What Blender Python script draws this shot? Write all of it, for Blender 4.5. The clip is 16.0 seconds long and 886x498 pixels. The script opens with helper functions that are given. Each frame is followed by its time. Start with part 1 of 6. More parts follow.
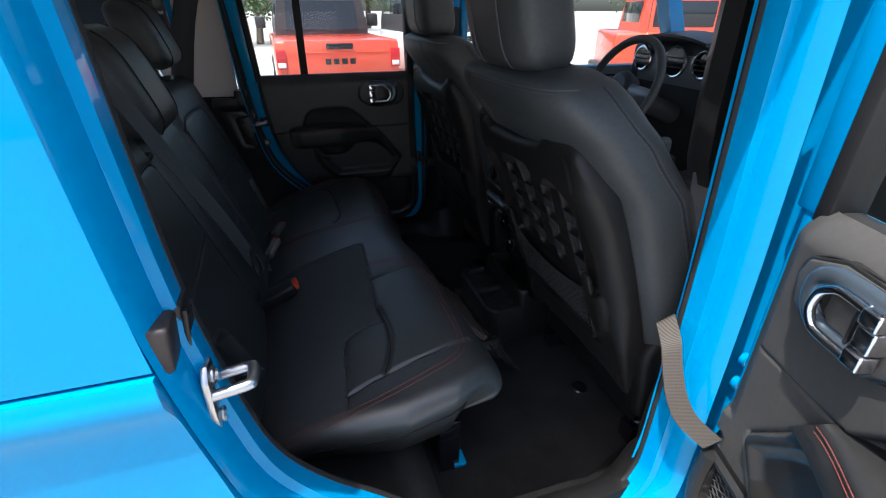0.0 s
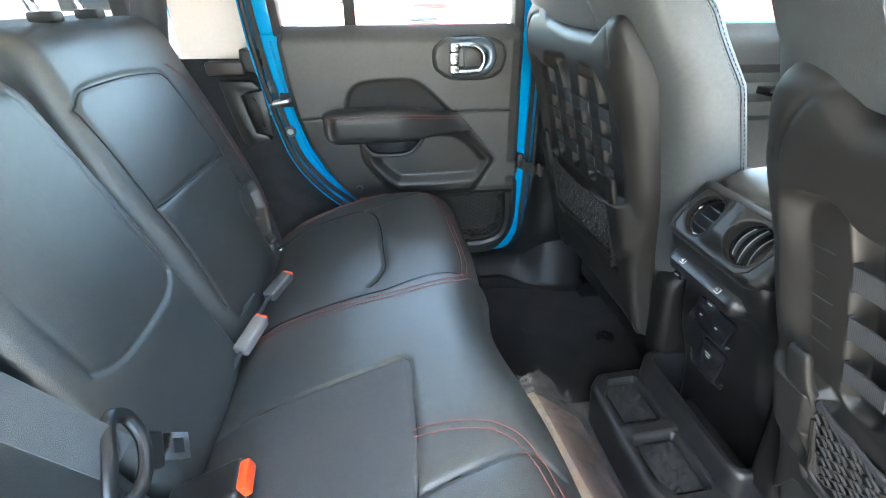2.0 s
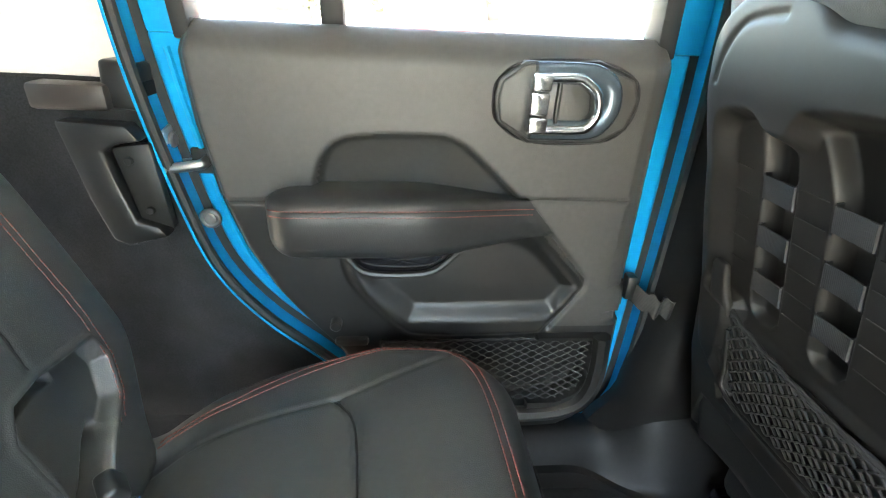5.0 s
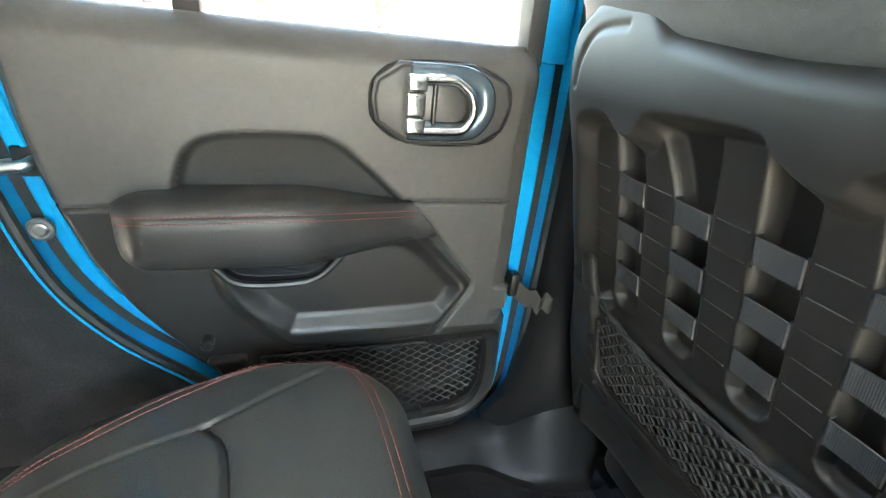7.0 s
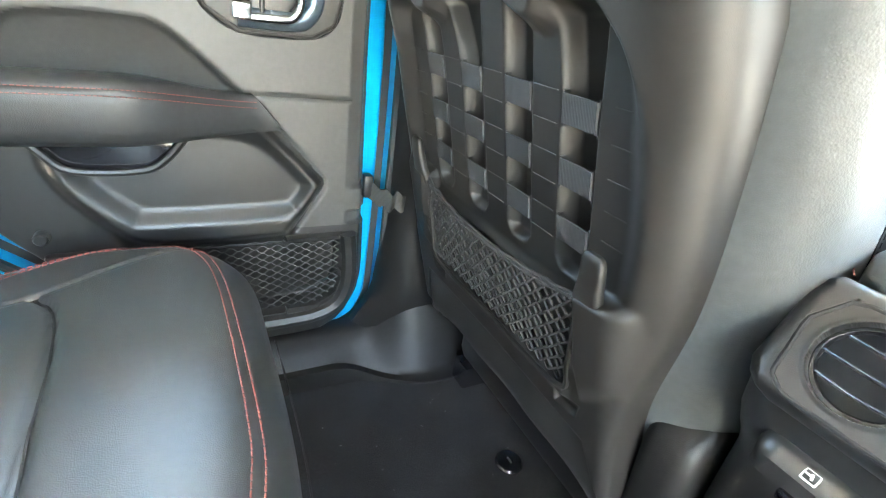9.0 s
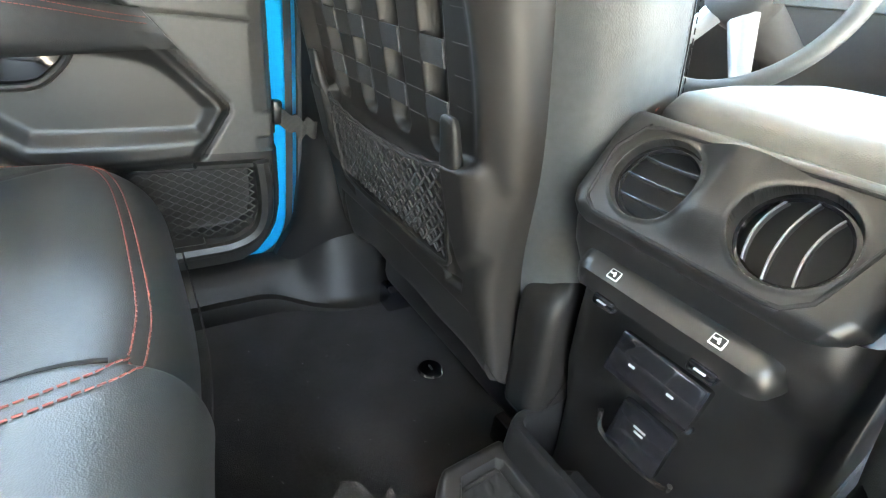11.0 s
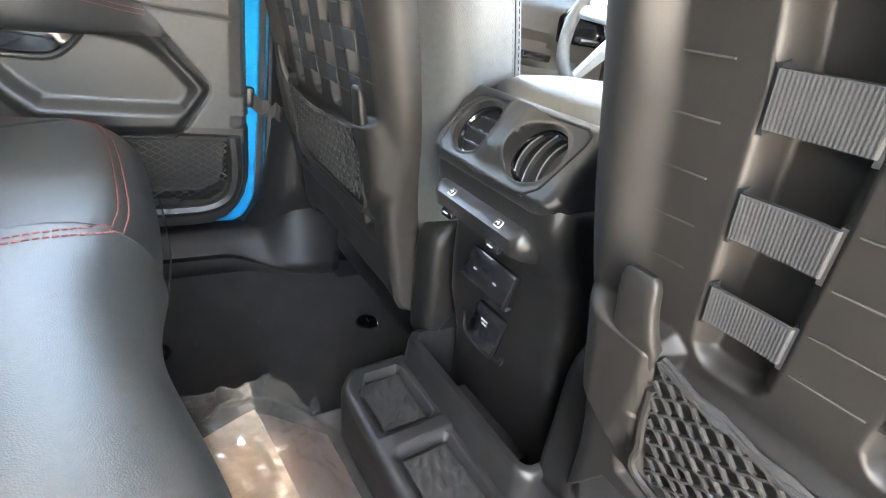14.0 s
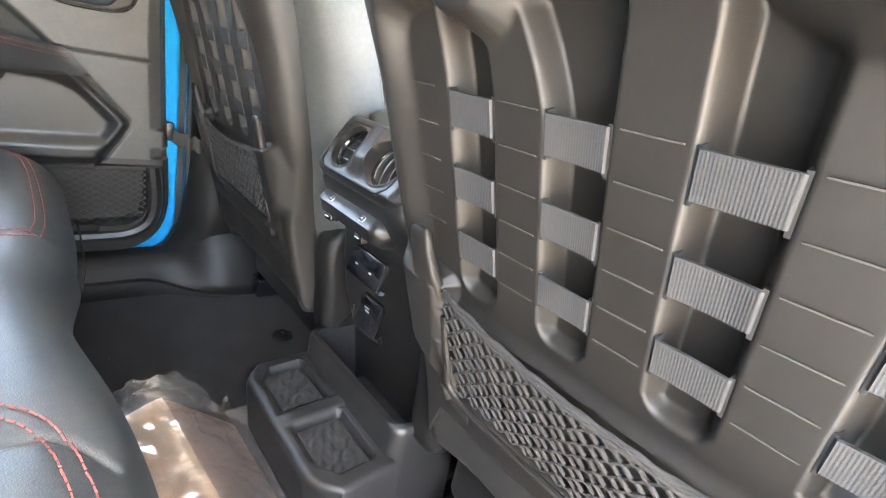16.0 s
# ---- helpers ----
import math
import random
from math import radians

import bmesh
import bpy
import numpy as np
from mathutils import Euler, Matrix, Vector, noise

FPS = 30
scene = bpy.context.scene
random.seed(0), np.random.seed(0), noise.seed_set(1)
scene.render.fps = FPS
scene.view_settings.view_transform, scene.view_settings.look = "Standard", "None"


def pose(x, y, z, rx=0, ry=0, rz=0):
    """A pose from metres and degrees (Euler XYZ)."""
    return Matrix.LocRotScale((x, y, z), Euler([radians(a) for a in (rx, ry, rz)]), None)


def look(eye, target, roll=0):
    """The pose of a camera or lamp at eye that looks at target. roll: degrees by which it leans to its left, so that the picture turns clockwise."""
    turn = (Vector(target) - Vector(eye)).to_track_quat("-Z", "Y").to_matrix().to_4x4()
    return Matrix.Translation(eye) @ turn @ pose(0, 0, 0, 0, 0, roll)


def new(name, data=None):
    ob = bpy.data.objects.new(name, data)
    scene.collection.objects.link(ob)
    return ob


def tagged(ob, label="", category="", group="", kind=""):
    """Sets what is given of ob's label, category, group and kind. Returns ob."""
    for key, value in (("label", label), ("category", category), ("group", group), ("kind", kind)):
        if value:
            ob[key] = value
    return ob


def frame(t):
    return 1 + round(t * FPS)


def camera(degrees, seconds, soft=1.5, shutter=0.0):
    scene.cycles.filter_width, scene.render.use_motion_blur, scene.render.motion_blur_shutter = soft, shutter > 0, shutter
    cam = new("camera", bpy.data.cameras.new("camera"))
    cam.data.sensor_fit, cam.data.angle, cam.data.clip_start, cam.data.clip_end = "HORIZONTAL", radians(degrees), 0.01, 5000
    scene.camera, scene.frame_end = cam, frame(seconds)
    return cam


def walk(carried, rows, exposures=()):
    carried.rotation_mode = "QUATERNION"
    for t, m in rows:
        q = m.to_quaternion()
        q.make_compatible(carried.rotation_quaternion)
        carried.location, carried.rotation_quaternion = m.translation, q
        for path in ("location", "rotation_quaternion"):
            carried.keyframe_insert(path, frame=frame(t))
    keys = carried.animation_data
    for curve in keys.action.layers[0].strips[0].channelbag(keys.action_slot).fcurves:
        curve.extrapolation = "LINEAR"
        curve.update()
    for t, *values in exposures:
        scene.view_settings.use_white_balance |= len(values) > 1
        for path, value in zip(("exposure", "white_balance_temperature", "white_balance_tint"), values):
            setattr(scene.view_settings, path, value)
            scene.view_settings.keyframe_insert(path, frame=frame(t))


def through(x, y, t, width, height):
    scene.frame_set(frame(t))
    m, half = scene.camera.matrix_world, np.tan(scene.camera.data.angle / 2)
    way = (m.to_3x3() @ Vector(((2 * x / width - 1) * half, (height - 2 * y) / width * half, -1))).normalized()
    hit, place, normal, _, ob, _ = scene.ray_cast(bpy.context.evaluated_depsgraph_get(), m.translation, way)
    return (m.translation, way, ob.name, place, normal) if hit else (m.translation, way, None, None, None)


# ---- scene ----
cam = camera(87.0, 16.0, soft=1.1)
PATH = [
    (0, (-0.556, -1.202, 1.549), (-0.019, 0.495, 0.638), 0.1),
    (0.5, (-0.505, -1.031, 1.513), (0.008, 0.671, 0.598), -0.4),
    (1, (-0.444, -0.82, 1.475), (-0.014, 0.894, 0.538), -0.6),
    (1.5, (-0.44, -0.643, 1.433), (-0.123, 1.088, 0.482), -0.5),
    (2, (-0.442, -0.499, 1.396), (-0.205, 1.239, 0.436), -0.3),
    (2.5, (-0.411, -0.376, 1.378), (-0.249, 1.367, 0.41), -0.7),
    (3, (-0.386, -0.241, 1.372), (-0.274, 1.498, 0.391), -0.0),
    (3.5, (-0.388, -0.111, 1.368), (-0.293, 1.644, 0.413), 1.1),
    (4, (-0.396, -0.014, 1.359), (-0.279, 1.744, 0.414), 1.8),
    (4.2, (-0.4, 0.02, 1.355), (-0.278, 1.783, 0.418), 1.9),
    (6.3, (-0.424, 0.189, 1.344), (0.01, 1.951, 0.505), 4.9),
    (6.5, (-0.408, 0.174, 1.345), (0.072, 1.923, 0.501), 5.1),
    (7, (-0.39, 0.131, 1.337), (0.215, 1.846, 0.504), 6.4),
    (7.5, (-0.366, 0.092, 1.309), (0.335, 1.772, 0.48), 7.5),
    (8, (-0.348, 0.067, 1.288), (0.44, 1.695, 0.434), 8.4),
    (8.5, (-0.335, 0.032, 1.275), (0.525, 1.611, 0.398), 8.5),
    (9, (-0.323, -0.009, 1.264), (0.595, 1.532, 0.379), 8.8),
    (9.5, (-0.311, -0.042, 1.247), (0.66, 1.464, 0.358), 9.7),
    (10, (-0.303, -0.069, 1.235), (0.694, 1.395, 0.305), 9.0),
    (10.2, (-0.297, -0.079, 1.23), (0.711, 1.37, 0.29), 8.7),
    (12.3, (-0.283, -0.2, 1.187), (0.847, 1.156, 0.246), 10.5),
    (12.5, (-0.289, -0.22, 1.187), (0.843, 1.144, 0.261), 11.0),
    (13, (-0.29, -0.263, 1.189), (0.843, 1.117, 0.287), 12.0),
    (13.5, (-0.291, -0.293, 1.189), (0.818, 1.112, 0.295), 12.1),
    (14, (-0.295, -0.327, 1.204), (0.813, 1.097, 0.339), 12.0),
    (14.5, (-0.296, -0.37, 1.209), (0.851, 1.048, 0.388), 11.9),
    (15, (-0.285, -0.416, 1.217), (0.931, 0.978, 0.458), 11.9),
    (15.5, (-0.295, -0.453, 1.218), (0.979, 0.929, 0.535), 12.2),
    (16, (-0.301, -0.486, 1.216), (1.005, 0.878, 0.556), 12.4),
]
walk(cam, [(t, look(eye, target, roll)) for t, eye, target, roll in PATH],
     [(0, 1.25, 6050, 10), (0.5, 2.3, 5250, 10), (1, 4.0, 5400, 3), (1.5, 4.85, 6050, 2), (2, 5.35, 6700, 1), (3, 5.75, 6950, 1), (4.2, 5.85, 7500, 1),
      (6.5, 5.8, 7500, 0), (7.5, 6.35, 7500, 1), (8.5, 6.88, 7150, 1), (10, 6.2, 7250, 1), (12.5, 6.25, 7600, 5), (16, 6.1, 7600, 10)])


# ---- light ----
world = bpy.data.worlds.new("sky")
scene.world = world
world.use_nodes = True
wn = world.node_tree.nodes
sky = wn.new("ShaderNodeTexSky")
sky.sky_type, sky.sun_disc = "NISHITA", False
sky.sun_elevation, sky.sun_rotation = radians(70), radians(246)
sky.dust_density, sky.air_density = 4.0, 1.0
world.node_tree.links.new(sky.outputs[0], wn["Background"].inputs[0])
wn["Background"].inputs[1].default_value = 0.15
sun_data = bpy.data.lights.new("sun", "SUN")
sun_data.energy, sun_data.angle, sun_data.color = 3.4, radians(0.6), (1.0, 0.95, 0.88)
sun = new("sun", sun_data)
sun.matrix_world = look((-3.2, -1.4, 9.4), (0, 0, 0))


# ---- materials ----
def material(name, base, rough=0.5, metal=0.0, coat=0.0, grain=0.0, grain_scale=600.0, vary=0.15, vary_scale=6.0,
             specular=0.5, weave=None, trans=0.0, alpha=1.0, voronoi=False, sheen=0.0):
    m = bpy.data.materials.new(name)
    m.use_nodes = True
    nt = m.node_tree
    b = nt.nodes["Principled BSDF"]
    b.inputs["Roughness"].default_value = rough
    b.inputs["Metallic"].default_value = metal
    b.inputs["Coat Weight"].default_value = coat
    b.inputs["Coat Roughness"].default_value = 0.04
    b.inputs["Specular IOR Level"].default_value = specular
    b.inputs["Transmission Weight"].default_value = trans
    b.inputs["Alpha"].default_value = alpha
    b.inputs["Sheen Weight"].default_value = sheen
    b.inputs["Base Color"].default_value = (*base, 1)
    tc = nt.nodes.new("ShaderNodeTexCoord")
    if vary:
        big = nt.nodes.new("ShaderNodeTexNoise")
        big.inputs["Scale"].default_value, big.inputs["Detail"].default_value = vary_scale, 6
        fine = nt.nodes.new("ShaderNodeTexNoise")
        fine.inputs["Scale"].default_value, fine.inputs["Detail"].default_value = vary_scale * 22, 3
        both = nt.nodes.new("ShaderNodeMath")
        both.operation = "MULTIPLY"
        ramp = nt.nodes.new("ShaderNodeMapRange")
        ramp.inputs[1].default_value, ramp.inputs[2].default_value = 0.1, 0.4
        ramp.inputs[3].default_value, ramp.inputs[4].default_value = 1 - vary, 1 + vary
        mul = nt.nodes.new("ShaderNodeVectorMath")
        mul.operation = "SCALE"
        mul.inputs[0].default_value = base
        for n in (big, fine):
            nt.links.new(tc.outputs["Object"], n.inputs["Vector"])
        nt.links.new(big.outputs[0], both.inputs[0])
        nt.links.new(fine.outputs[0], both.inputs[1])
        nt.links.new(both.outputs[0], ramp.inputs[0])
        nt.links.new(ramp.outputs[0], mul.inputs["Scale"])
        nt.links.new(mul.outputs[0], b.inputs["Base Color"])
        rr = nt.nodes.new("ShaderNodeMapRange")
        rr.inputs[3].default_value, rr.inputs[4].default_value = max(rough - 0.08, 0.02), min(rough + 0.08, 1)
        nt.links.new(big.outputs[0], rr.inputs[0])
        nt.links.new(rr.outputs[0], b.inputs["Roughness"])
    if grain or weave:
        bump = nt.nodes.new("ShaderNodeBump")
        if weave:
            wv = nt.nodes.new("ShaderNodeTexWave")
            wv.bands_direction = weave[0]
            wv.inputs["Scale"].default_value = weave[1]
            wv.inputs["Distortion"].default_value = 0.6
            wv.inputs["Detail Scale"].default_value = 30
            bump.inputs["Strength"].default_value, bump.inputs["Distance"].default_value = 0.5, 0.0003
            src = wv.outputs["Fac"]
            dark = nt.nodes.new("ShaderNodeMapRange")
            dark.inputs[3].default_value, dark.inputs[4].default_value = weave[2], 1.1
            dv = nt.nodes.new("ShaderNodeVectorMath")
            dv.operation = "SCALE"
            dv.inputs[0].default_value = base
            nt.links.new(src, dark.inputs[0])
            nt.links.new(dark.outputs[0], dv.inputs["Scale"])
            nt.links.new(dv.outputs[0], b.inputs["Base Color"])
            g = wv
        else:
            g = nt.nodes.new("ShaderNodeTexVoronoi" if voronoi else "ShaderNodeTexNoise")
            g.inputs["Scale"].default_value = grain_scale
            bump.inputs["Strength"].default_value, bump.inputs["Distance"].default_value = grain, 0.001
            src = g.outputs[0]
        nt.links.new(tc.outputs["Object"], g.inputs["Vector"])
        nt.links.new(src, bump.inputs["Height"])
        nt.links.new(bump.outputs[0], b.inputs["Normal"])
    return m


LEATHER = material("black_leather", (0.029, 0.032, 0.0315), 0.44, specular=0.95, grain=0.20, grain_scale=900, voronoi=True, vary=0.18)
LEATHER_B = material("black_leather_bolster", (0.050, 0.054, 0.054), 0.52, specular=0.5, grain=0.16, grain_scale=800, voronoi=True, vary=0.15)
LEATHER_M = material("matte_insert_leather", (0.046, 0.0475, 0.049), 0.62, specular=0.4, grain=0.2, grain_scale=700, voronoi=True, vary=0.10)
LEATHER_D = material("door_insert_leather", (0.021, 0.021, 0.021), 0.46, specular=0.42, grain=0.14, grain_scale=800, voronoi=True, vary=0.15)
SILLM = material("sill_plastic", (0.0085, 0.0082, 0.0082), 0.48, specular=0.26, grain=0.15, grain_scale=900, vary=0.2)
NET_D = material("pocket_net_cord", (0.034, 0.0335, 0.033), 0.7, vary=0.2, vary_scale=60)
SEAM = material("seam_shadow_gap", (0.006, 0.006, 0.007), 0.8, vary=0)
PLASTIC = material("black_moulded_plastic", (0.0125, 0.0122, 0.0122), 0.35, specular=0.5, grain=0.10, grain_scale=1400, vary=0.12)
PANEL = material("seatback_plastic", (0.0112, 0.0100, 0.0090), 0.52, specular=0.38, grain=0.08, grain_scale=1500, vary=0.12)
SKIRT = material("seat_skirt_vinyl", (0.017, 0.0165, 0.016), 0.6, specular=0.35, grain=0.25, grain_scale=900, vary=0.15)
BINM = material("console_tray_plastic", (0.013, 0.0128, 0.013), 0.40, specular=0.45, grain=0.14, grain_scale=1300, vary=0.14)
ALCOVE_SHADE = material("shaded_recess_vinyl", (0.036, 0.035, 0.033), 0.6, specular=0.3, grain=0.16, grain_scale=1100, voronoi=True, vary=0.12)
TRIM = material("door_trim_vinyl", (0.054, 0.052, 0.049), 0.44, specular=0.4, grain=0.16, grain_scale=1100, voronoi=True, vary=0.12)
TRIM_LOW = material("door_trim_plastic", (0.0145, 0.0138, 0.0132), 0.40, specular=0.45, grain=0.12, grain_scale=1300, vary=0.12)
CARPET = material("black_carpet", (0.013, 0.013, 0.014), 0.95, specular=0.06, grain=1.0, grain_scale=900, vary=0.5, vary_scale=14, sheen=0.1)
CARPET_G = material("grey_carpet", (0.085, 0.084, 0.083), 0.95, specular=0.1, grain=1.0, grain_scale=900, vary=0.4, vary_scale=20)
CARPET_S = material("side_wall_carpet", (0.024, 0.024, 0.025), 0.95, specular=0.1, grain=1.0, grain_scale=900, vary=0.4, vary_scale=20)
BLUE = material("blue_car_paint", (0.0, 0.265, 0.555), 0.33, coat=0.4, specular=0.12, vary=0.03, vary_scale=3)
CHROME = material("satin_chrome", (0.75, 0.76, 0.78), 0.16, metal=1.0, vary=0.03)
STEEL = material("zinc_steel", (0.6, 0.6, 0.6), 0.3, metal=1.0, vary=0.1)
GREYMETAL = material("dark_anodised_bezel", (0.10, 0.13, 0.16), 0.25, metal=0.6, vary=0.05)
RUBBER = material("black_rubber", (0.012, 0.012, 0.012), 0.65, vary=0.1)
STRAP = material("woven_elastic_strap", (0.027, 0.0275, 0.029), 0.72, specular=0.35, grain=0.3, grain_scale=1600, vary=0)
BELT = material("seat_belt_webbing", (0.060, 0.067, 0.072), 0.5, grain=0.6, grain_scale=1800, vary=0.1)
CHECK = material("door_check_webbing", (0.085, 0.072, 0.060), 0.85, weave=("Z", 150.0, 0.5), vary=0)
# Same check webbing, with the shade at the far door in its colour.
CHECK_SHADED = material("shaded_check_webbing", (0.034, 0.031, 0.028), 0.8, weave=("Z", 150.0, 0.5), vary=0)
NETMAT = material("elastic_net_cord", (0.027, 0.0265, 0.0265), 0.85, specular=0.25, vary=0.2, vary_scale=60)
RED_T = material("red_stitch_thread", (0.20, 0.052, 0.040), 0.8, vary=0)
GREY_T = material("grey_stitch_thread", (0.10, 0.10, 0.11), 0.7, vary=0)
ORANGE = material("orange_red_plastic", (0.85, 0.08, 0.02), 0.35, vary=0.03)
BUCKLE_P = material("pale_buckle_plastic", (0.15, 0.143, 0.142), 0.45, vary=0.05)
BUCKLE = material("grey_buckle_plastic", (0.075, 0.075, 0.079), 0.45, vary=0.05)
WHITE_I = material("white_icon_print", (0.48, 0.48, 0.48), 0.5, vary=0)
GREY_I = material("pale_slit_edge", (0.034, 0.032, 0.030), 0.6, vary=0)
PAPER = material("hardtop_inner_skin", (0.66, 0.58, 0.53), 0.8, vary=0.03)
BROWN = material("brown_kraft_booklet", (0.74, 0.57, 0.43), 0.5, vary=0.15, vary_scale=12)
CORNER = material("brown_black_plastic", (0.030, 0.023, 0.021), 0.5, grain=0.2, grain_scale=900, vary=0.15)
ROSE = material("pinkish_booklet", (0.70, 0.49, 0.41), 0.5, vary=0.15, vary_scale=12)
DASH = material("dash_plastic", (0.035, 0.035, 0.036), 0.55, grain=0.3, grain_scale=900, vary=0.1)
SILVER = material("silver_dash_panel", (0.24, 0.25, 0.26), 0.35, metal=0.4, vary=0.05)
ASPHALT = material("lot_asphalt", (0.34, 0.315, 0.285), 0.9, grain=0.6, grain_scale=60, vary=0.25, vary_scale=0.6)
REDPAINT = material("orange_red_car_paint", (0.78, 0.075, 0.03), 0.3, coat=0.8, vary=0.03)
WHITEPAINT = material("white_car_paint", (0.78, 0.78, 0.78), 0.3, coat=0.8, vary=0.03)
DARKTOP = material("black_soft_top", (0.03, 0.032, 0.035), 0.6, vary=0.1)
DARKGLASS = material("dark_tinted_glass", (0.02, 0.025, 0.03), 0.05, vary=0.0)
TAIL = material("red_lamp_lens", (0.5, 0.01, 0.01), 0.15, coat=0.5, vary=0)
TYRE = material("tyre_rubber", (0.02, 0.02, 0.02), 0.8, vary=0.1)
BARK = material("bark", (0.12, 0.085, 0.06), 0.9, vary=0.3)
LEAF = material("leaves", (0.06, 0.11, 0.03), 0.6, vary=0.4, vary_scale=2)
GLOSSBLACK = material("gloss_black", (0.01, 0.01, 0.012), 0.08, vary=0)


def clear_material(name, tint, rough, amount, milk=0.0):
    m = bpy.data.materials.new(name)
    m.use_nodes = True
    nt = m.node_tree
    out = nt.nodes["Material Output"]
    tr = nt.nodes.new("ShaderNodeBsdfTransparent")
    tr.inputs[0].default_value = (*tint, 1)
    gl = nt.nodes.new("ShaderNodeBsdfGlossy")
    gl.inputs["Roughness"].default_value = rough
    fr = nt.nodes.new("ShaderNodeFresnel")
    fr.inputs[0].default_value = amount
    mx = nt.nodes.new("ShaderNodeMixShader")
    nt.links.new(fr.outputs[0], mx.inputs[0])
    nt.links.new(tr.outputs[0], mx.inputs[1])
    nt.links.new(gl.outputs[0], mx.inputs[2])
    last = mx
    if milk:
        df = nt.nodes.new("ShaderNodeBsdfTranslucent")
        df.inputs[0].default_value = (0.9, 0.9, 0.9, 1)
        d2 = nt.nodes.new("ShaderNodeBsdfDiffuse")
        d2.inputs[0].default_value = (0.9, 0.9, 0.9, 1)
        ad = nt.nodes.new("ShaderNodeMixShader")
        last = nt.nodes.new("ShaderNodeMixShader")
        last.inputs[0].default_value = milk
        nt.links.new(df.outputs[0], ad.inputs[1])
        nt.links.new(d2.outputs[0], ad.inputs[2])
        nt.links.new(mx.outputs[0], last.inputs[1])
        nt.links.new(ad.outputs[0], last.inputs[2])
    nt.links.new(last.outputs[0], out.inputs[0])
    return m


def shell_material(name, colour, through):
    """White roof shell; lets daylight through, added to brighten the cabin from above."""
    m = bpy.data.materials.new(name)
    m.use_nodes = True
    nt = m.node_tree
    df, tl, mx = nt.nodes.new("ShaderNodeBsdfDiffuse"), nt.nodes.new("ShaderNodeBsdfTranslucent"), nt.nodes.new("ShaderNodeMixShader")
    tx = nt.nodes.new("ShaderNodeTexNoise")
    tx.inputs["Scale"].default_value = 9
    mr = nt.nodes.new("ShaderNodeMapRange")
    mr.inputs[3].default_value, mr.inputs[4].default_value = through * 0.85, through * 1.15
    nt.links.new(tx.outputs[0], mr.inputs[0])
    nt.links.new(mr.outputs[0], mx.inputs[0])
    df.inputs[0].default_value, tl.inputs[0].default_value = (*colour, 1), (*colour, 1)
    nt.links.new(df.outputs[0], mx.inputs[1])
    nt.links.new(tl.outputs[0], mx.inputs[2])
    nt.links.new(mx.outputs[0], nt.nodes["Material Output"].inputs[0])
    return m


# Daylight through the roof is extra cabin light; the front panels pass more.
HARDTOP = shell_material("daylight_passing_hardtop", (0.80, 0.80, 0.78), 0.05)
HARDTOP_F = shell_material("daylight_passing_panel", (0.82, 0.82, 0.80), 0.08)
GLASS = clear_material("window_glass", (0.93, 0.96, 0.95), 0.0, 1.3)
TINT = clear_material("tinted_window_glass", (0.30, 0.31, 0.31), 0.0, 1.35)
FILM = clear_material("clear_plastic_film", (0.97, 0.97, 0.97), 0.09, 2.3, 0.10)
FILM_W = clear_material("clear_plastic_film_folded", (0.95, 0.96, 0.97), 0.06, 2.4, 0.17)

# ---- mesh helpers ----
FLIP = [Matrix.Identity(4)]


def mesh_of(name, verts, faces, mat, smooth=True, sharp=38):
    me = bpy.data.meshes.new(name)
    M = FLIP[-1]
    vs = np.asarray(verts, float).reshape(-1, 3)
    R = np.array(M.to_3x3())
    vs = vs @ R.T + np.array(M.translation)
    if M.to_3x3().determinant() < 0:
        faces = [tuple(reversed(f)) for f in faces]
    me.from_pydata(vs.tolist(), [], [tuple(int(i) for i in f) for f in faces])
    me.materials.append(mat)
    me.shade_smooth() if smooth else None
    if smooth and sharp:
        me.set_sharp_from_angle(angle=radians(sharp))
    me.update()
    return me


def thing(name, at, label, category, group="", kind=""):
    ob = new(name)
    ob.empty_display_size = 0.05
    ob.location = FLIP[-1] @ Vector(at)
    return tagged(ob, label, category, group, kind)


def part(name, shape, mat, parent=None, label="", smooth=True, sharp=38):
    verts, faces = shape
    ob = new(name, mesh_of(name, verts, faces, mat, smooth, sharp))
    if parent is not None:
        ob.parent = parent
        base = parent.matrix_basis.copy()
        if parent.parent is not None:
            base = parent.parent.matrix_basis @ parent.matrix_parent_inverse @ base
        ob.matrix_parent_inverse = base.inverted()
    if label:
        ob["label"] = label
    return ob


def solo(name, shape, mat, label, category, group="", kind="", smooth=True, sharp=38):
    return tagged(part(name, shape, mat, None, "", smooth, sharp), label, category, group, kind)


def join(*shapes):
    vs, fs, k = [], [], 0
    for v, f in shapes:
        v = np.asarray(v, float).reshape(-1, 3)
        vs.append(v)
        fs += [tuple(i + k for i in q) for q in f]
        k += len(v)
    return np.concatenate(vs), fs


def sheet(Pt, close_u=False, close_v=False):
    n, m = Pt.shape[:2]
    fs = []
    for i in range(n if close_u else n - 1):
        for j in range(m if close_v else m - 1):
            a, b = i * m + j, ((i + 1) % n) * m + j
            c, d = ((i + 1) % n) * m + (j + 1) % m, i * m + (j + 1) % m
            fs.append((a, b, c, d))
    return Pt.reshape(-1, 3), fs


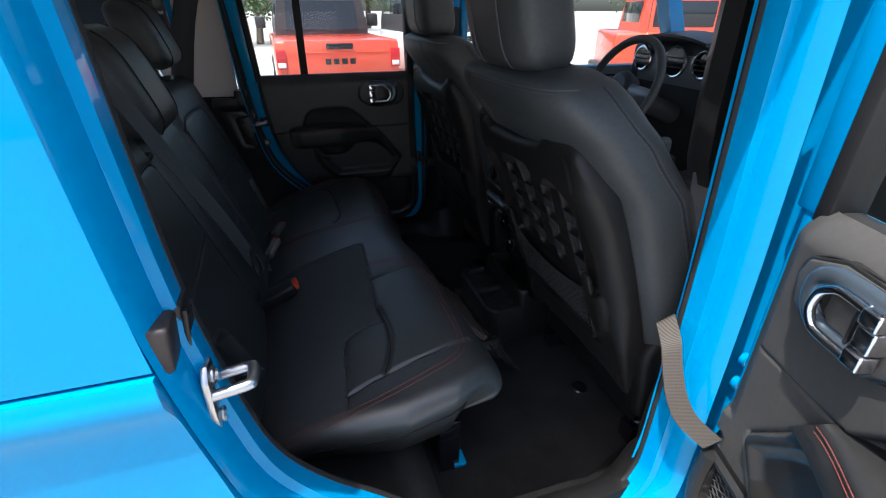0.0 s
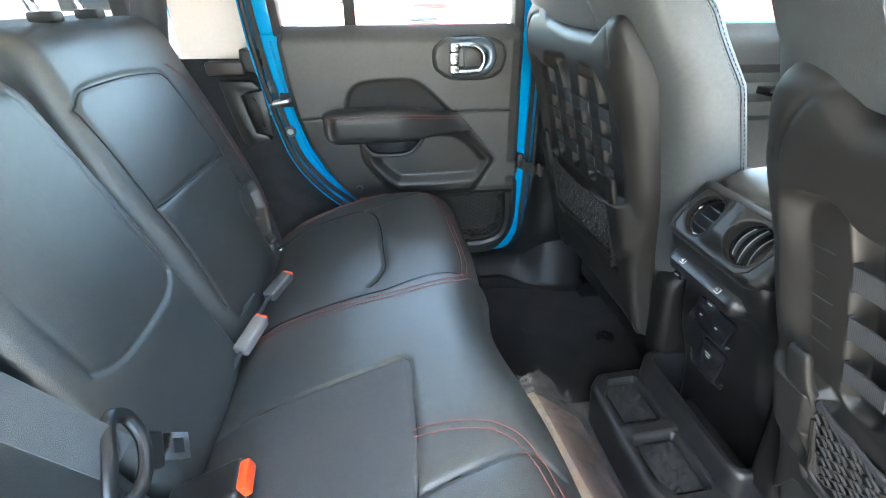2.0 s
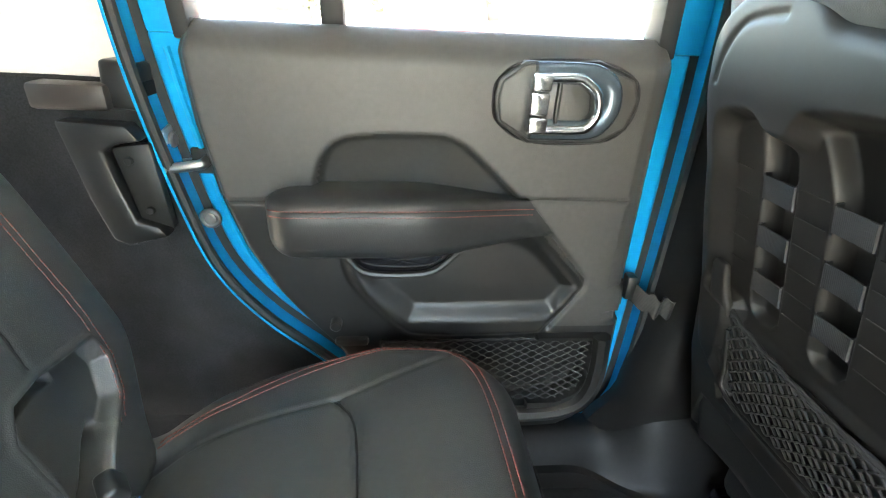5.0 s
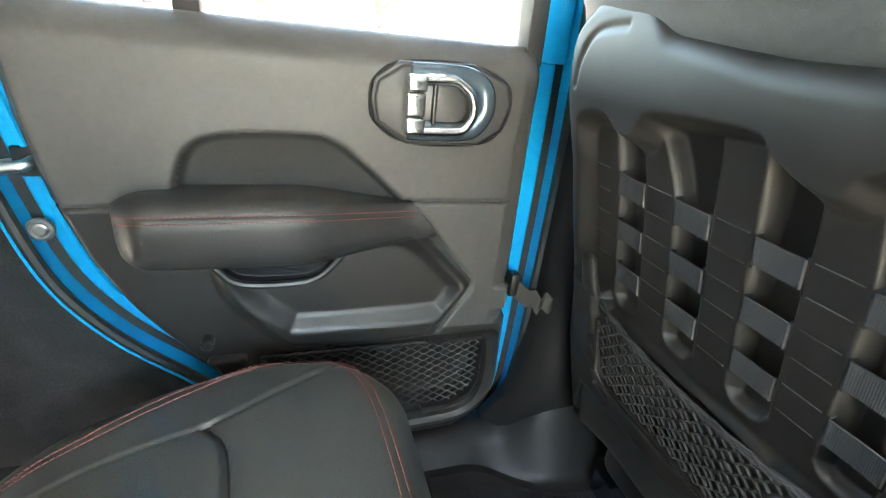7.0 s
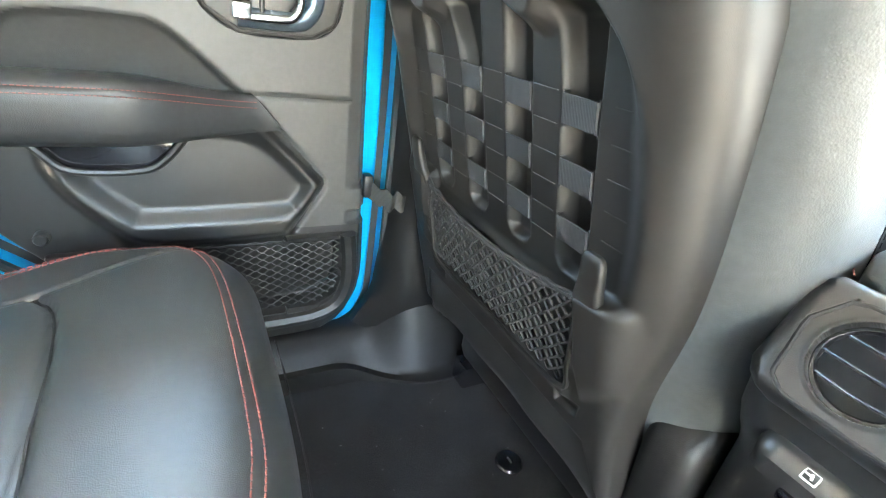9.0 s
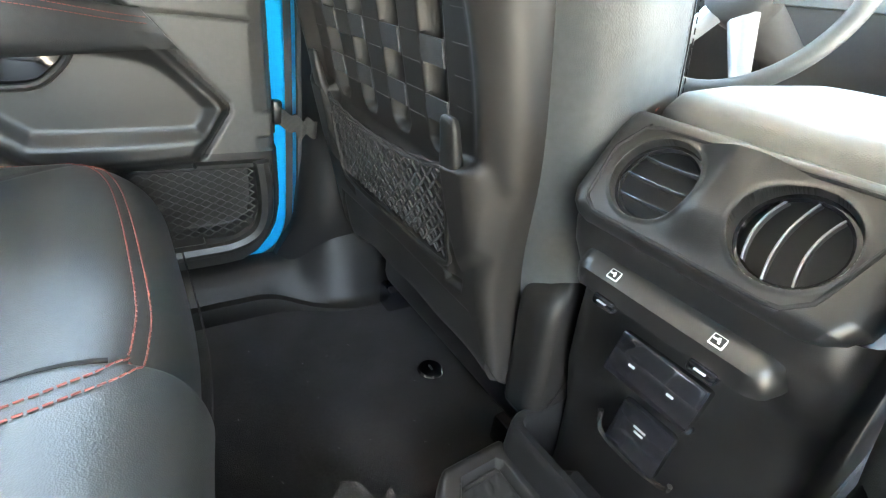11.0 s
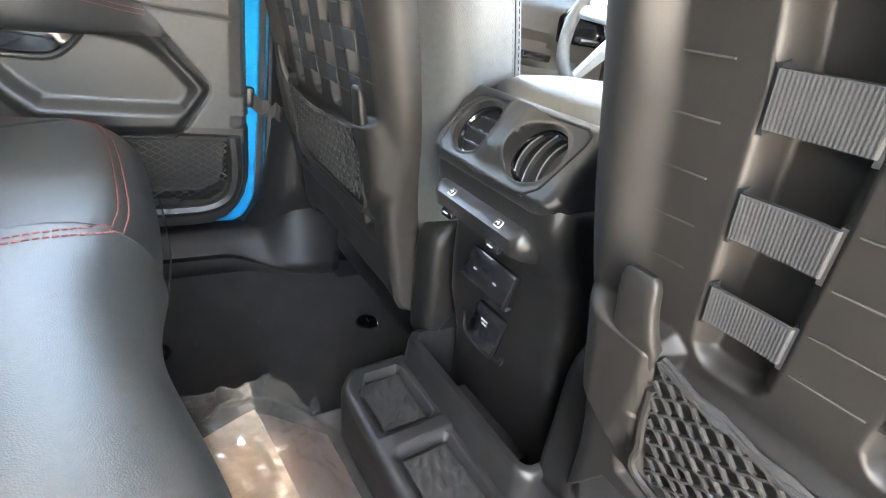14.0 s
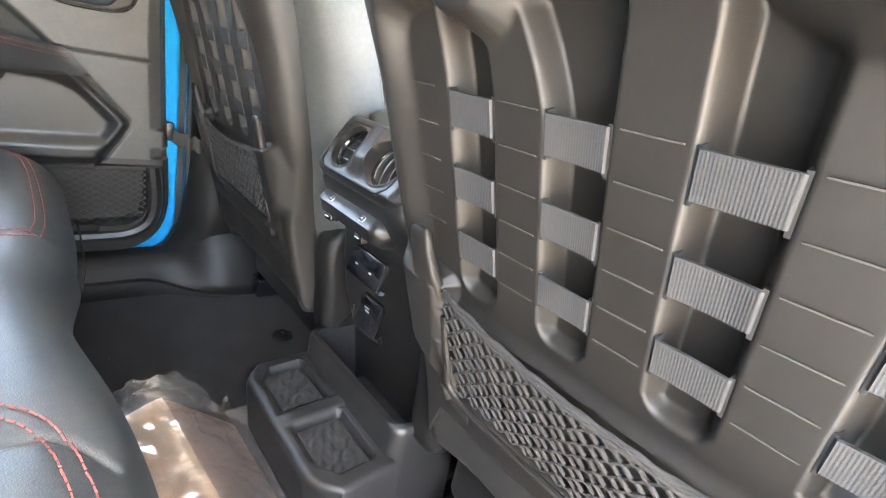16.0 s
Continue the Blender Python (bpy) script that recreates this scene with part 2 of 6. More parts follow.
def slab(Pt, Bk):
    n, m = Pt.shape[:2]
    v1, f1 = sheet(Pt)
    v2, f2 = sheet(Bk)
    k = n * m
    fs = f1 + [tuple(reversed([i + k for i in f])) for f in f2]
    rim = [(i, 0) for i in range(n)] + [(n - 1, j) for j in range(1, m)] + [(i, m - 1) for i in range(n - 2, -1, -1)] + [(0, j) for j in range(m - 2, 0, -1)]
    ids = [i * m + j for i, j in rim]
    for a, b in zip(ids, ids[1:] + ids[:1]):
        fs.append((b, a, a + k, b + k))
    return np.concatenate([v1, v2]), fs


def loft(loops, cap=True):
    Pt = np.array(loops, float)
    v, f = sheet(Pt, close_v=True)
    n, m = Pt.shape[:2]
    if cap:
        f = f + [tuple(range(m - 1, -1, -1)), tuple(range((n - 1) * m, n * m))]
    return v, f


def from_bm(bm):
    bm.verts.index_update()
    out = [tuple(v.co) for v in bm.verts], [tuple(v.index for v in f.verts) for f in bm.faces]
    bm.free()
    return out


def rbox(c, size, r=0.003, seg=2, rot=(0, 0, 0), taper=1.0):
    bm = bmesh.new()
    bmesh.ops.create_cube(bm, size=1)
    for v in bm.verts:
        k = taper if v.co.z > 0 else 1.0
        v.co = Vector((v.co.x * size[0] * k, v.co.y * size[1] * k, v.co.z * size[2]))
    if r:
        bmesh.ops.bevel(bm, geom=bm.edges[:] , offset=min(r, 0.45 * min(size)), segments=seg, profile=0.5, affect="EDGES")
    bmesh.ops.transform(bm, matrix=pose(*c, *rot), verts=bm.verts)
    return from_bm(bm)


def prism(pts, axis, a, b, r=0.0, seg=2):
    """Polygon pts (two coordinates) pushed along axis from a to b."""
    bm = bmesh.new()

    def put(p, h):
        return {"x": (h, p[0], p[1]), "y": (p[0], h, p[1]), "z": (p[0], p[1], h)}[axis]
    lo = [bm.verts.new(put(p, a)) for p in pts]
    hi = [bm.verts.new(put(p, b)) for p in pts]
    bm.faces.new(lo)
    bm.faces.new(hi)
    for i in range(len(pts)):
        j = (i + 1) % len(pts)
        bm.faces.new((lo[i], lo[j], hi[j], hi[i]))
    bmesh.ops.recalc_face_normals(bm, faces=bm.faces)
    if r:
        edges = [e for e in bm.edges if len(e.link_faces) == 2 and e.calc_face_angle(0) > 0.6]
        bmesh.ops.bevel(bm, geom=edges, offset=r, segments=seg, profile=0.5, affect="EDGES")
    return from_bm(bm)


def smooth_line(pts, n=8, closed=False):
    P0 = [Vector(p) for p in pts]
    if len(P0) < 3:
        return [P0[0].lerp(P0[-1], i / n) for i in range(n + 1)]
    out, N = [], len(P0)
    for i in range(N if closed else N - 1):
        if closed:
            p = [P0[(i + k - 1) % N] for k in range(4)]
        else:
            p = [P0[max(i - 1, 0)], P0[i], P0[i + 1], P0[min(i + 2, N - 1)]]
        for k in range(n):
            t = k / n
            out.append(0.5 * ((2 * p[1]) + (p[2] - p[0]) * t + (2 * p[0] - 5 * p[1] + 4 * p[2] - p[3]) * t * t + (3 * p[1] - p[0] - 3 * p[2] + p[3]) * t ** 3))
    if not closed:
        out.append(P0[-1])
    return out


def tube(pts, r, n=8, closed=False, flat=1.0, up=(0, 0, 1)):
    """A round or flattened bar along pts; r a number or one per point."""
    pts = [Vector(p) for p in pts]
    loops, N = [], len(pts)
    ref = Vector(up)
    for i, p in enumerate(pts):
        a = pts[(i - 1) % N] if closed or i else pts[0]
        b = pts[(i + 1) % N] if closed or i < N - 1 else pts[-1]
        d = (b - a).normalized()
        side = d.cross(ref)
        if side.length < 1e-4:
            side = d.cross(Vector((1, 0.2, 0)))
        side.normalize()
        nup = side.cross(d).normalized()
        rr = r[i] if hasattr(r, "__len__") else r
        loops.append([p + side * math.cos(2 * math.pi * k / n) * rr + nup * math.sin(2 * math.pi * k / n) * rr * flat for k in range(n)])
    Pt = np.array([[tuple(q) for q in lp] for lp in loops])
    v, f = sheet(Pt, close_u=closed, close_v=True)
    if not closed:
        f = f + [tuple(range(n - 1, -1, -1)), tuple(range((N - 1) * n, N * n))]
    return v, f


def strip(pts, width_dir, width, thick, normal=(0, 0, 1)):
    """A band (belt, strap) of some width along pts."""
    W, Nn = Vector(width_dir).normalized() * width / 2, Vector(normal).normalized() * thick / 2
    loops = [[p - W - Nn, p + W - Nn, p + W + Nn, p - W + Nn] for p in map(Vector, pts)]
    return loft([[tuple(q) for q in lp] for lp in loops])


def disc(c, r, h, axis="z", n=24, bevel=0.0):
    prof = [(r - bevel, 0), (r, bevel), (r, h - bevel), (r - bevel, h)] if bevel else [(r, 0), (r, h)]
    loops = []
    for rr, hh in prof:
        lp = []
        for k in range(n):
            a = 2 * math.pi * k / n
            u, v = rr * math.cos(a), rr * math.sin(a)
            lp.append({"z": (c[0] + u, c[1] + v, c[2] + hh), "y": (c[0] + u, c[1] + hh, c[2] + v), "x": (c[0] + hh, c[1] + u, c[2] + v)}[axis])
        loops.append(lp)
    return loft(loops)


def moved(shape, m):
    v = np.asarray(shape[0], float).reshape(-1, 3)
    return v @ np.array(m.to_3x3()).T + np.array(m.translation), shape[1]


def stitches(pts, step=0.006, length=0.004, r=0.0006, lift=(0, 0, 0.0006)):
    """Single stitches of thread along a line."""
    pts = [Vector(p) + Vector(lift) for p in pts]
    shapes, carry = [], 0.0
    for a, b in zip(pts, pts[1:]):
        L = (b - a).length
        if L < 1e-6:
            continue
        d, s = (b - a) / L, carry
        while s < L:
            shapes.append(tube([a + d * s, a + d * min(s + length, L + length)], r, 5))
            s += step
        carry = s - L
    return join(*shapes)


def sstep(a, b, x):
    t = np.clip((x - a) / (b - a), 0, 1)
    return t * t * (3 - 2 * t)


def seg_dist(U, W, pts):
    d = np.full(U.shape, 9.0)
    for (ax, ay), (bx, by) in zip(pts, pts[1:]):
        dx, dy = bx - ax, by - ay
        t = np.clip(((U - ax) * dx + (W - ay) * dy) / (dx * dx + dy * dy + 1e-12), 0, 1)
        d = np.minimum(d, np.hypot(U - ax - t * dx, W - ay - t * dy))
    return d


def inside(U, W, pts):
    """Signed distance to a polygon, positive within."""
    odd = np.zeros(U.shape, bool)
    for (ax, ay), (bx, by) in zip(pts, pts[1:] + pts[:1]):
        hit = ((ay > W) != (by > W)) & (U < (bx - ax) * (W - ay) / (by - ay + 1e-12) + ax)
        odd ^= hit
    d = seg_dist(U, W, pts + pts[:1])
    return np.where(odd, d, -d)


def groove(U, W, pts, width=0.004, depth=0.005):
    return -depth * np.exp(-(seg_dist(U, W, pts) / width) ** 2)


def puff(U, W, pts, reach=0.03, height=0.008):
    """Upholstery that dips towards a seam."""
    return -height * np.exp(-seg_dist(U, W, pts) / reach)


def curve2(pts, n=6, closed=False):
    return [(p.x, p.y) for p in smooth_line([(a, b, 0) for a, b in pts], n, closed)]

# ---- car shell ----
MIRROR = Matrix.Diagonal((1, -1, 1, 1))
NEAR = Matrix.Translation((0.020, 0, 0.004)) @ MIRROR
OPENING = curve2([(-0.735, 1.62), (-0.723, 1.42), (-0.711, 1.27), (-0.684, 1.12), (-0.655, 1.02), (-0.60, 0.94), (-0.52, 0.865), (-0.45, 0.79),
                  (-0.40, 0.715), (-0.33, 0.685), (-0.16, 0.678), (-0.078, 0.69), (-0.040, 0.735), (-0.028, 0.82), (-0.024, 1.15), (-0.030, 1.40), (-0.036, 1.62)], 5)

OPENING_R = [(x + 0.012 * float(sstep(-0.14, -0.06, np.array(x))), z) for x, z in OPENING]


def opening_band(profile, ring=OPENING):
    cx, cz = -0.36, 1.2
    loops = []
    for i, p in enumerate(ring):
        a, b = ring[max(i - 1, 0)], ring[min(i + 1, len(ring) - 1)]
        n = Vector((b[1] - a[1], -(b[0] - a[0]))).normalized()
        if n.dot(Vector((p[0] - cx, p[1] - cz))) < 0:
            n = -n
        loops.append([(p[0] + n.x * o, y, p[1] + n.y * o) for o, y in profile])
    return np.array(loops)


def body_side(side):
    FLIP.append(NEAR if side < 0 else Matrix.Identity(4))
    name = "left" if side > 0 else "right"
    ring = OPENING if side > 0 else OPENING_R
    body = thing("body_side_" + name, (-0.4, 0.75, 0.66), "bright blue painted body side round the rear door opening", "car body", kind="structure")
    flange = opening_band([(0.007, 0.712), (0.001, 0.715), (0.0, 0.722), (0.0, 0.752), (0.010, 0.758), (0.016, 0.790), (0.024, 0.800)], ring)
    part("door_flange", sheet(flange), BLUE, body)
    part("door_seal", tube([(q[0][0], 0.716, q[0][2]) for q in opening_band([(0.004, 0)], ring)], 0.007, 8, up=(0, 1, 0)), RUBBER, body, "black rubber door seal")
    part("weld_ridge", tube([(q[0][0], 0.7095, q[0][2]) for q in opening_band([(0.010, 0)], ring)], 0.0018, 6, up=(0, 1, 0)), BLUE, body)
    if side > 0:
        gap = opening_band([(-0.020, 0.746), (0.010, 0.746), (0.010, 0.766), (-0.020, 0.766)])
        part("gap_seal", sheet(gap, close_v=True), RUBBER, body, "black rubber strip in the door gap")
    # rear quarter: lower bulging wing and flat upper panel
    edge = [(x, z) for x, z in OPENING if x < -0.38]
    zs = np.array([p[1] for p in edge])[::-1]
    xs = np.array([p[0] for p in edge])[::-1]
    belt = 1.243

    def wall(z0, z1, nz, fy, reach=1.15):
        Z = np.linspace(z0, z1, nz)
        U = np.linspace(0, 1, 30)
        X = np.interp(Z, zs, xs)[:, None] - 0.026 - U[None, :] ** 1.6 * reach
        ZZ = np.repeat(Z[:, None], 30, 1)
        Y = fy(X, ZZ)
        Pt = np.stack([X, Y, ZZ], -1)
        Bk = Pt - np.array([0, 0.02, 0])
        return slab(Pt, Bk)
    part("wing_panel", wall(0.70, belt - 0.004, 40, lambda X, Z: 0.806 + 0.012 * np.exp(-((Z - 1.215) / 0.02) ** 2) + 0.02 * sstep(1.12, 0.9, Z)), BLUE, body)
    part("upper_panel", wall(belt, 1.70, 20, lambda X, Z: 0.802 - 0.10 * (Z - 1.24), 0.155), BLUE, body)
    part("belt_rail", wall(belt, belt + 0.014, 4, lambda X, Z: 0.80 + 0 * X), BLUE, body)
    # sill and front pillar
    part("sill_panel", rbox((-0.2, 0.765, 0.60), (0.75, 0.09, 0.13), 0.02, 3), BLUE, body)
    zz = np.linspace(0.66, 1.62, 40)
    prof = [(-0.012, 0.700), (0.0, 0.728), (0.028, 0.733), (0.034, 0.752), (0.052, 0.757), (0.058, 0.742), (0.075, 0.745), (0.082, 0.775), (0.105, 0.785)]
    xr = np.interp(zz, [0.66, 0.72, 0.82, 1.15, 1.40, 1.62], [-0.045, -0.02, -0.008, -0.004, -0.012, -0.02])
    Pt = np.array([[(x + o + 0.012, y, z) for o, y in prof] for x, z in zip(xr, zz)])
    part("centre_pillar", slab(Pt, Pt + np.array([0.03, -0.02, 0])), BLUE, body)
    part("pillar_seal", tube([(x + 0.075, 0.752, z) for x, z in zip(xr, zz)], 0.0065, 8, up=(0, 1, 0)), RUBBER, body, "grey-black rubber strip on the pillar")
    for z in (0.98, 1.03):
        part("hinge_bolt", disc((0.085, 0.77, z), 0.012, 0.012, "y", 12, 0.002), BLUE, body)
    # door catch
    dy = 0.0 if side > 0 else 0.018
    dz = 0.0 if side > 0 else 0.012
    catch = part("striker_plate", prism([(0.715 + dy, 1.150), (0.724 + dy, 1.124), (0.752 + dy, 1.124), (0.760 + dy, 1.150), (0.758 + dy, 1.196), (0.745 + dy, 1.210), (0.722 + dy, 1.206)], "x", -0.706, -0.698, 0.002), STEEL, body, "zinc door striker")
    loop = smooth_line([(-0.702, 0.716 + dy, 1.160 + dz), (-0.676, 0.716 + dy, 1.164 + dz), (-0.662, 0.717 + dy, 1.166 + dz), (-0.658, 0.722 + dy, 1.167 + dz), (-0.658, 0.746 + dy, 1.168 + dz), (-0.662, 0.751 + dy, 1.168 + dz), (-0.676, 0.752 + dy, 1.166 + dz), (-0.702, 0.752 + dy, 1.162 + dz)], 5)
    part("striker_loop", tube(loop, 0.0066, 10), STEEL, catch)
    for z in (1.192, 1.136):
        part("striker_bolt", disc((-0.699, 0.738 + dy, z), 0.010, 0.006, "x", 14, 0.002), STEEL, catch)
    part("belt_corner", rbox((-0.733, 0.774, 1.258), (0.036, 0.040, 0.052), 0.005, 3, (0, 6, 0)), CORNER, body, "brown-black plastic corner piece")
    ct = part("corner_trim", rbox((-0.731, 0.733, 1.258), (0.042, 0.042, 0.054), 0.006, 3, (0, 6, 0)), PLASTIC, body, "black plastic trim at the belt line")
    part("trim_button", disc((-0.713, 0.738, 1.250), 0.009, 0.005, "x", 18, 0.002), TRIM_LOW, ct)
    part("trim_rib", rbox((-0.709, 0.752, 1.254), (0.006, 0.005, 0.046), 0.002, 2, (0, 6, 0)), TRIM_LOW, ct)
    FLIP.pop()
    return body


def side_trim(side):
    FLIP.append(NEAR if side < 0 else Matrix.Identity(4))
    n = "left" if side > 0 else "right"
    # sill trim with its flared pillar foot
    xs = np.linspace(-0.50, 0.125, 60)
    prof = np.array([(0.742, 0.694), (0.735, 0.703), (0.715, 0.704), (0.695, 0.696), (0.680, 0.672), (0.672, 0.650), (0.666, 0.641), (0.652, 0.639), (0.649, 0.628), (0.648, 0.600)])
    Pt = np.zeros((60, len(prof), 3))
    for i, x in enumerate(xs):
        k = sstep(-0.10, 0.07, np.array(x))
        lift = 0.10 * sstep(-0.055, 0.03, np.array(x))
        for j, (y, z) in enumerate(prof):
            w = np.clip((0.70 - z) / 0.06, 0, 1)
            Pt[i, j] = (x, y - 0.048 * k * w - 0.012 * k, z + lift * (1 - w) * (1 if j < 5 else 0.15) + (0.012 - 0.030 * float(sstep(-0.13, -0.01, np.array(x)))) * (j > 4))
    sill = solo("sill_trim_" + n, slab(Pt, Pt + np.array([0, 0.004, -0.012])), SILLM, "black moulded plastic sill trim with a flared pillar foot", "sill trim", kind="structure")
    Pt = np.array([[(x, y - 0.030, z + 0.004 * math.sin(7 * x)) for y, z in prof] for x in np.linspace(0.122, 1.02, 24)])
    solo("front_sill_trim_" + n, slab(Pt, Pt + np.array([0, 0.004, -0.012])), SILLM, "black moulded plastic sill trim below the front door", "sill trim", kind="structure")
    # pillar cover
    Z = np.linspace(0.655, 1.56, 40)
    U = np.linspace(-1, 1, 14)
    mid, wide = (0.049, 0.068) if side > 0 else (0.060, 0.054)
    Pt = np.array([[(mid + wide * u * (1 + 0.25 * sstep(0.95, 0.78, np.array(z)) + 0.7 * sstep(0.80, 0.66, np.array(z))), 0.655 + 0.045 * abs(u) ** 3 + 0.012 * sstep(0.8, 1.3, np.array(z)) + 0.018 * sstep(0.80, 0.70, np.array(z)), z) for u in U] for z in Z])
    solo("pillar_trim_" + n, slab(Pt, Pt + np.array([0, 0.02, 0])), SILLM, "black plastic cover of the centre pillar", "pillar trim", kind="structure")
    # carpeted inner wall beside the rear bench
    edge = [(x, z) for x, z in OPENING if x < -0.44 and z < 1.26]
    zs, xs2 = np.array([p[1] for p in edge])[::-1], np.array([p[0] for p in edge])[::-1]
    Z = np.linspace(0.62, 1.262, 40)
    U = np.linspace(0, 1, 24)
    X = np.interp(Z, zs, xs2)[:, None] - 0.001 - U[None, :] * 0.55
    ZZ = np.repeat(Z[:, None], 24, 1)
    Y = 0.712 + 0.03 * sstep(0, 0.5, U)[None, :] + 0.008 * np.sin(9 * X + 7 * ZZ)
    Pt = np.stack([X, Y, ZZ], -1)
    solo("quarter_trim_" + n, slab(Pt, Pt + np.array([0, 0.03, 0])), CARPET_S, "black carpeted inner wall beside the rear bench", "side trim", kind="structure")
    # catch cover with its hooked plastic frame
    cover = thing("latch_cover", (-0.755, 0.70, 1.06), "black moulded plastic cover plate beside the door catch", "trim cover", "trim covers by the bench")
    ring = [(-0.800, 1.222), (-0.725, 1.218), (-0.712, 1.200), (-0.738, 1.196), (-0.756, 1.186), (-0.750, 1.150), (-0.738, 1.098), (-0.715, 1.092), (-0.705, 1.078), (-0.755, 1.066), (-0.772, 1.074), (-0.786, 1.130)]
    part("surround", prism(ring, "y", 0.690, 0.716, 0.004), PLASTIC, cover)
    part("plate", prism([(-0.752, 1.190), (-0.708, 1.196), (-0.700, 1.086), (-0.738, 1.100)], "y", 0.700, 0.714, 0.003), TRIM_LOW, cover)
    for z, x in ((1.175, -0.733), (1.112, -0.722)):
        part("screw", disc((x, 0.694, z), 0.005, 0.006, "y", 10, 0.001), RUBBER, cover)
    part("top_cap", rbox((-0.785, 0.728, 1.246), (0.085, 0.055, 0.03), 0.006, 2), CORNER, cover)
    FLIP.pop()


def build_shell():
    for s in (1, -1):
        body_side(s)
        side_trim(s)
    # floor carpet, rising under the bench, over the tunnel and up the firewall
    X, Y = np.meshgrid(np.linspace(-1.9, 1.05, 120), np.linspace(-0.72, 0.72, 70), indexing="ij")
    Z = 0.615 + 0.13 * sstep(-0.36, -0.46, X) + 0.10 * sstep(0.80, 1.05, X) + 0.10 * sstep(0.12, 0.08, np.abs(Y)) * sstep(0.0, 0.06, X)
    Z += 0.0025 * np.sin(23 * X + 3) * np.sin(19 * Y)
    Pt = np.stack([X, Y, Z], -1)
    tagged(part("floor", slab(Pt, Pt - np.array([0, 0, 0.05])), CARPET), "black carpeted car floor", "floor", kind="structure")
    U, W = np.meshgrid(np.linspace(-0.215, -0.045, 24), np.linspace(-0.16, 0.17, 40), indexing="ij")
    Pt = np.stack([U, W, 0.652 - 0.030 * sstep(0.02, 0.0, np.minimum(U + 0.215, 0.17 - W)) + 0.0015 * np.sin(80 * U) * np.sin(60 * W)], -1)
    solo("tunnel_carpet", slab(Pt, Pt - np.array([0, 0, 0.035])), CARPET_G, "grey-black carpet piece over the tunnel", "carpet", kind="structure")
    for y in (0.382, -0.382):
        plug = thing("floor_plug", (0.10, y, 0.618), "round black plastic plug pressed into the carpet", "plug", "floor plugs")
        part("cap", disc((0.10, y, 0.613), 0.0235, 0.008, "z", 28, 0.003), GLOSSBLACK, plug)
        part("screw", rbox((0.10, y, 0.6225), (0.003, 0.012, 0.003), 0.001), PLASTIC, plug)
    ring = thing("floor_ring", (-0.277, 0.402, 0.62), "black tie-down ring set in the carpet", "ring")
    part("rim", tube([(-0.277 + 0.02 * math.cos(a), 0.402 + 0.02 * math.sin(a), 0.622) for a in np.linspace(0, 2 * math.pi, 20, endpoint=False)], 0.004, 6, True), GLOSSBLACK, ring)
    part("cup", disc((-0.277, 0.402, 0.612), 0.016, 0.008, "z", 16), SEAM, ring)
    # roof, windscreen frame, tail
    roof = tagged(part("roof", rbox((-0.95, 0, 1.775), (1.7, 1.50, 0.008), 0.003, 2), HARDTOP), "pale unlined hardtop, out of view, made to pass daylight inside", "roof", kind="structure")
    tagged(part("roof_panel", rbox((0.505, 0, 1.775), (1.19, 1.50, 0.008), 0.003, 2), HARDTOP_F), "unseen pale roof panels, made to pass extra daylight over the front seats", "roof panel", kind="structure")
    for s in (1, -1):
        rail = part("roof_rail", rbox((-0.35, s * 0.755, 1.725), (2.9, 0.075, 0.12), 0.02, 2), DARKTOP)
        tagged(rail, "black roof side rail over the doors", "roof rail", kind="structure")
        pil = part("windscreen_pillar", loft([[(1.30 + a, s * (0.70 + b), 1.05) for a, b in ((-0.04, -0.04), (0.04, -0.04), (0.04, 0.04), (-0.04, 0.04))],
                                             [(0.98 + a, s * (0.68 + b), 1.78) for a, b in ((-0.035, -0.035), (0.035, -0.035), (0.035, 0.035), (-0.035, 0.035))]]), BLUE)
        tagged(pil, "blue windscreen pillar", "pillar", kind="structure")
        bar = part("sport_bar", tube(smooth_line([(-0.90, s * 0.63, 1.30), (-0.80, s * 0.60, 1.62), (-0.62, s * 0.58, 1.70), (0.2, s * 0.58, 1.71)], 6), 0.033, 12), DARKTOP)
        tagged(bar, "black padded roll bar under the roof", "roll bar", kind="structure")
        if s < 0:
            continue
        fd = thing("front_door", (0.55, s * 0.74, 0.66), "closed front door with black trim and blue shell", "car door", "front doors")
        FLIP.append(MIRROR if s < 0 else Matrix.Identity(4))
        part("shell", rbox((0.58, 0.76, 1.00), (0.92, 0.06, 0.66), 0.02, 2), BLUE, fd)
        X, Z = np.meshgrid(np.linspace(0.16, 1.02, 60), np.linspace(0.72, 1.325, 50), indexing="ij")
        H = 0.05 * sstep(0, 0.012, inside(X, Z, [(0.30, 1.08), (0.80, 1.09), (0.84, 1.16), (0.30, 1.15)])) - 0.02 * sstep(0, 0.012, inside(X, Z, [(0.34, 1.16), (0.8, 1.17), (0.72, 1.22), (0.40, 1.22)])) - 0.03 * sstep(1.29, 1.325, Z)
        Pt = np.stack([X, 0.70 - H, Z], -1)
        part("trim_panel", slab(Pt, Pt * [1, 0, 1] + [0, 0.735, 0]), TRIM, fd)
        hb = part("handle_bezel", prism([(0.74, 1.21), (0.92, 1.215), (0.935, 1.25), (0.92, 1.29), (0.76, 1.30), (0.73, 1.27)], "y", 0.68, 0.705, 0.004), GLOSSBLACK, fd)
        part("pull_handle", tube([(0.80, 0.672, 1.225), (0.88, 0.672, 1.228), (0.90, 0.672, 1.25), (0.88, 0.672, 1.282), (0.80, 0.672, 1.285)], 0.008, 8), CHROME, hb)
        part("switch_pod", rbox((0.62, 0.655, 1.166), (0.10, 0.05, 0.02), 0.004), GLOSSBLACK, fd)
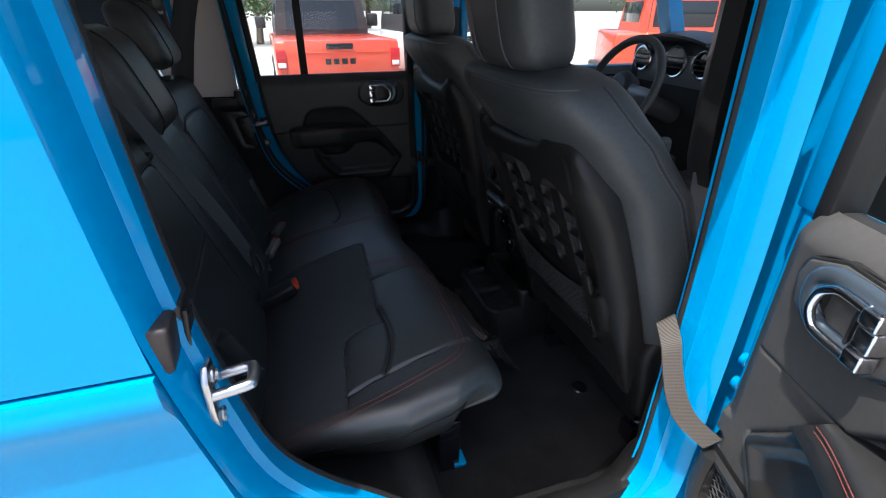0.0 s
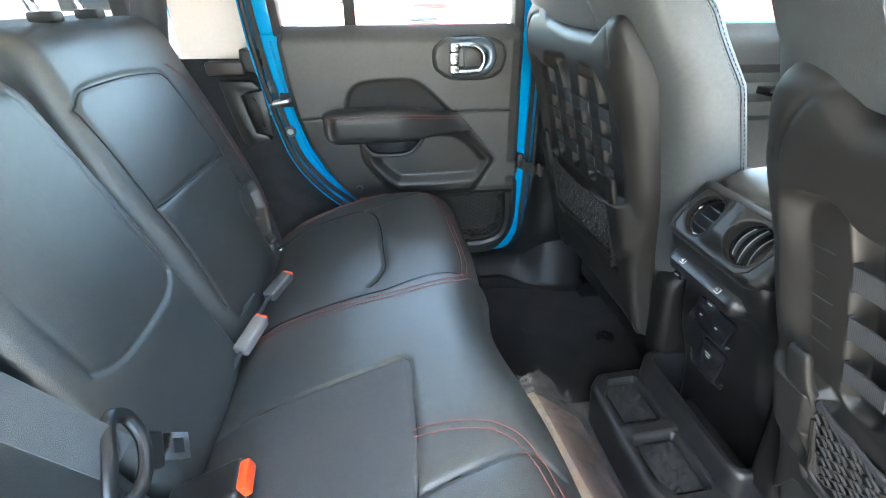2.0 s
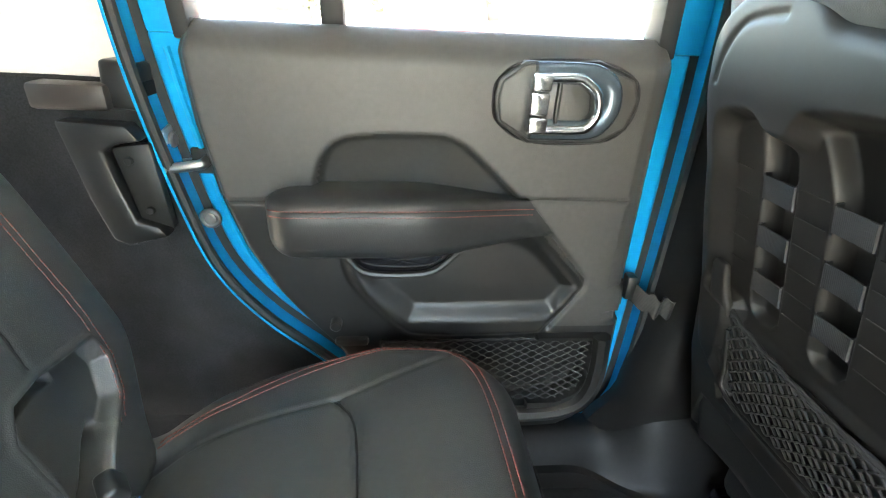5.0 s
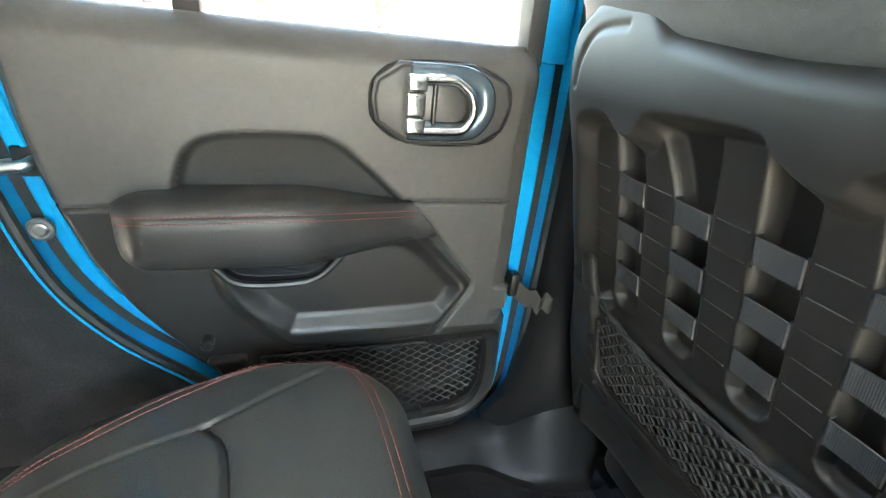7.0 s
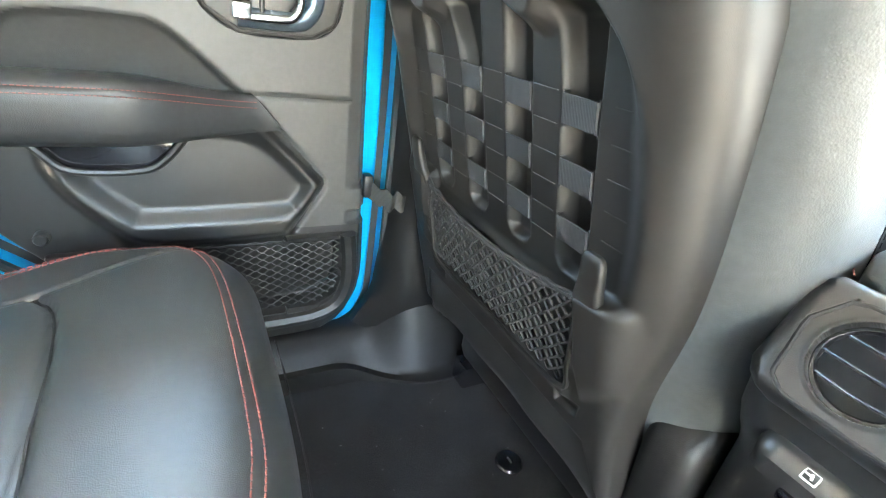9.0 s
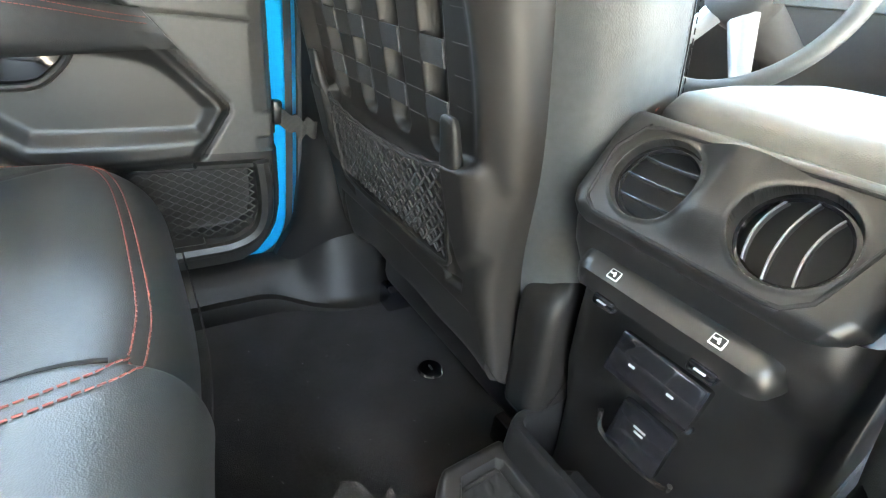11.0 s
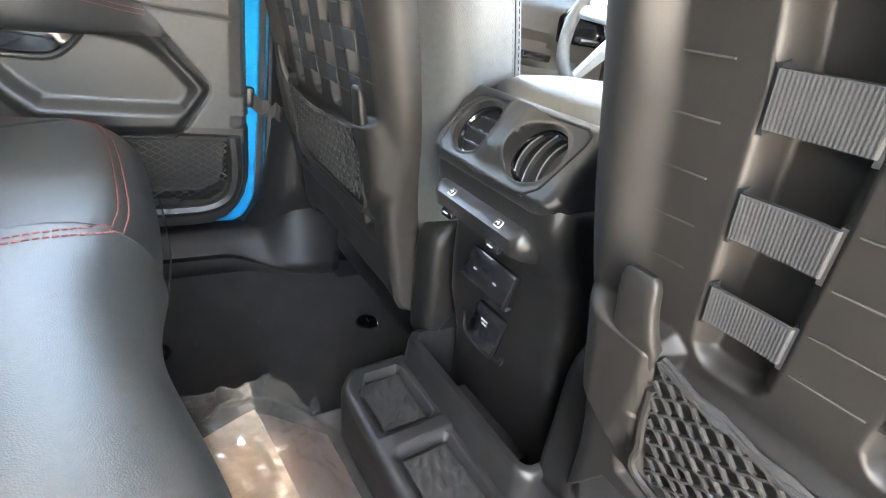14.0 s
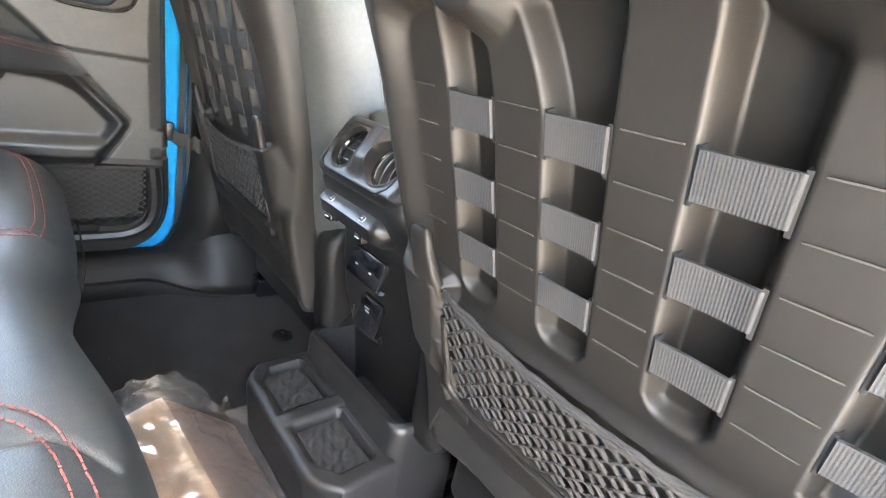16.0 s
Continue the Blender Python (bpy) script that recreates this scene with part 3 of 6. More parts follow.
        part("pillar_post", rbox((0.14, 0.735, 1.50), (0.03, 0.03, 0.40), 0.006), BLUE, fd)
        pane = part("window_glass", rbox((0.6, 0.755, 1.52), (0.88, 0.005, 0.40), 0), GLASS, fd)
        pane.visible_shadow = False
        FLIP.pop()
    tagged(part("bonnet", rbox((1.95, 0, 1.17), (1.25, 1.30, 0.10), 0.04, 3), BLUE), "blue bonnet beyond the windscreen", "bonnet", kind="structure")
    tail = tagged(part("tail_panel", rbox((-1.93, 0, 0.95), (0.06, 1.56, 0.70), 0.02, 2), DARKTOP), "dark closed tail of the load space", "tailgate", kind="structure")
    tp = tagged(part("tail_glass", rbox((-1.93, 0, 1.53), (0.006, 1.40, 0.46), 0), TINT), "tinted rear window", "window", kind="structure")
    tp.visible_shadow = False
    for s in (1, -1):
        tagged(part("tail_pillar", rbox((-1.90, s * 0.72, 1.53), (0.10, 0.08, 0.48), 0.015), DARKTOP), "black tail pillar", "pillar", kind="structure")
    for s in (1, -1):
        side = tagged(part("window_1" if s > 0 else "window_2", rbox((-1.38, s * 0.775, 1.50), (0.96, 0.006, 0.50), 0), TINT), "tinted side window of the load space", "window", kind="structure")
        side.visible_shadow = False
    tagged(part("window_bar", rbox((-0.995, 0.765, 1.49), (0.035, 0.03, 0.5), 0.006), DARKTOP), "black window upright", "window frame", kind="structure")
    for s in (1, -1):
        FLIP.append(MIRROR if s < 0 else Matrix.Identity(4))
        Xs, Zs = np.meshgrid(np.linspace(-0.893, -0.738, 14), np.linspace(1.256, 1.76, 24), indexing="ij")
        Pt = np.stack([Xs, 0.764 + 0.001 * np.sin(30 * Xs) * np.sin(21 * Zs) - 0.06 * (Zs - 1.256), Zs], -1)
        skin = part("hardtop_skin_" + ("left" if s > 0 else "right"), slab(Pt, Pt + np.array([0, 0.010, 0])), PAPER)
        tagged(skin, "pale beige inner skin of the hardtop pillar", "pillar trim", kind="structure")
        FLIP.pop()


# ---- rear doors ----
DOOR_REAR = ([0.712, 0.80, 0.888, 0.92, 0.96, 0.99, 1.055, 1.126, 1.22, 1.297, 1.335], [-0.43, -0.464, -0.508, -0.536, -0.567, -0.588, -0.620, -0.642, -0.657, -0.662, -0.654])
DOOR_FRONT = ([0.714, 0.717, 0.731, 0.751, 0.778, 0.815, 0.850, 0.93, 1.20, 1.31, 1.335], [-0.160, -0.126, -0.100, -0.083, -0.070, -0.063, -0.062, -0.064, -0.069, -0.069, -0.072])


def rear_door(label):
    door = thing("rear_door", (-0.36, 0.74, 0.70), label, "car door", "rear doors")
    rim = [(q[0][0], q[0][2]) for q in opening_band([(-0.013, 0)]) if q[0][2] < 1.316]
    part("shell", prism([(-0.703, 1.320)] + rim + [(-0.040, 1.320)], "y", 0.738, 0.80, 0.009, 4), BLUE, door, "bright blue painted door shell")
    ridge = [(x + 0.020, 0.7375, z) for x, z in rim if x < -0.42]
    part("shell_ridge", tube(ridge, 0.004, 6, up=(0, 1, 0)), BLUE, door)
    n, m = 190, 200
    Z1 = np.linspace(0.714, 1.332, m)
    U1 = np.linspace(0, 1, n)
    xl, xr = np.interp(Z1, *DOOR_REAR), np.interp(Z1, *DOOR_FRONT)
    X = xl[None, :] + U1[:, None] * (xr - xl)[None, :]
    Z = np.repeat(Z1[None, :], n, 0)
    H = np.zeros_like(X)
    edge = np.minimum(X - xl[None, :], xr[None, :] - X)
    H += 0.018 * sstep(0, 0.014, edge) - 0.018
    H -= 0.035 * np.clip((Z - 1.292) / 0.040, 0, 1) ** 2
    alcove = curve2([(-0.522, 1.140), (-0.519, 1.160), (-0.508, 1.188), (-0.484, 1.208), (-0.44, 1.2155), (-0.37, 1.2165), (-0.346, 1.212), (-0.316, 1.192), (-0.250, 1.130)], 4) + [(-0.30, 1.10), (-0.50, 1.10)]
    da = inside(X, Z, alcove)
    H -= (0.005 + 0.027 * (1 - (1 - np.clip((1.217 - Z) / 0.085, 0, 1)) ** 2)) * sstep(-0.002, 0.010, da)
    # dished lower panel under the armrest
    ledge = curve2([(-0.490, 1.060), (-0.480, 1.006), (-0.4175, 0.930), (-0.366, 0.912), (-0.215, 0.913), (-0.188, 0.927), (-0.143, 0.994), (-0.144, 1.008), (-0.203, 1.071), (-0.250, 1.130)], 4)
    H += 0.015 * sstep(-0.005, 0.016, inside(X, Z, ledge))
    dish = curve2([(-0.458, 1.020), (-0.405, 0.962), (-0.375, 0.953), (-0.200, 0.955), (-0.178, 0.966), (-0.163, 0.995), (-0.168, 1.015), (-0.225, 1.072), (-0.30, 1.09), (-0.44, 1.09)], 4, True)
    H -= 0.015 * sstep(-0.010, 0.020, inside(X, Z, dish))
    H += groove(X, Z, [(-0.66, 1.125), (-0.56, 1.125)], 0.0022, 0.004) + groove(X, Z, [(-0.252, 1.131), (-0.101, 1.131)], 0.0022, 0.004)
    H -= 0.012 * np.clip((X + 0.103) / 0.028, 0, 1) * (sstep(0.988, 0.994, Z) + sstep(0.925, 0.93, Z) * sstep(0.953, 0.947, Z))
    H += groove(X, Z, [(-0.247, 1.131), (-0.139, 1.006), (-0.139, 0.990), (-0.184, 0.922)], 0.003, 0.006)
    pocket = [(-0.44, 0.903), (-0.107, 0.903), (-0.107, 0.83), (-0.118, 0.797), (-0.150, 0.778), (-0.44, 0.774)]
    dp = inside(X, Z, pocket)
    H -= 0.026 * sstep(-0.001, 0.006, dp)
    H += 0.010 * sstep(-0.022, -0.014, dp) * (dp < 0) * (Z < 0.912) * (X > -0.20)
    Pt = np.stack([X, 0.70 - H, Z], -1)
    va, fa = slab(Pt, Pt * [1, 0, 1] + [0, 0.737, 0])
    # The last term darkens the trim below the armrest for the armrest's shade.
    dark = ((inside(X, Z, ledge) > 0) | (Z < 0.928) | ((Z < 1.124) & (X < -0.25))).reshape(-1)
    low = [f for f in fa if max(f) < n * m and all(dark[i] for i in f)]
    gone = set(low)
    # Recess faces in a darker trim colour that stands in for their shade.
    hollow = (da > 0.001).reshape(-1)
    recess_faces = [f for f in fa if max(f) < n * m and f not in gone and all(hollow[i] for i in f)]
    gone |= set(recess_faces)
    part("trim_panel", (va, [f for f in fa if f not in gone]), TRIM, door, "charcoal soft door trim with an arched recess", sharp=50)
    part("lower_trim", (va, low), TRIM_LOW, door, "black hard plastic lower door trim, extended for armrest shade", sharp=50)
    part("recess_shade", (va, recess_faces), ALCOVE_SHADE, door, "door trim in the recess above the armrest, darkened for its shade", sharp=60)
    # armrest
    xs = np.linspace(-0.578, -0.243, 60)
    def arm(x):
        e = min(x + 0.578, 0.2)
        k = math.sqrt(max(0.0, 1 - max(0, 1 - e / 0.045) ** 2))
        end = float(sstep(-0.400, -0.243, np.array(x)))
        zt = 1.1525 + 0.004 * (x + 0.57) / 0.35 - 0.020 * (1 - k) - 0.020 * end
        zb = 1.074 + 0.012 * end + 0.018 * (1 - k)
        return 0.075 * (0.04 + 0.96 * k) * (1 - 0.78 * end), zt, zb, end
    loops = []
    for x in xs:
        d, zt, zb, end = arm(x)
        pts = [(0.742, zt - 0.012), (0.70 - d * 0.25, zt - 0.003), (0.70 - d * 0.75, zt - 0.0005), (0.70 - d * 0.92, zt - 0.0035), (0.70 - d * 0.985, zt - 0.009), (0.70 - d * 0.995, zt - 0.0125), (0.70 - d * 0.970, zt - 0.0150), (0.70 - d * 0.995, zt - 0.0175), (0.70 - d, zt - 0.030), (0.70 - d * 0.99, zb + 0.022), (0.70 - d * 0.93, zb + 0.008), (0.70 - d * 0.78, zb), (0.71, zb)]
        loops.append([(x + 0.042 * end * (zt - z) / (zt - zb), y, z) for y, z in pts])
    rest = part("armrest", loft(loops), LEATHER_D, door, "padded black leather armrest with red stitching", sharp=75)
    for dz in (-0.0112, -0.0188):
        line = []
        for x in xs[2:-2]:
            d, zt, zb, end = arm(x)
            line.append((x + 0.042 * end * 0.35, 0.70 - d - 0.0003, zt + dz))
        part("stitching", stitches(line, 0.0052, 0.0036, 0.0006, (0, 0, 0)), RED_T, rest)
    cup = [(-0.492, 1.076), (-0.478, 1.056), (-0.452, 1.035), (-0.377, 1.035), (-0.345, 1.056), (-0.328, 1.078)]
    part("pull_cup_lip", tube(smooth_line([(x, 0.672, z) for x, z in cup], 4), 0.005, 8, up=(0, 1, 0)), TRIM_LOW, rest)
    part("pull_cup", prism(cup, "y", 0.676, 0.70, 0.002), GLOSSBLACK, rest)
    # opener
    oct1 = [(-0.301, 1.262), (-0.297, 1.284), (-0.267, 1.305), (-0.178, 1.308), (-0.129, 1.290), (-0.119, 1.264), (-0.129, 1.228), (-0.160, 1.210), (-0.255, 1.209), (-0.296, 1.234)]

    def ins(k, q=1.7):
        cx, cz = -0.21, 1.259
        return [(cx + (x - cx) * k, cz + (z - cz) * (1 - (1 - k) * q)) for x, z in oct1]
    bez = part("opener_bezel", prism(ins(1.0), "y", 0.6935, 0.71, 0.003), TRIM_LOW, door)
    part("opener_gap", tube(smooth_line([(x, 0.6985, z) for (x0, z0), (x1, z1) in zip(ins(1.010), ins(1.010)[1:] + ins(1.010)[:1]) for x, z in ((x0 * 0.75 + x1 * 0.25, z0 * 0.75 + z1 * 0.25), (x0 * 0.25 + x1 * 0.75, z0 * 0.25 + z1 * 0.75))], 4, True), 0.0016, 8, True, up=(0, 1, 0)), SEAM, bez, "dark gap round the opener")
    part("opener_plate", prism(ins(0.955), "y", 0.690, 0.70, 0.004, 3), TRIM, bez)
    arch = [(-0.256, 1.293), (-0.205, 1.2935), (-0.182, 1.291), (-0.164, 1.279), (-0.1605, 1.256), (-0.170, 1.238), (-0.188, 1.230), (-0.256, 1.229)]
    part("opener_arch", tube([(p.x, 0.684, p.y) for p in smooth_line([(a, b, 0) for a, b in arch], 5)], 0.0125, 12, flat=0.75, up=(0, 1, 0)), GREYMETAL, bez, "bluish satin metal surround")
    lever = [(-0.242, 1.2895, 0), (-0.212, 1.2900, 0), (-0.200, 1.2865, 0), (-0.185, 1.2740, 0), (-0.181, 1.252, 0), (-0.190, 1.2355, 0), (-0.202, 1.2315, 0), (-0.242, 1.2305, 0)]
    part("pull_handle", tube([(p.x, 0.670, p.y) for p in smooth_line(lever, 5)], 0.0058, 10, up=(0, 1, 0)), CHROME, bez, "chrome opener lever")
    for z, h, d in ((1.2845, 0.019, 0.0), (1.2605, 0.026, 0.003), (1.2360, 0.019, 0.0)):
        part("lever_root", rbox((-0.2525, 0.673 + d, z), (0.023, 0.020, h), 0.003, 3), CHROME, bez, "chrome hinge of the opener lever")
    part("finger_cup", prism([(-0.240, 1.284), (-0.200, 1.285), (-0.186, 1.272), (-0.184, 1.250), (-0.194, 1.237), (-0.240, 1.235)], "y", 0.684, 0.70, 0.003), PLASTIC, bez)
    part("cup_wall", prism([(-0.224, 1.283), (-0.203, 1.283), (-0.188, 1.271), (-0.186, 1.251), (-0.196, 1.238), (-0.224, 1.237)], "y", 0.6815, 0.695, 0.002), TRIM, bez)
    part("cup_bar", rbox((-0.2275, 0.681, 1.260), (0.004, 0.010, 0.046), 0.001), PLASTIC, bez)
    # map pocket net
    x0, x1, z0, z1 = -0.44, -0.109, 0.776, 0.902
    cords = []
    for r in range(18):
        zr = z0 + 0.004 + 0.0067 * r
        end = x1 - 0.030 * max(0.0, 1 - (zr - z0) / 0.03) ** 2
        pts = [(x, 0.6985 + 0.003 * math.sin(3.0 * (zr - z0) / (z1 - z0)) + 0.0005 * (-1) ** r, zr + 0.00335 * math.sin(2 * math.pi * (x / 0.023 + 0.5 * r))) for x in np.arange(x0, end, 0.023 / 6)]
        cords.append(tube(pts, 0.0012, 5, up=(0, 1, 0)))
    part("pocket_net", join(*cords), NET_D, door, "black elastic mesh of the map pocket")
    part("pocket_hem", tube([(x, 0.698 + 0.001 * math.sin(300 * x), z1 + 0.001 * math.sin(220 * x)) for x in np.linspace(x0, x1, 50)], 0.0026, 6), NETMAT, door)
    part("pocket_post", tube(smooth_line([(-0.0975, 0.690, 0.912), (-0.0930, 0.689, 0.86), (-0.0955, 0.689, 0.812), (-0.111, 0.690, 0.777), (-0.145, 0.692, 0.757), (-0.20, 0.693, 0.751), (-0.36, 0.695, 0.749)], 6), 0.0140, 8, up=(0, 1, 0)), TRIM_LOW, door)
    # screws
    part("trim_screw", disc((-0.503, 0.684, 0.939), 0.0085, 0.020, "y", 14, 0.002), PLASTIC, door)
    part("trim_tab", rbox((-0.482, 0.700, 0.905), (0.05, 0.02, 0.014), 0.006), TRIM_LOW, door)
    part("latch_slot", rbox((-0.660, 0.737, 1.166), (0.034, 0.008, 0.034), 0.003), RUBBER, door, "black latch opening")
    grom = part("grommet", tube([(-0.664 + 0.0105 * math.cos(a), 0.7265, 1.090 + 0.0105 * math.sin(a)) for a in np.linspace(0, 2 * math.pi, 20, endpoint=False)], 0.004, 8, True, up=(0, 1, 0)), BUCKLE, door)
    part("grommet_bolt", disc((-0.664, 0.722, 1.090), 0.008, 0.008, "y", 12, 0.002), STEEL, grom)
    # window frame and glass
    fr = part("window_frame", join(
        prism([(-0.700, 1.315), (-0.663, 1.315), (-0.690, 1.66), (-0.735, 1.66)], "y", 0.735, 0.785, 0.004),
        prism([(-0.075, 1.315), (-0.030, 1.315), (-0.036, 1.66), (-0.085, 1.66)], "y", 0.735, 0.785, 0.004)), BLUE, door)
    part("frame_cap", join(
        prism([(-0.668, 1.31), (-0.648, 1.31), (-0.675, 1.66), (-0.695, 1.66)], "y", 0.728, 0.775, 0.003),
        prism([(-0.094, 1.31), (-0.070, 1.31), (-0.080, 1.66), (-0.104, 1.66)], "y", 0.728, 0.775, 0.003)), RUBBER, fr)
    part("window_divider", prism([(-0.505, 1.31), (-0.478, 1.31), (-0.478, 1.66), (-0.505, 1.66)], "y", 0.742, 0.775, 0.003), RUBBER, door)
    part("frame_sill", rbox((-0.37, 0.757, 1.322), (0.60, 0.03, 0.016), 0.005), RUBBER, door)
    for a, b in ((-0.66, -0.505), (-0.478, -0.09)):
        g = part("window_pane", rbox(((a + b) / 2, 0.760, 1.49), (b - a, 0.005, 0.36), 0), GLASS, door)
        g.visible_shadow = False
    return door

# ---- rear bench ----
CUSH_PATH = [(-0.77, 0.820), (-0.71, 0.836), (-0.665, 0.866), (-0.62, 0.891), (-0.53, 0.915), (-0.44, 0.930), (-0.36, 0.938), (-0.315, 0.935), (-0.285, 0.922), (-0.264, 0.900), (-0.252, 0.868), (-0.250, 0.835), (-0.262, 0.800), (-0.285, 0.775), (-0.34, 0.765)]


SPLIT_X, SPLIT_Y = [-0.77, -0.60, -0.45, -0.40, -0.36, -0.32, -0.25], [0.150, 0.153, 0.170, 0.186, 0.195, 0.195, 0.190]


def cushion(name, parent, y0, y1, seams, lift, label, free0=False, free1=False, ahead=0.0, insert=None):
    """Seat cushion between y0 and y1. Seams are lines in plan."""
    line = smooth_line([(x + ahead, 0, z) for x, z in CUSH_PATH], 20)
    px, pz = np.array([p.x for p in line]), np.array([p.z for p in line])
    n, m = len(px), max(60, int((abs(y1) + abs(y0) + 0.1) / 0.0024))
    V = np.linspace(0, 1, m)
    wide = np.interp(px, [-0.77, -0.70, -0.55, -0.44, -0.35, -0.29, -0.25], [0.555, 0.575, 0.605, 0.620, 0.605, 0.575, 0.560])
    a0 = -(wide + (abs(y0) - 0.62)) if free0 else np.interp(px, SPLIT_X, SPLIT_Y) + y0
    a1 = (wide + (y1 - 0.62)) if free1 else np.interp(px, SPLIT_X, SPLIT_Y) + y1
    X = np.repeat(px[:, None], m, 1)
    Y = a0[:, None] + (a1 - a0)[:, None] * V[None, :]
    Z = np.repeat(pz[:, None], m, 1) + lift
    e0, e1 = Y - a0[:, None], a1[:, None] - Y
    r0, r1 = (0.035 if free0 else 0.012), (0.035 if free1 else 0.012)
    d0 = np.clip(1 - e0 / r0, 0, 1)
    d1 = np.clip(1 - e1 / r1, 0, 1)
    top = sstep(0.66, 0.56, np.arange(n) / n)[:, None]
    k0, k1 = 1 - np.sqrt(np.clip(1 - d0 ** 2, 0, 1)), 1 - np.sqrt(np.clip(1 - d1 ** 2, 0, 1))
    cx, cz = -0.45, 0.82 + lift
    rim = np.maximum(k0 * r0, k1 * r1) * 0.95
    dirx, dirz = X - cx, Z - cz
    L = np.hypot(dirx * 0.4, dirz) + 1e-6
    X = X - dirx * 0.4 / L * rim
    Z = Z - dirz / L * rim
    for pts, w, dep, rch, ht in seams:
        g = groove(X, Y, pts, w, dep) + puff(X, Y, pts, rch, ht)
        Z = Z + g * top
    X = X + (0.016 * sstep(-0.30, -0.52, Y) - 0.035 * np.exp(-((Y - 0.07) / 0.15) ** 2)) * sstep(-0.46, -0.30, X)
    Z += 0.0016 * np.sin(17 * X + 11 * Y) * np.sin(13 * Y - 5 * X) * top
    tuck = 0.075 * (sstep(-0.38, -0.62, Y) - sstep(0.38, 0.62, Y))
    Pt = np.stack([X, Y + tuck * sstep(0.70, 0.97, np.arange(n) / n)[:, None], Z], -1)
    Bk = np.stack([np.clip(X, -0.76, -0.33), Y + tuck, np.full_like(X, 0.785)], -1)
    va, fa = slab(Pt, Bk)
    inset = []
    if insert:
        hid = ((inside(X, Y, insert) > 0.0) & (top > 0.5)).reshape(-1)
        inset = [f for f in fa if max(f) < n * m and all(hid[i] for i in f)]
    gone = set(inset)
    cush = part(name, (va, [f for f in fa if f not in gone]), LEATHER, parent, label, sharp=0)
    if insert:
        part("seat_insert", (va, inset), LEATHER_M, cush, "flat matte black insert of the cushion", sharp=0)
    for k, out in ((0, -1),) * free0 + ((-1, 1),) * free1:
        rows = [i for i in range(n) if -0.64 < px[i] < -0.305 + ahead and i < n * 0.6]
        side = [Vector(Pt[i, k]).lerp(Vector(Bk[i, k]), 0.34) + Vector((0, out * 0.0012, 0)) for i in rows]
        i = rows[-1]
        side += [Vector(Pt[i, k]).lerp(Vector(Bk[i, k]), q) + Vector((0.004, out * 0.0012, 0)) for q in (0.46, 0.62, 0.80, 0.95)]
        part("side_seam", tube(smooth_line([tuple(p) for p in side[::4]] + [tuple(side[-1])], 3), 0.0013, 5), SEAM, cush)
    return cush, Pt


def on_cushion(Pt):
    top = Pt[:int(len(Pt) * 0.64)]

    def height(x, y):
        j = int(np.argmin(np.abs(top[len(top) // 2, :, 1] - y)))
        j = int(np.argmin(np.abs(top[int(np.argmin(np.abs(top[:, j, 0] - x))), :, 1] - y)))
        i = int(np.argmin(np.abs(top[:, j, 0] - x)))
        return float(top[max(i - 1, 0):i + 2, max(j - 1, 0):j + 2, 2].max())
    return height


def back_x(z):
    return -0.735 - 0.37 * (z - 1.02)


def backrest(name, parent, y0, y1, seams, top, label, slot=None):
    n, m = 210, max(80, int((y1 - y0) / 0.0026))
    T = np.linspace(0, 1, n)
    Zc = 0.84 + (top - 0.84) * T
    yc, hw = (y0 + y1) / 2, (y1 - y0) / 2
    V = np.linspace(-1, 1, m)
    W = hw * (1 - 0.10 * sstep(top - 0.22, top, Zc) - 0.03 * sstep(0.95, 0.84, Zc))
    Y = yc + W[:, None] * V[None, :]
    out = 1 if yc > 0.2 else -1 if yc < -0.2 else 0
    Y = Y - out * (0.085 * sstep(1.02, 0.88, Zc))[:, None] * np.clip(V * out, 0, 1)[None, :] ** 2
    Z = np.repeat(Zc[:, None], m, 1)
    H = 0.018 * (1 - (np.abs(V[None, :])) ** 2) * np.ones_like(Z) * 0.6
    e = (1 - np.abs(V))[None, :] * W[:, None]
    ro = 0.030
    H -= ro * (1 - np.sqrt(np.clip(1 - np.clip(1 - e / ro, 0, 1) ** 2, 0, 1)))
    et = (top - Z)
    rt = 0.05
    H -= rt * (1 - np.sqrt(np.clip(1 - np.clip(1 - et / rt, 0, 1) ** 2, 0, 1)))
    H -= 0.03 * sstep(0.90, 0.84, Z)
    for pts, w, dep, rch, ht in seams:
        H += groove(Y, Z, pts, w, dep) + puff(Y, Z, pts, rch, ht)
    H += 0.0018 * np.sin(15 * Y + 9 * Z) * np.sin(12 * Z - 6 * Y)
    if slot:
        dsl = inside(Y, Z, slot)
        H -= 0.018 * sstep(0.0, 0.006, dsl) + 0.020 * np.exp(-((dsl - 0.007) / 0.005) ** 2) * (np.abs(Y) < 0.50)
        H += 0.003 * np.exp(-((dsl + 0.003) / 0.004) ** 2)
    Pt = np.stack([back_x(Z) + H * 0.938, Y, Z + H * 0.347], -1)
    Bk = np.stack([back_x(Z) - 0.11, Y, Z * 1.0 - 0.01], -1)
    return part(name, slab(Pt, Bk), LEATHER, parent, label, sharp=0), Pt


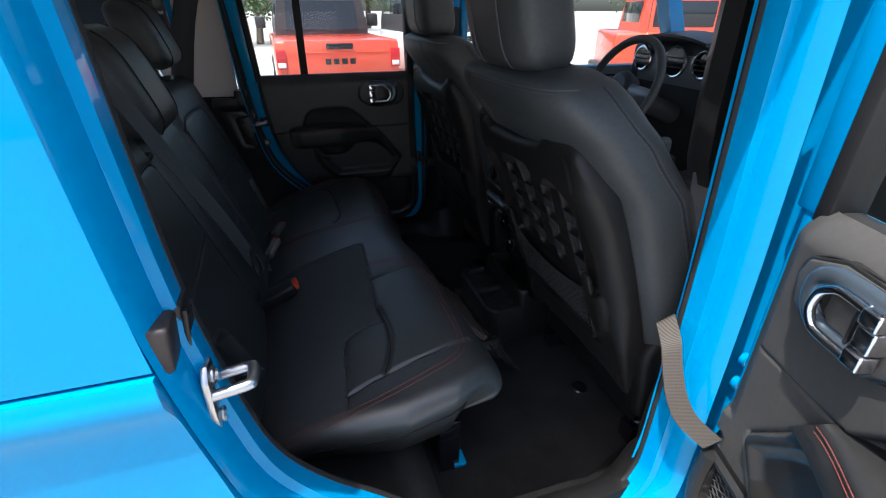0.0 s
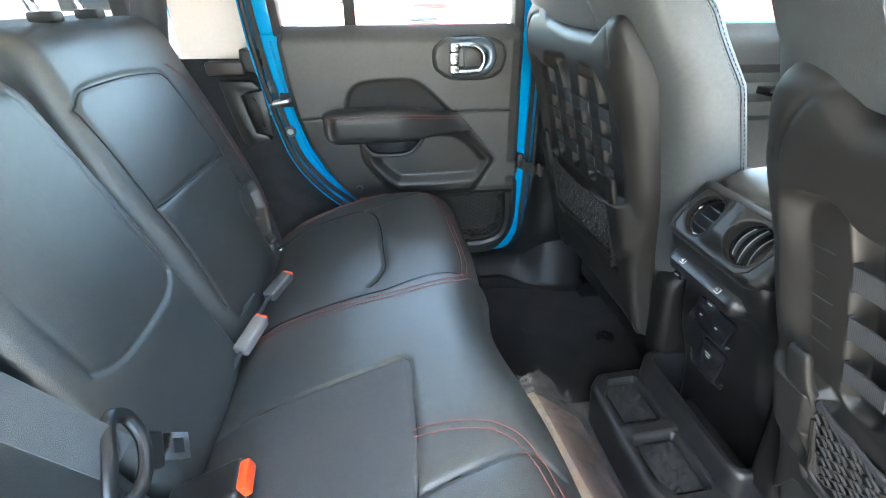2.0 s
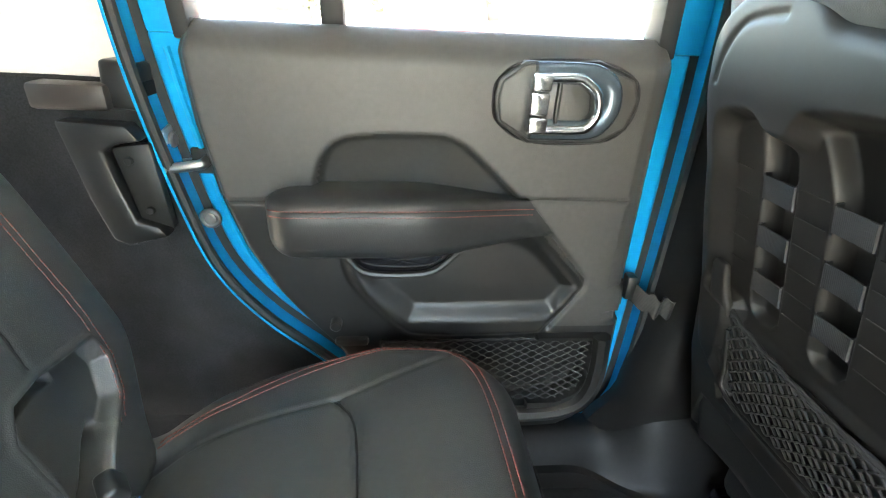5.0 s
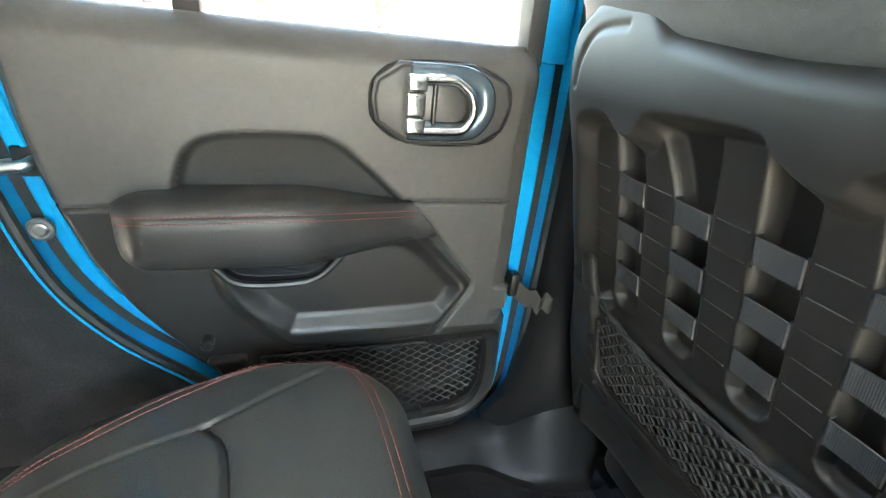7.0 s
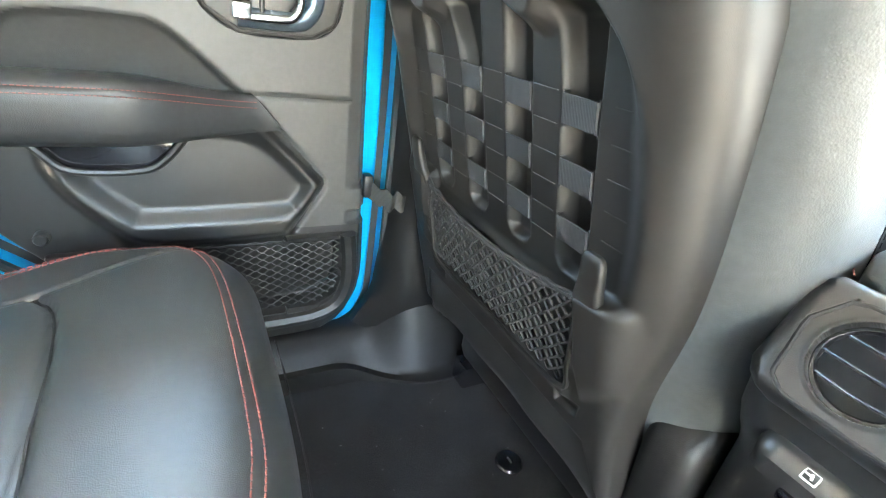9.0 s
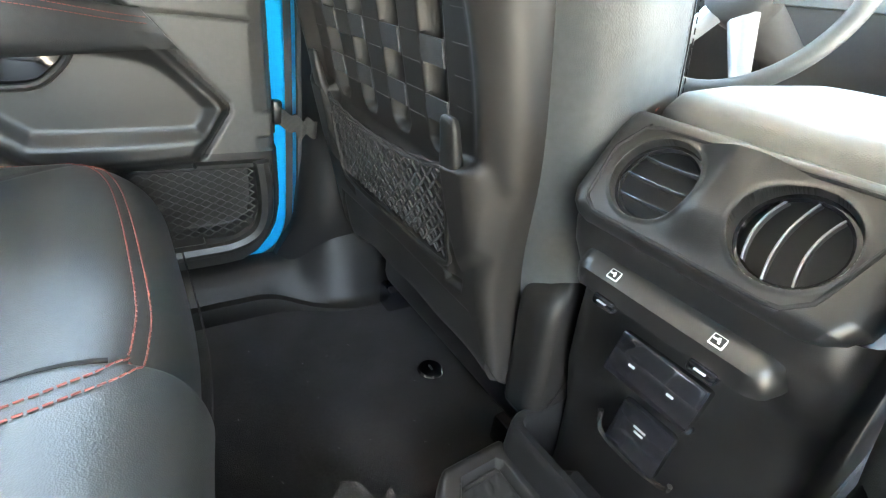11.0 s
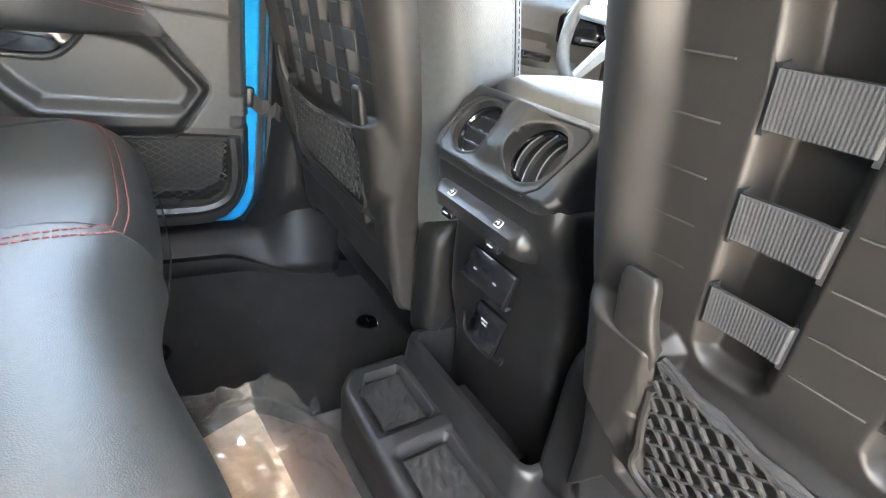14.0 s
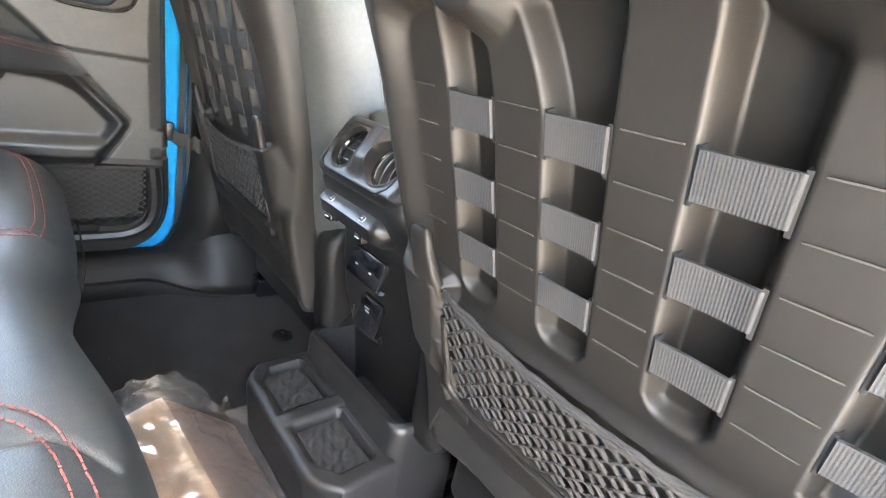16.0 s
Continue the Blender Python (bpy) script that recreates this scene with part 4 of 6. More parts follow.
def headrest(name, parent, c, size, label):
    loops = []
    for k in range(15):
        t = -1 + 2 * k / 14
        s = max(1 - abs(t) ** 4, 0.04) ** 0.5
        loops.append([(c[0] + size[0] * 0.5 * s * np.sign(math.cos(a)) * abs(math.cos(a)) ** 0.55 - 0.36 * size[2] * 0.5 * t,
                       c[1] + size[1] * 0.5 * (0.82 + 0.18 * s) * s ** 0.3 * np.sign(math.sin(a)) * abs(math.sin(a)) ** 0.45,
                       c[2] + size[2] * 0.5 * t) for a in np.linspace(0, 2 * math.pi, 48, endpoint=False)])
    h = part(name, loft(loops), LEATHER, parent, label, sharp=0)
    for y in (-0.28, 0.28):
        zz = np.linspace(-0.46, 0.46, 14)
        part("seam", tube([(c[0] + size[0] * 0.5 * max(1 - abs(2 * q) ** 4, 0.04) ** 0.5 + 0.0005 - 0.36 * size[2] * q, c[1] + y * size[1], c[2] + size[2] * q) for q in zz], 0.0014, 5), SEAM, h)
    for y in (-0.06, 0.06):
        part("post", tube([(c[0] - 0.01, c[1] + y, c[2] - size[2] * 0.45), (c[0] + 0.015, c[1] + y, c[2] - size[2] * 0.45 - 0.08)], 0.007, 8), CHROME, h)
        part("guide", rbox((c[0] + 0.012, c[1] + y, c[2] - size[2] * 0.5 - 0.035), (0.035, 0.03, 0.014), 0.004), PLASTIC, h)
    return h


def mirror_y(pts):
    return [(-a, b) for a, b in pts]


AHEAD = 0.005


def ahead_of(pts):
    return [(x + AHEAD, y) for x, y in pts]


def build_bench():
    bench = thing("rear_bench", (-0.5, 0, 0.76), "black leather rear bench in split sections with red double stitching", "car seat")
    # cushions: seams as plan lines (x, y)
    cross_f = [(-0.70, 0.490), (-0.60, 0.522), (-0.485, 0.541), (-0.40, 0.574), (-0.345, 0.598)]
    mid_f = [(-0.485, 0.541), (-0.462, 0.505), (-0.452, 0.425), (-0.450, 0.345), (-0.448, 0.270), (-0.462, 0.230), (-0.478, 0.207)]
    _, Pc_far = cushion("cushion_section", bench, 0.0012, 0.640, [(curve2(cross_f), 0.0040, 0.0022, 0.03, 0.0), (curve2(mid_f), 0.0030, 0.008, 0.03, 0.004)], 0.020,
            "narrow black leather cushion section", free1=True, ahead=-0.008)
    insert = ahead_of(curve2([(-0.645, -0.048), (-0.54, -0.030), (-0.45, -0.011), (-0.430, -0.012), (-0.425, -0.03), (-0.428, -0.14), (-0.437, -0.25), (-0.440, -0.33), (-0.436, -0.385), (-0.47, -0.392), (-0.505, -0.405), (-0.523, -0.43), (-0.532, -0.52), (-0.538, -0.60)], 6))
    blade = ahead_of(curve2([(-0.437, -0.33), (-0.432, -0.40), (-0.438, -0.47), (-0.462, -0.535)], 5))
    flank = ahead_of(curve2([(-0.535, -0.565), (-0.46, -0.540), (-0.36, -0.520), (-0.30, -0.500)], 5))
    tee = ahead_of(curve2([(-0.430, -0.206), (-0.37, -0.190), (-0.325, -0.178), (-0.30, -0.182), (-0.278, -0.205)], 6))
    groove_w = [(insert, 0.003, 0.0035, 0.012, 0.0006), (blade, 0.0036, 0.007, 0.025, 0.004), (flank, 0.0036, 0.007, 0.03, 0.004), (tee, 0.004, 0.004, 0.035, 0.006)]
    _, Pc_near = cushion("cushion_section", bench, -0.650, -0.0012, groove_w, 0.033, "wide black leather cushion section with a flat fold-down insert", free0=True, ahead=AHEAD,
                         insert=insert + [(-0.72, -0.60), (-0.72, -0.055)])

    zc_far, zc_near = on_cushion(Pc_far), on_cushion(Pc_near)
    for pts, zf in ((curve2(mid_f, 8), zc_far), (curve2(cross_f, 8), zc_far), (insert, zc_near), (blade, zc_near), (flank, zc_near), (tee, zc_near)):
        line = smooth_line([(x, y, zf(x, y) - 0.0045) for x, y in pts], 3)
        part("seam", tube(line, 0.0014, 5), SEAM, bench)

    def run_stitch(pts, zf, sep):
        P2 = [Vector((x, y, 0)) for x, y in pts]
        for s in (-1, 1):
            out = []
            for i, p in enumerate(P2):
                d = (P2[min(i + 1, len(P2) - 1)] - P2[max(i - 1, 0)]).normalized()
                q = p + Vector((-d.y, d.x, 0)) * s * sep
                out.append((q.x, q.y, zf(q.x, q.y) + 0.0002))
            yield out
    outer_f = curve2([(-0.70, 0.548), (-0.63, 0.560), (-0.52, 0.596), (-0.42, 0.624), (-0.36, 0.617), (-0.327, 0.588), (-0.309, 0.54), (-0.301, 0.46), (-0.2975, 0.36), (-0.297, 0.275), (-0.302, 0.232), (-0.307, 0.206)], 8)
    split_n = curve2([(-0.68, 0.128), (-0.55, 0.134), (-0.42, 0.147), (-0.362, 0.158), (-0.342, 0.164), (-0.322, 0.173), (-0.306, 0.187)], 8)
    outer_n = ahead_of(curve2([(-0.70, -0.595), (-0.60, -0.612), (-0.50, -0.605), (-0.40, -0.580), (-0.335, -0.555), (-0.307, -0.52), (-0.297, -0.45), (-0.295, -0.35), (-0.295, -0.25), (-0.299, -0.215), (-0.303, -0.195), (-0.309, -0.177), (-0.319, -0.161), (-0.335, -0.149), (-0.355, -0.141), (-0.39, -0.136), (-0.43, -0.137)], 8))
    for pts, zf, sep in ((outer_f, zc_far, 0.0048), (split_n, zc_near, 0.0058), (outer_n, zc_near, 0.0055)):
        for ln in run_stitch(pts, zf, sep):
            part("stitching", stitches(ln, 0.0068, 0.0050, 0.00085, (0, 0, 0.0005)), RED_T, bench, "red stitching")
    gap = [(x, float(np.interp(x, SPLIT_X, SPLIT_Y))) for x in np.linspace(-0.66, -0.322, 40)]
    part("split_gap", tube([(x, y, zc_near(x, y - 0.012) - 0.0085) for x, y in gap], 0.0040, 6), SEAM, bench, "dark gap between the cushion sections")
    # front piping below the nose
    part("front_seam", tube([(-0.2485 - 0.035 * math.exp(-((y - 0.07) / 0.15) ** 2), y, 0.862) for y in np.linspace(-0.48, 0.50, 30)], 0.0012, 5), SEAM, bench)
    # backs: seams in (y, z)
    ins = [(0.172, 1.266), (0.205, 1.284), (0.29, 1.286), (0.40, 1.279), (0.447, 1.268), (0.462, 1.235), (0.470, 1.18), (0.481, 1.113), (0.474, 1.050)]
    inner = [(0.172, 1.266), (0.178, 1.18), (0.180, 1.11), (0.178, 1.049), (0.165, 0.95)]
    low = [(0.180, 1.121), (0.34, 1.117), (0.481, 1.113)]
    slot = [(0.440, 1.035), (0.476, 1.038), (0.546, 1.029), (0.551, 1.003), (0.530, 0.968), (0.486, 0.948), (0.452, 0.925), (0.408, 0.908), (0.418, 0.965), (0.422, 1.012)]
    edge_st = [(0.487, 1.285), (0.537, 1.247), (0.558, 1.19), (0.562, 1.10), (0.561, 1.04), (0.548, 0.987), (0.515, 0.950)]
    S = lambda p: (curve2(p, 10), 0.0042, 0.0024, 0.026, 0.0010)
    _, Pf = backrest("backrest_section", bench, 0.142, 0.618, [S(ins), S(inner), S(low)], 1.375, "narrow black leather backrest with a belt slot", slot)
    _, Pn = backrest("backrest_section", bench, -0.618, -0.142, [S(mirror_y(ins)), S(mirror_y(inner)), S(mirror_y(low))], 1.375, "wide-side black leather backrest with a belt slot", mirror_y(slot))
    for Pb, groups in ((Pf, (ins, inner, low)), (Pn, (mirror_y(ins), mirror_y(inner), mirror_y(low)))):
        for g in groups:
            ln = []
            for y, z in curve2(g, 8):
                i = int(np.argmin(np.abs(Pb[:, Pb.shape[1] // 2, 2] - z)))
                j = int(np.argmin(np.abs(Pb[i, :, 1] - y)))
                ln.append((Pb[i, j, 0] - 0.0002, y, z))
            part("seam", tube(smooth_line(ln, 2), 0.0012, 5), SEAM, bench)
    mid = [(-0.098, 1.06), (-0.102, 1.15), (-0.10, 1.26), (-0.09, 1.30)]
    mid2 = [(0.105, 1.06), (0.108, 1.15), (0.10, 1.26), (0.09, 1.30)]
    midlow = [(-0.098, 1.06), (-0.06, 1.045), (0.06, 1.045), (0.105, 1.06)]
    backrest("backrest_section", bench, -0.138, 0.138, [S(mid), S(mid2), S(midlow)], 1.335, "narrow middle backrest of black leather")
    for s in (1, -1):
        line = []
        for y, z in curve2(edge_st, 6):
            Pb = Pf if s > 0 else Pn
            i = int(np.argmin(np.abs(Pb[:, Pb.shape[1] // 2, 2] - z)))
            line.append((Pb[i, int(np.argmin(np.abs(Pb[i, :, 1] - s * y))), 0] - 0.0012, s * y, z))
        for o in (0.0, 0.008):
            part("stitching", stitches([(x + 0.002, y - s * o, z) for x, y, z in line], 0.0058, 0.004, 0.0006, (0, 0, 0)), RED_T, bench, "red stitching")
    headrest("headrest", bench, (-0.862, -0.105, 1.425), (0.10, 0.255, 0.20), "black leather headrest")
    headrest("headrest", bench, (-0.905, 0.36, 1.49), (0.10, 0.25, 0.17), "black leather headrest")
    headrest("headrest", bench, (-0.915, -0.40, 1.53), (0.10, 0.25, 0.17), "black leather headrest")
    # foot and lower anchors
    for y, x, cx, cz in ((-0.50, -0.325, -0.300, 0.630), (0.300, -0.305, -0.276, 0.634), (0.430, -0.300, -0.270, 0.660)):
        foot = part("seat_foot", rbox((x, y, 0.69), (0.05, 0.05, 0.15), 0.006), GLOSSBLACK, bench, "black steel seat foot")
        part("foot_clip", rbox((cx, y - 0.010 * (y > 0), cz), (0.012 if y > 0 else 0.030, 0.026 if y > 0 else 0.060, 0.018 if y > 0 else 0.012), 0.004), BLUE, foot, "blue foot clip")
        part("foot_bolt", disc((x + 0.028, y, 0.662), 0.010, 0.006, "x", 10, 0.002), GLOSSBLACK, foot)
    return bench


def build_belts():
    # centre belt lying down the near backrest, with its tongue
    belt = thing("seat_belt", (-0.83, -0.33, 1.45), "slack grey-black seat belt lying across the backrest", "seat belt")
    a, b = Vector((-0.832, -0.325, 1.452)), Vector((-0.682, -0.198, 1.046))
    pts = smooth_line([a + Vector((-0.06, -0.02, 0.02)), a, a.lerp(b, 0.35) + Vector((0.006, 0, 0)), a.lerp(b, 0.7) + Vector((0.008, 0, 0)), b], 8)
    part("webbing", strip(pts, (0.25, 0.86, 0.36), 0.037, 0.0018, (0.93, -0.05, 0.36)), BELT, belt)
    m = Matrix.Translation(b) @ pose(0, 0, 0, 0, -20, 0)
    tilt = m @ pose(0, 0, 0, 38, 0, 0)
    loop = smooth_line([(0.004, -0.030, 0.015), (0.006, 0.0, 0.017), (0.004, 0.030, 0.015), (0.002, 0.037, 0.004), (0.002, 0.034, -0.010), (0.006, 0.014, -0.020), (0.006, -0.014, -0.020), (0.002, -0.034, -0.010), (0.002, -0.037, 0.004)], 4, True)
    tg = part("tongue", moved(tube(loop, 0.0072, 10, True, flat=0.75, up=(1, 0, 0)), tilt), PLASTIC, belt)
    part("tongue_root", moved(rbox((0.006, 0.004, -0.030), (0.010, 0.034, 0.022), 0.004, 3), tilt), PLASTIC, tg)
    part("tongue_blade", moved(rbox((0.008, 0.006, -0.056), (0.0028, 0.026, 0.040), 0.001), tilt), CHROME, tg)
    part("blade_slot", moved(rbox((0.0096, 0.006, -0.060), (0.0012, 0.014, 0.014), 0.0004), tilt), SEAM, tg)
    # red release buckle near the middle
    bk = thing("belt_buckle", (-0.67, -0.165, 0.90), "black seat belt buckle with an orange-red release button", "belt buckle", "belt buckles")
    m = look((-0.618, -0.160, 0.944), (-0.706, -0.168, 0.911))
    part("body", moved(rbox((0, 0, -0.030), (0.048, 0.026, 0.085), 0.006, 3), m), PLASTIC, bk)
    part("button", moved(rbox((0, 0.003, 0.014), (0.036, 0.016, 0.014), 0.003), m), ORANGE, bk, "orange-red release button")
    part("stalk", strip([(-0.69, -0.165, 0.915), (-0.73, -0.17, 0.88)], (0, 1, 0), 0.03, 0.004), BELT, bk)
    for p, q, shade, tone in (((-0.655, 0.142, 0.930), (-0.686, 0.076, 0.906), BUCKLE_P, "pale"), ((-0.640, 0.300, 0.916), (-0.690, 0.200, 0.897), BUCKLE, "dark")):
        gb = thing("belt_buckle", q, tone + " grey seat belt buckle lying in the seat gap", "belt buckle", "belt buckles")
        m = look(p, q)
        part("body", moved(rbox((0, 0, -0.024), (0.024, 0.019, 0.066), 0.005, 3), m), shade, gb)
        part("button", moved(rbox((0, 0.004, 0.0085), (0.021, 0.009, 0.006), 0.002), m), ORANGE, gb, "orange-red release button")
        d = (Vector(q) - Vector(p)).normalized()
        part("stalk", strip([Vector(p) + d * 0.06, Vector(p) + d * 0.11 + Vector((0, 0, -0.02))], (0.6, 0.5, 0.6), 0.03, 0.004), BELT, gb)
    tongue = thing("belt_tongue", (-0.68, 0.40, 0.90), "black belt tongue stowed by the outer slot", "belt tongue")
    part("grip", rbox((-0.690, 0.452, 0.922), (0.02, 0.03, 0.03), 0.006, 3, (20, -20, 30)), PLASTIC, tongue)
    part("blade", rbox((-0.676, 0.445, 0.905), (0.016, 0.018, 0.003), 0.001), CHROME, tongue)
    tab = thing("seat_release", (-0.69, 0.165, 0.90), "black fabric release loop in the seat gap", "pull tab")
    part("loop", strip(smooth_line([(-0.715, 0.215, 0.90), (-0.685, 0.195, 0.935), (-0.672, 0.175, 0.955), (-0.680, 0.165, 0.94)], 5), (0.3, 0.6, 0.2), 0.022, 0.003, (0.8, 0, 0.5)), BELT, tab)


# ---- front seats ----
SEAT_Y = 0.382


def panel_x(z):
    return -0.083 - 0.31 * (z - 1.20)


HALF = smooth_line([(0.80, 0.240, 0), (0.90, 0.258, 0), (1.05, 0.278, 0), (1.20, 0.283, 0), (1.30, 0.277, 0), (1.38, 0.258, 0), (1.43, 0.230, 0), (1.455, 0.205, 0), (1.468, 0.172, 0), (1.476, 0.110, 0)], 8)


def seat_half(z):
    return np.interp(z, [p.x for p in HALF], [p.y for p in HALF])


def front_seat(label, recline, shift, turn):
    """The back tips by recline degrees about its waist and is set off by shift."""
    seat = thing("front_seat", (0.15, SEAT_Y, 0.64), label, "car seat", "front seats")
    waist = Vector((-0.05, SEAT_Y, 1.10))
    back = FLIP[-1] @ Matrix.Translation(waist + Vector(shift)) @ pose(0, 0, 0, 0, -recline, 0) @ Matrix.Translation(-waist)
    FLIP.append(back)
    # leather shell of the back
    loops = []
    levels = list(np.linspace(0.80, 1.34, 19)) + [1.355, 1.37, 1.38, 1.39, 1.40, 1.41, 1.42, 1.43, 1.4375, 1.445, 1.45, 1.455, 1.459, 1.463, 1.466, 1.469, 1.471, 1.473, 1.4745, 1.476]
    TOP = levels.index(1.455)
    for z in levels:
        w = float(seat_half(z))
        xr = panel_x(z) + float(np.interp(z, [1.28, 1.33, 1.37, 1.40, 1.43, 1.455, 1.463, 1.469, 1.473, 1.476], [0.026, 0.006, -0.002, -0.020, -0.031, -0.027, -0.020, -0.008, 0.010, 0.035]))
        dep = np.interp(z, [0.8, 1.0, 1.25, 1.37, 1.43, 1.455, 1.469, 1.476], [0.20, 0.19, 0.17, 0.165, 0.175, 0.160, 0.125, 0.060])
        lp = []
        for a in np.linspace(0, 2 * math.pi, 96, endpoint=False):
            c, s = math.cos(a), math.sin(a)
            x, y = xr + dep * 0.5 + dep * 0.5 * np.sign(c) * abs(c) ** 0.60, w * np.sign(s) * abs(s) ** 0.55
            if z < 1.32 and abs(y) < 0.21:
                x = max(x, panel_x(z) + 0.041)
            lp.append((x, SEAT_Y + y, z))
        loops.append(lp)
    part("back_shell", loft(loops), LEATHER_B, seat, "black leather seat back", sharp=0)
    rows = np.array(loops)
    for sgn in (-1, 1):
        for frac in ((0.68,) if sgn < 0 else (0.62, 0.86)):
            c = abs(2 * frac - 1) ** (1 / 0.60)
            ang = math.atan2(sgn * math.sqrt(1 - c * c), c if frac > 0.5 else -c)
            k = int(round((ang % (2 * math.pi)) / (2 * math.pi) * 96)) % 96
            q = [Vector(p) for p in rows[2:TOP + 1, k]]
            line = [p + Vector((0, sgn * 0.0004, 0)) for p in smooth_line(q, 2)]
            part("side_seam", tube(line, 0.0006, 5), SEAM, seat)
            for o in (-0.005, 0.005) if frac < 0.8 else (-0.005,):
                part("stitching", stitches([p + Vector((o, sgn * 0.0003, 0)) for p in line], 0.0075, 0.0048, 0.0006, (0, 0, 0.0003)), SEAM if sgn < 0 else GREY_T, seat, "sunk stitching")
    edge = [Vector(rows[TOP, k % 96]) + Vector((-0.0008, 0, 0.0004)) for k in range(26, 71)]
    part("top_seam", tube(edge, 0.0012, 5), GREY_T, seat, "grey piped seam")
    part("stitching", stitches([p + Vector((-0.002, 0, -0.005)) for p in edge], 0.0062, 0.0042, 0.0006, (0, 0, 0)), GREY_T, seat, "grey stitching")
    kk = min(range(26, 71), key=lambda k: abs(rows[TOP, k, 1] - (SEAT_Y - 0.10)))
    part("back_seam", tube([Vector(rows[i, kk]) + Vector((-0.0005, 0, 0)) for i in range(17, TOP + 1)], 0.0008, 5), GREY_T, seat)
    # hard back panel
    n, m = 330, 280
    V = np.linspace(-1, 1, n)
    T = np.linspace(0, 1, m)
    ztop = np.interp(V * 0.236, [-0.236, -0.229, -0.216, -0.196, -0.174, -0.142, -0.02, 0.076, 0.098, 0.120, 0.150, 0.185, 0.211, 0.229, 0.236], [1.300, 1.342, 1.362, 1.366, 1.360, 1.336, 1.338, 1.352, 1.372, 1.384, 1.388, 1.382, 1.358, 1.322, 1.285])
    ztop = np.convolve(np.pad(ztop, 5, "edge"), np.ones(11) / 11, "valid")
    zbot = np.interp(np.abs(V), [0, 0.84, 0.92, 1.0], [0.885, 0.880, 0.835, 0.797])
    Z = zbot[:, None] + (ztop - zbot)[:, None] * T[None, :]
    zz = np.linspace(0.79, 1.39, 121)
    hh = np.interp(zz, [0.79, 0.86, 0.93, 0.97, 1.00, 1.04, 1.10, 1.20, 1.25, 1.33, 1.39], [0.222, 0.213, 0.207, 0.210, 0.216, 0.227, 0.235, 0.238, 0.238, 0.234, 0.231])
    half = np.interp(Z, zz, np.convolve(np.pad(hh, 11, "edge"), np.ones(23) / 23, "valid"))
    outer = np.interp(Z, [0.79, 0.86, 0.95, 1.05, 1.15, 1.23, 1.30, 1.35, 1.39], [0.226, 0.232, 0.240, 0.246, 0.249, 0.247, 0.240, 0.234, 0.231])
    half = np.where(V[:, None] > 0, outer, half)
    Y = V[:, None] * half
    H = 0.008 * sstep(1.20, 1.29, Z) - 0.030 * np.clip((Z - 1.285) / 0.10, 0, 1) ** 1.6
    es = half - np.abs(Y)
    rs = np.interp(Z, [0.80, 0.95, 1.05, 1.30, 1.38], [0.014, 0.022, 0.055, 0.055, 0.030])
    H -= 0.85 * rs * (1 - np.sqrt(np.clip(1 - np.clip(1 - es / rs, 0, 1) ** 2, 0, 1)))
    et = np.minimum(ztop[:, None] - Z, (Z - zbot[:, None]) * 1.6)
    H -= 0.022 * (1 - np.sqrt(np.clip(1 - np.clip(1 - et / 0.022, 0, 1) ** 2, 0, 1)))
    # arched field that holds the strap channels; its outline is alike on both seats, not mirrored
    field = curve2([(turn * y, z - 0.006) for y, z in ((0.202, 1.120), (0.203, 1.20), (0.197, 1.250), (0.182, 1.274), (0.146, 1.280), (0.124, 1.266), (0.100, 1.266), (0.088, 1.282), (0.070, 1.291), (-0.018, 1.296), (-0.034, 1.287), (-0.056, 1.275), (-0.082, 1.270), (-0.094, 1.286), (-0.110, 1.291), (-0.142, 1.287), (-0.164, 1.272), (-0.180, 1.254), (-0.196, 1.220), (-0.205, 1.175), (-0.206, 1.110), (-0.196, 1.060), (-0.15, 1.036), (0.15, 1.036), (0.196, 1.060))], 4, True)
    df = inside(Y, Z, field)
    soft = np.interp(Z, [1.10, 1.20, 1.25, 1.30], [0.030, 0.030, 0.016, 0.010])
    deep = 0.017 + 0.008 * sstep(1.20, 1.28, Z)
    H -= deep * sstep(-0.004, soft - 0.004, df)
    q, up = turn * Y, np.clip((Z - 1.21) / 0.07, 0, 1.3) ** 1.5
    for c, far_lean, near_lean in zip(CHANNELS[::-1], (0.012, 0.028, 0.002, 0.010), (0.016, 0.0, 0.002, 0.0)):
        dch = np.minimum(np.minimum(c + 0.0195 + far_lean * up - q, q - c + 0.0195 - near_lean * up), (Z - 1.062) * 0.9 - 0.010 * np.clip(np.abs(q - c) / 0.0195, 0, 1) ** 4)
        H -= 0.021 * sstep(-0.003, 0.007, dch) * sstep(0.0, 0.012, df) * (1 - 0.35 * sstep(1.105, 1.062, Z))
    # map pocket well with its rim, and the pillars that carry the hooks
    well = [(-0.156, 1.036), (0.156, 1.036), (0.152, 0.985), (0.142, 0.938), (-0.142, 0.938), (-0.152, 0.985)]
    dw = inside(Y, Z, well)
    H -= 0.030 * sstep(-0.002, 0.008, dw)
    H += 0.005 * np.exp(-((dw + 0.007) / 0.005) ** 2) * (Z < 1.0)
    for s in (-1, 1):
        pillar = [(s * 0.146, 1.062), (s * 0.154, 1.070), (s * 0.186, 1.074), (s * 0.214, 1.080), (s * 0.222, 1.050), (s * 0.212, 0.985), (s * 0.170, 0.945), (s * 0.156, 0.985)]
        H += (0.010 - H) * sstep(-0.003, 0.012, inside(Y, Z, pillar)) * sstep(0.222, 0.190, np.abs(Y))
        H += groove(Y, Z, curve2([(s * 0.130, 1.352), (s * 0.172, 1.346), (s * 0.190, 1.322), (s * 0.197, 1.295)], 5), 0.004, 0.0028)
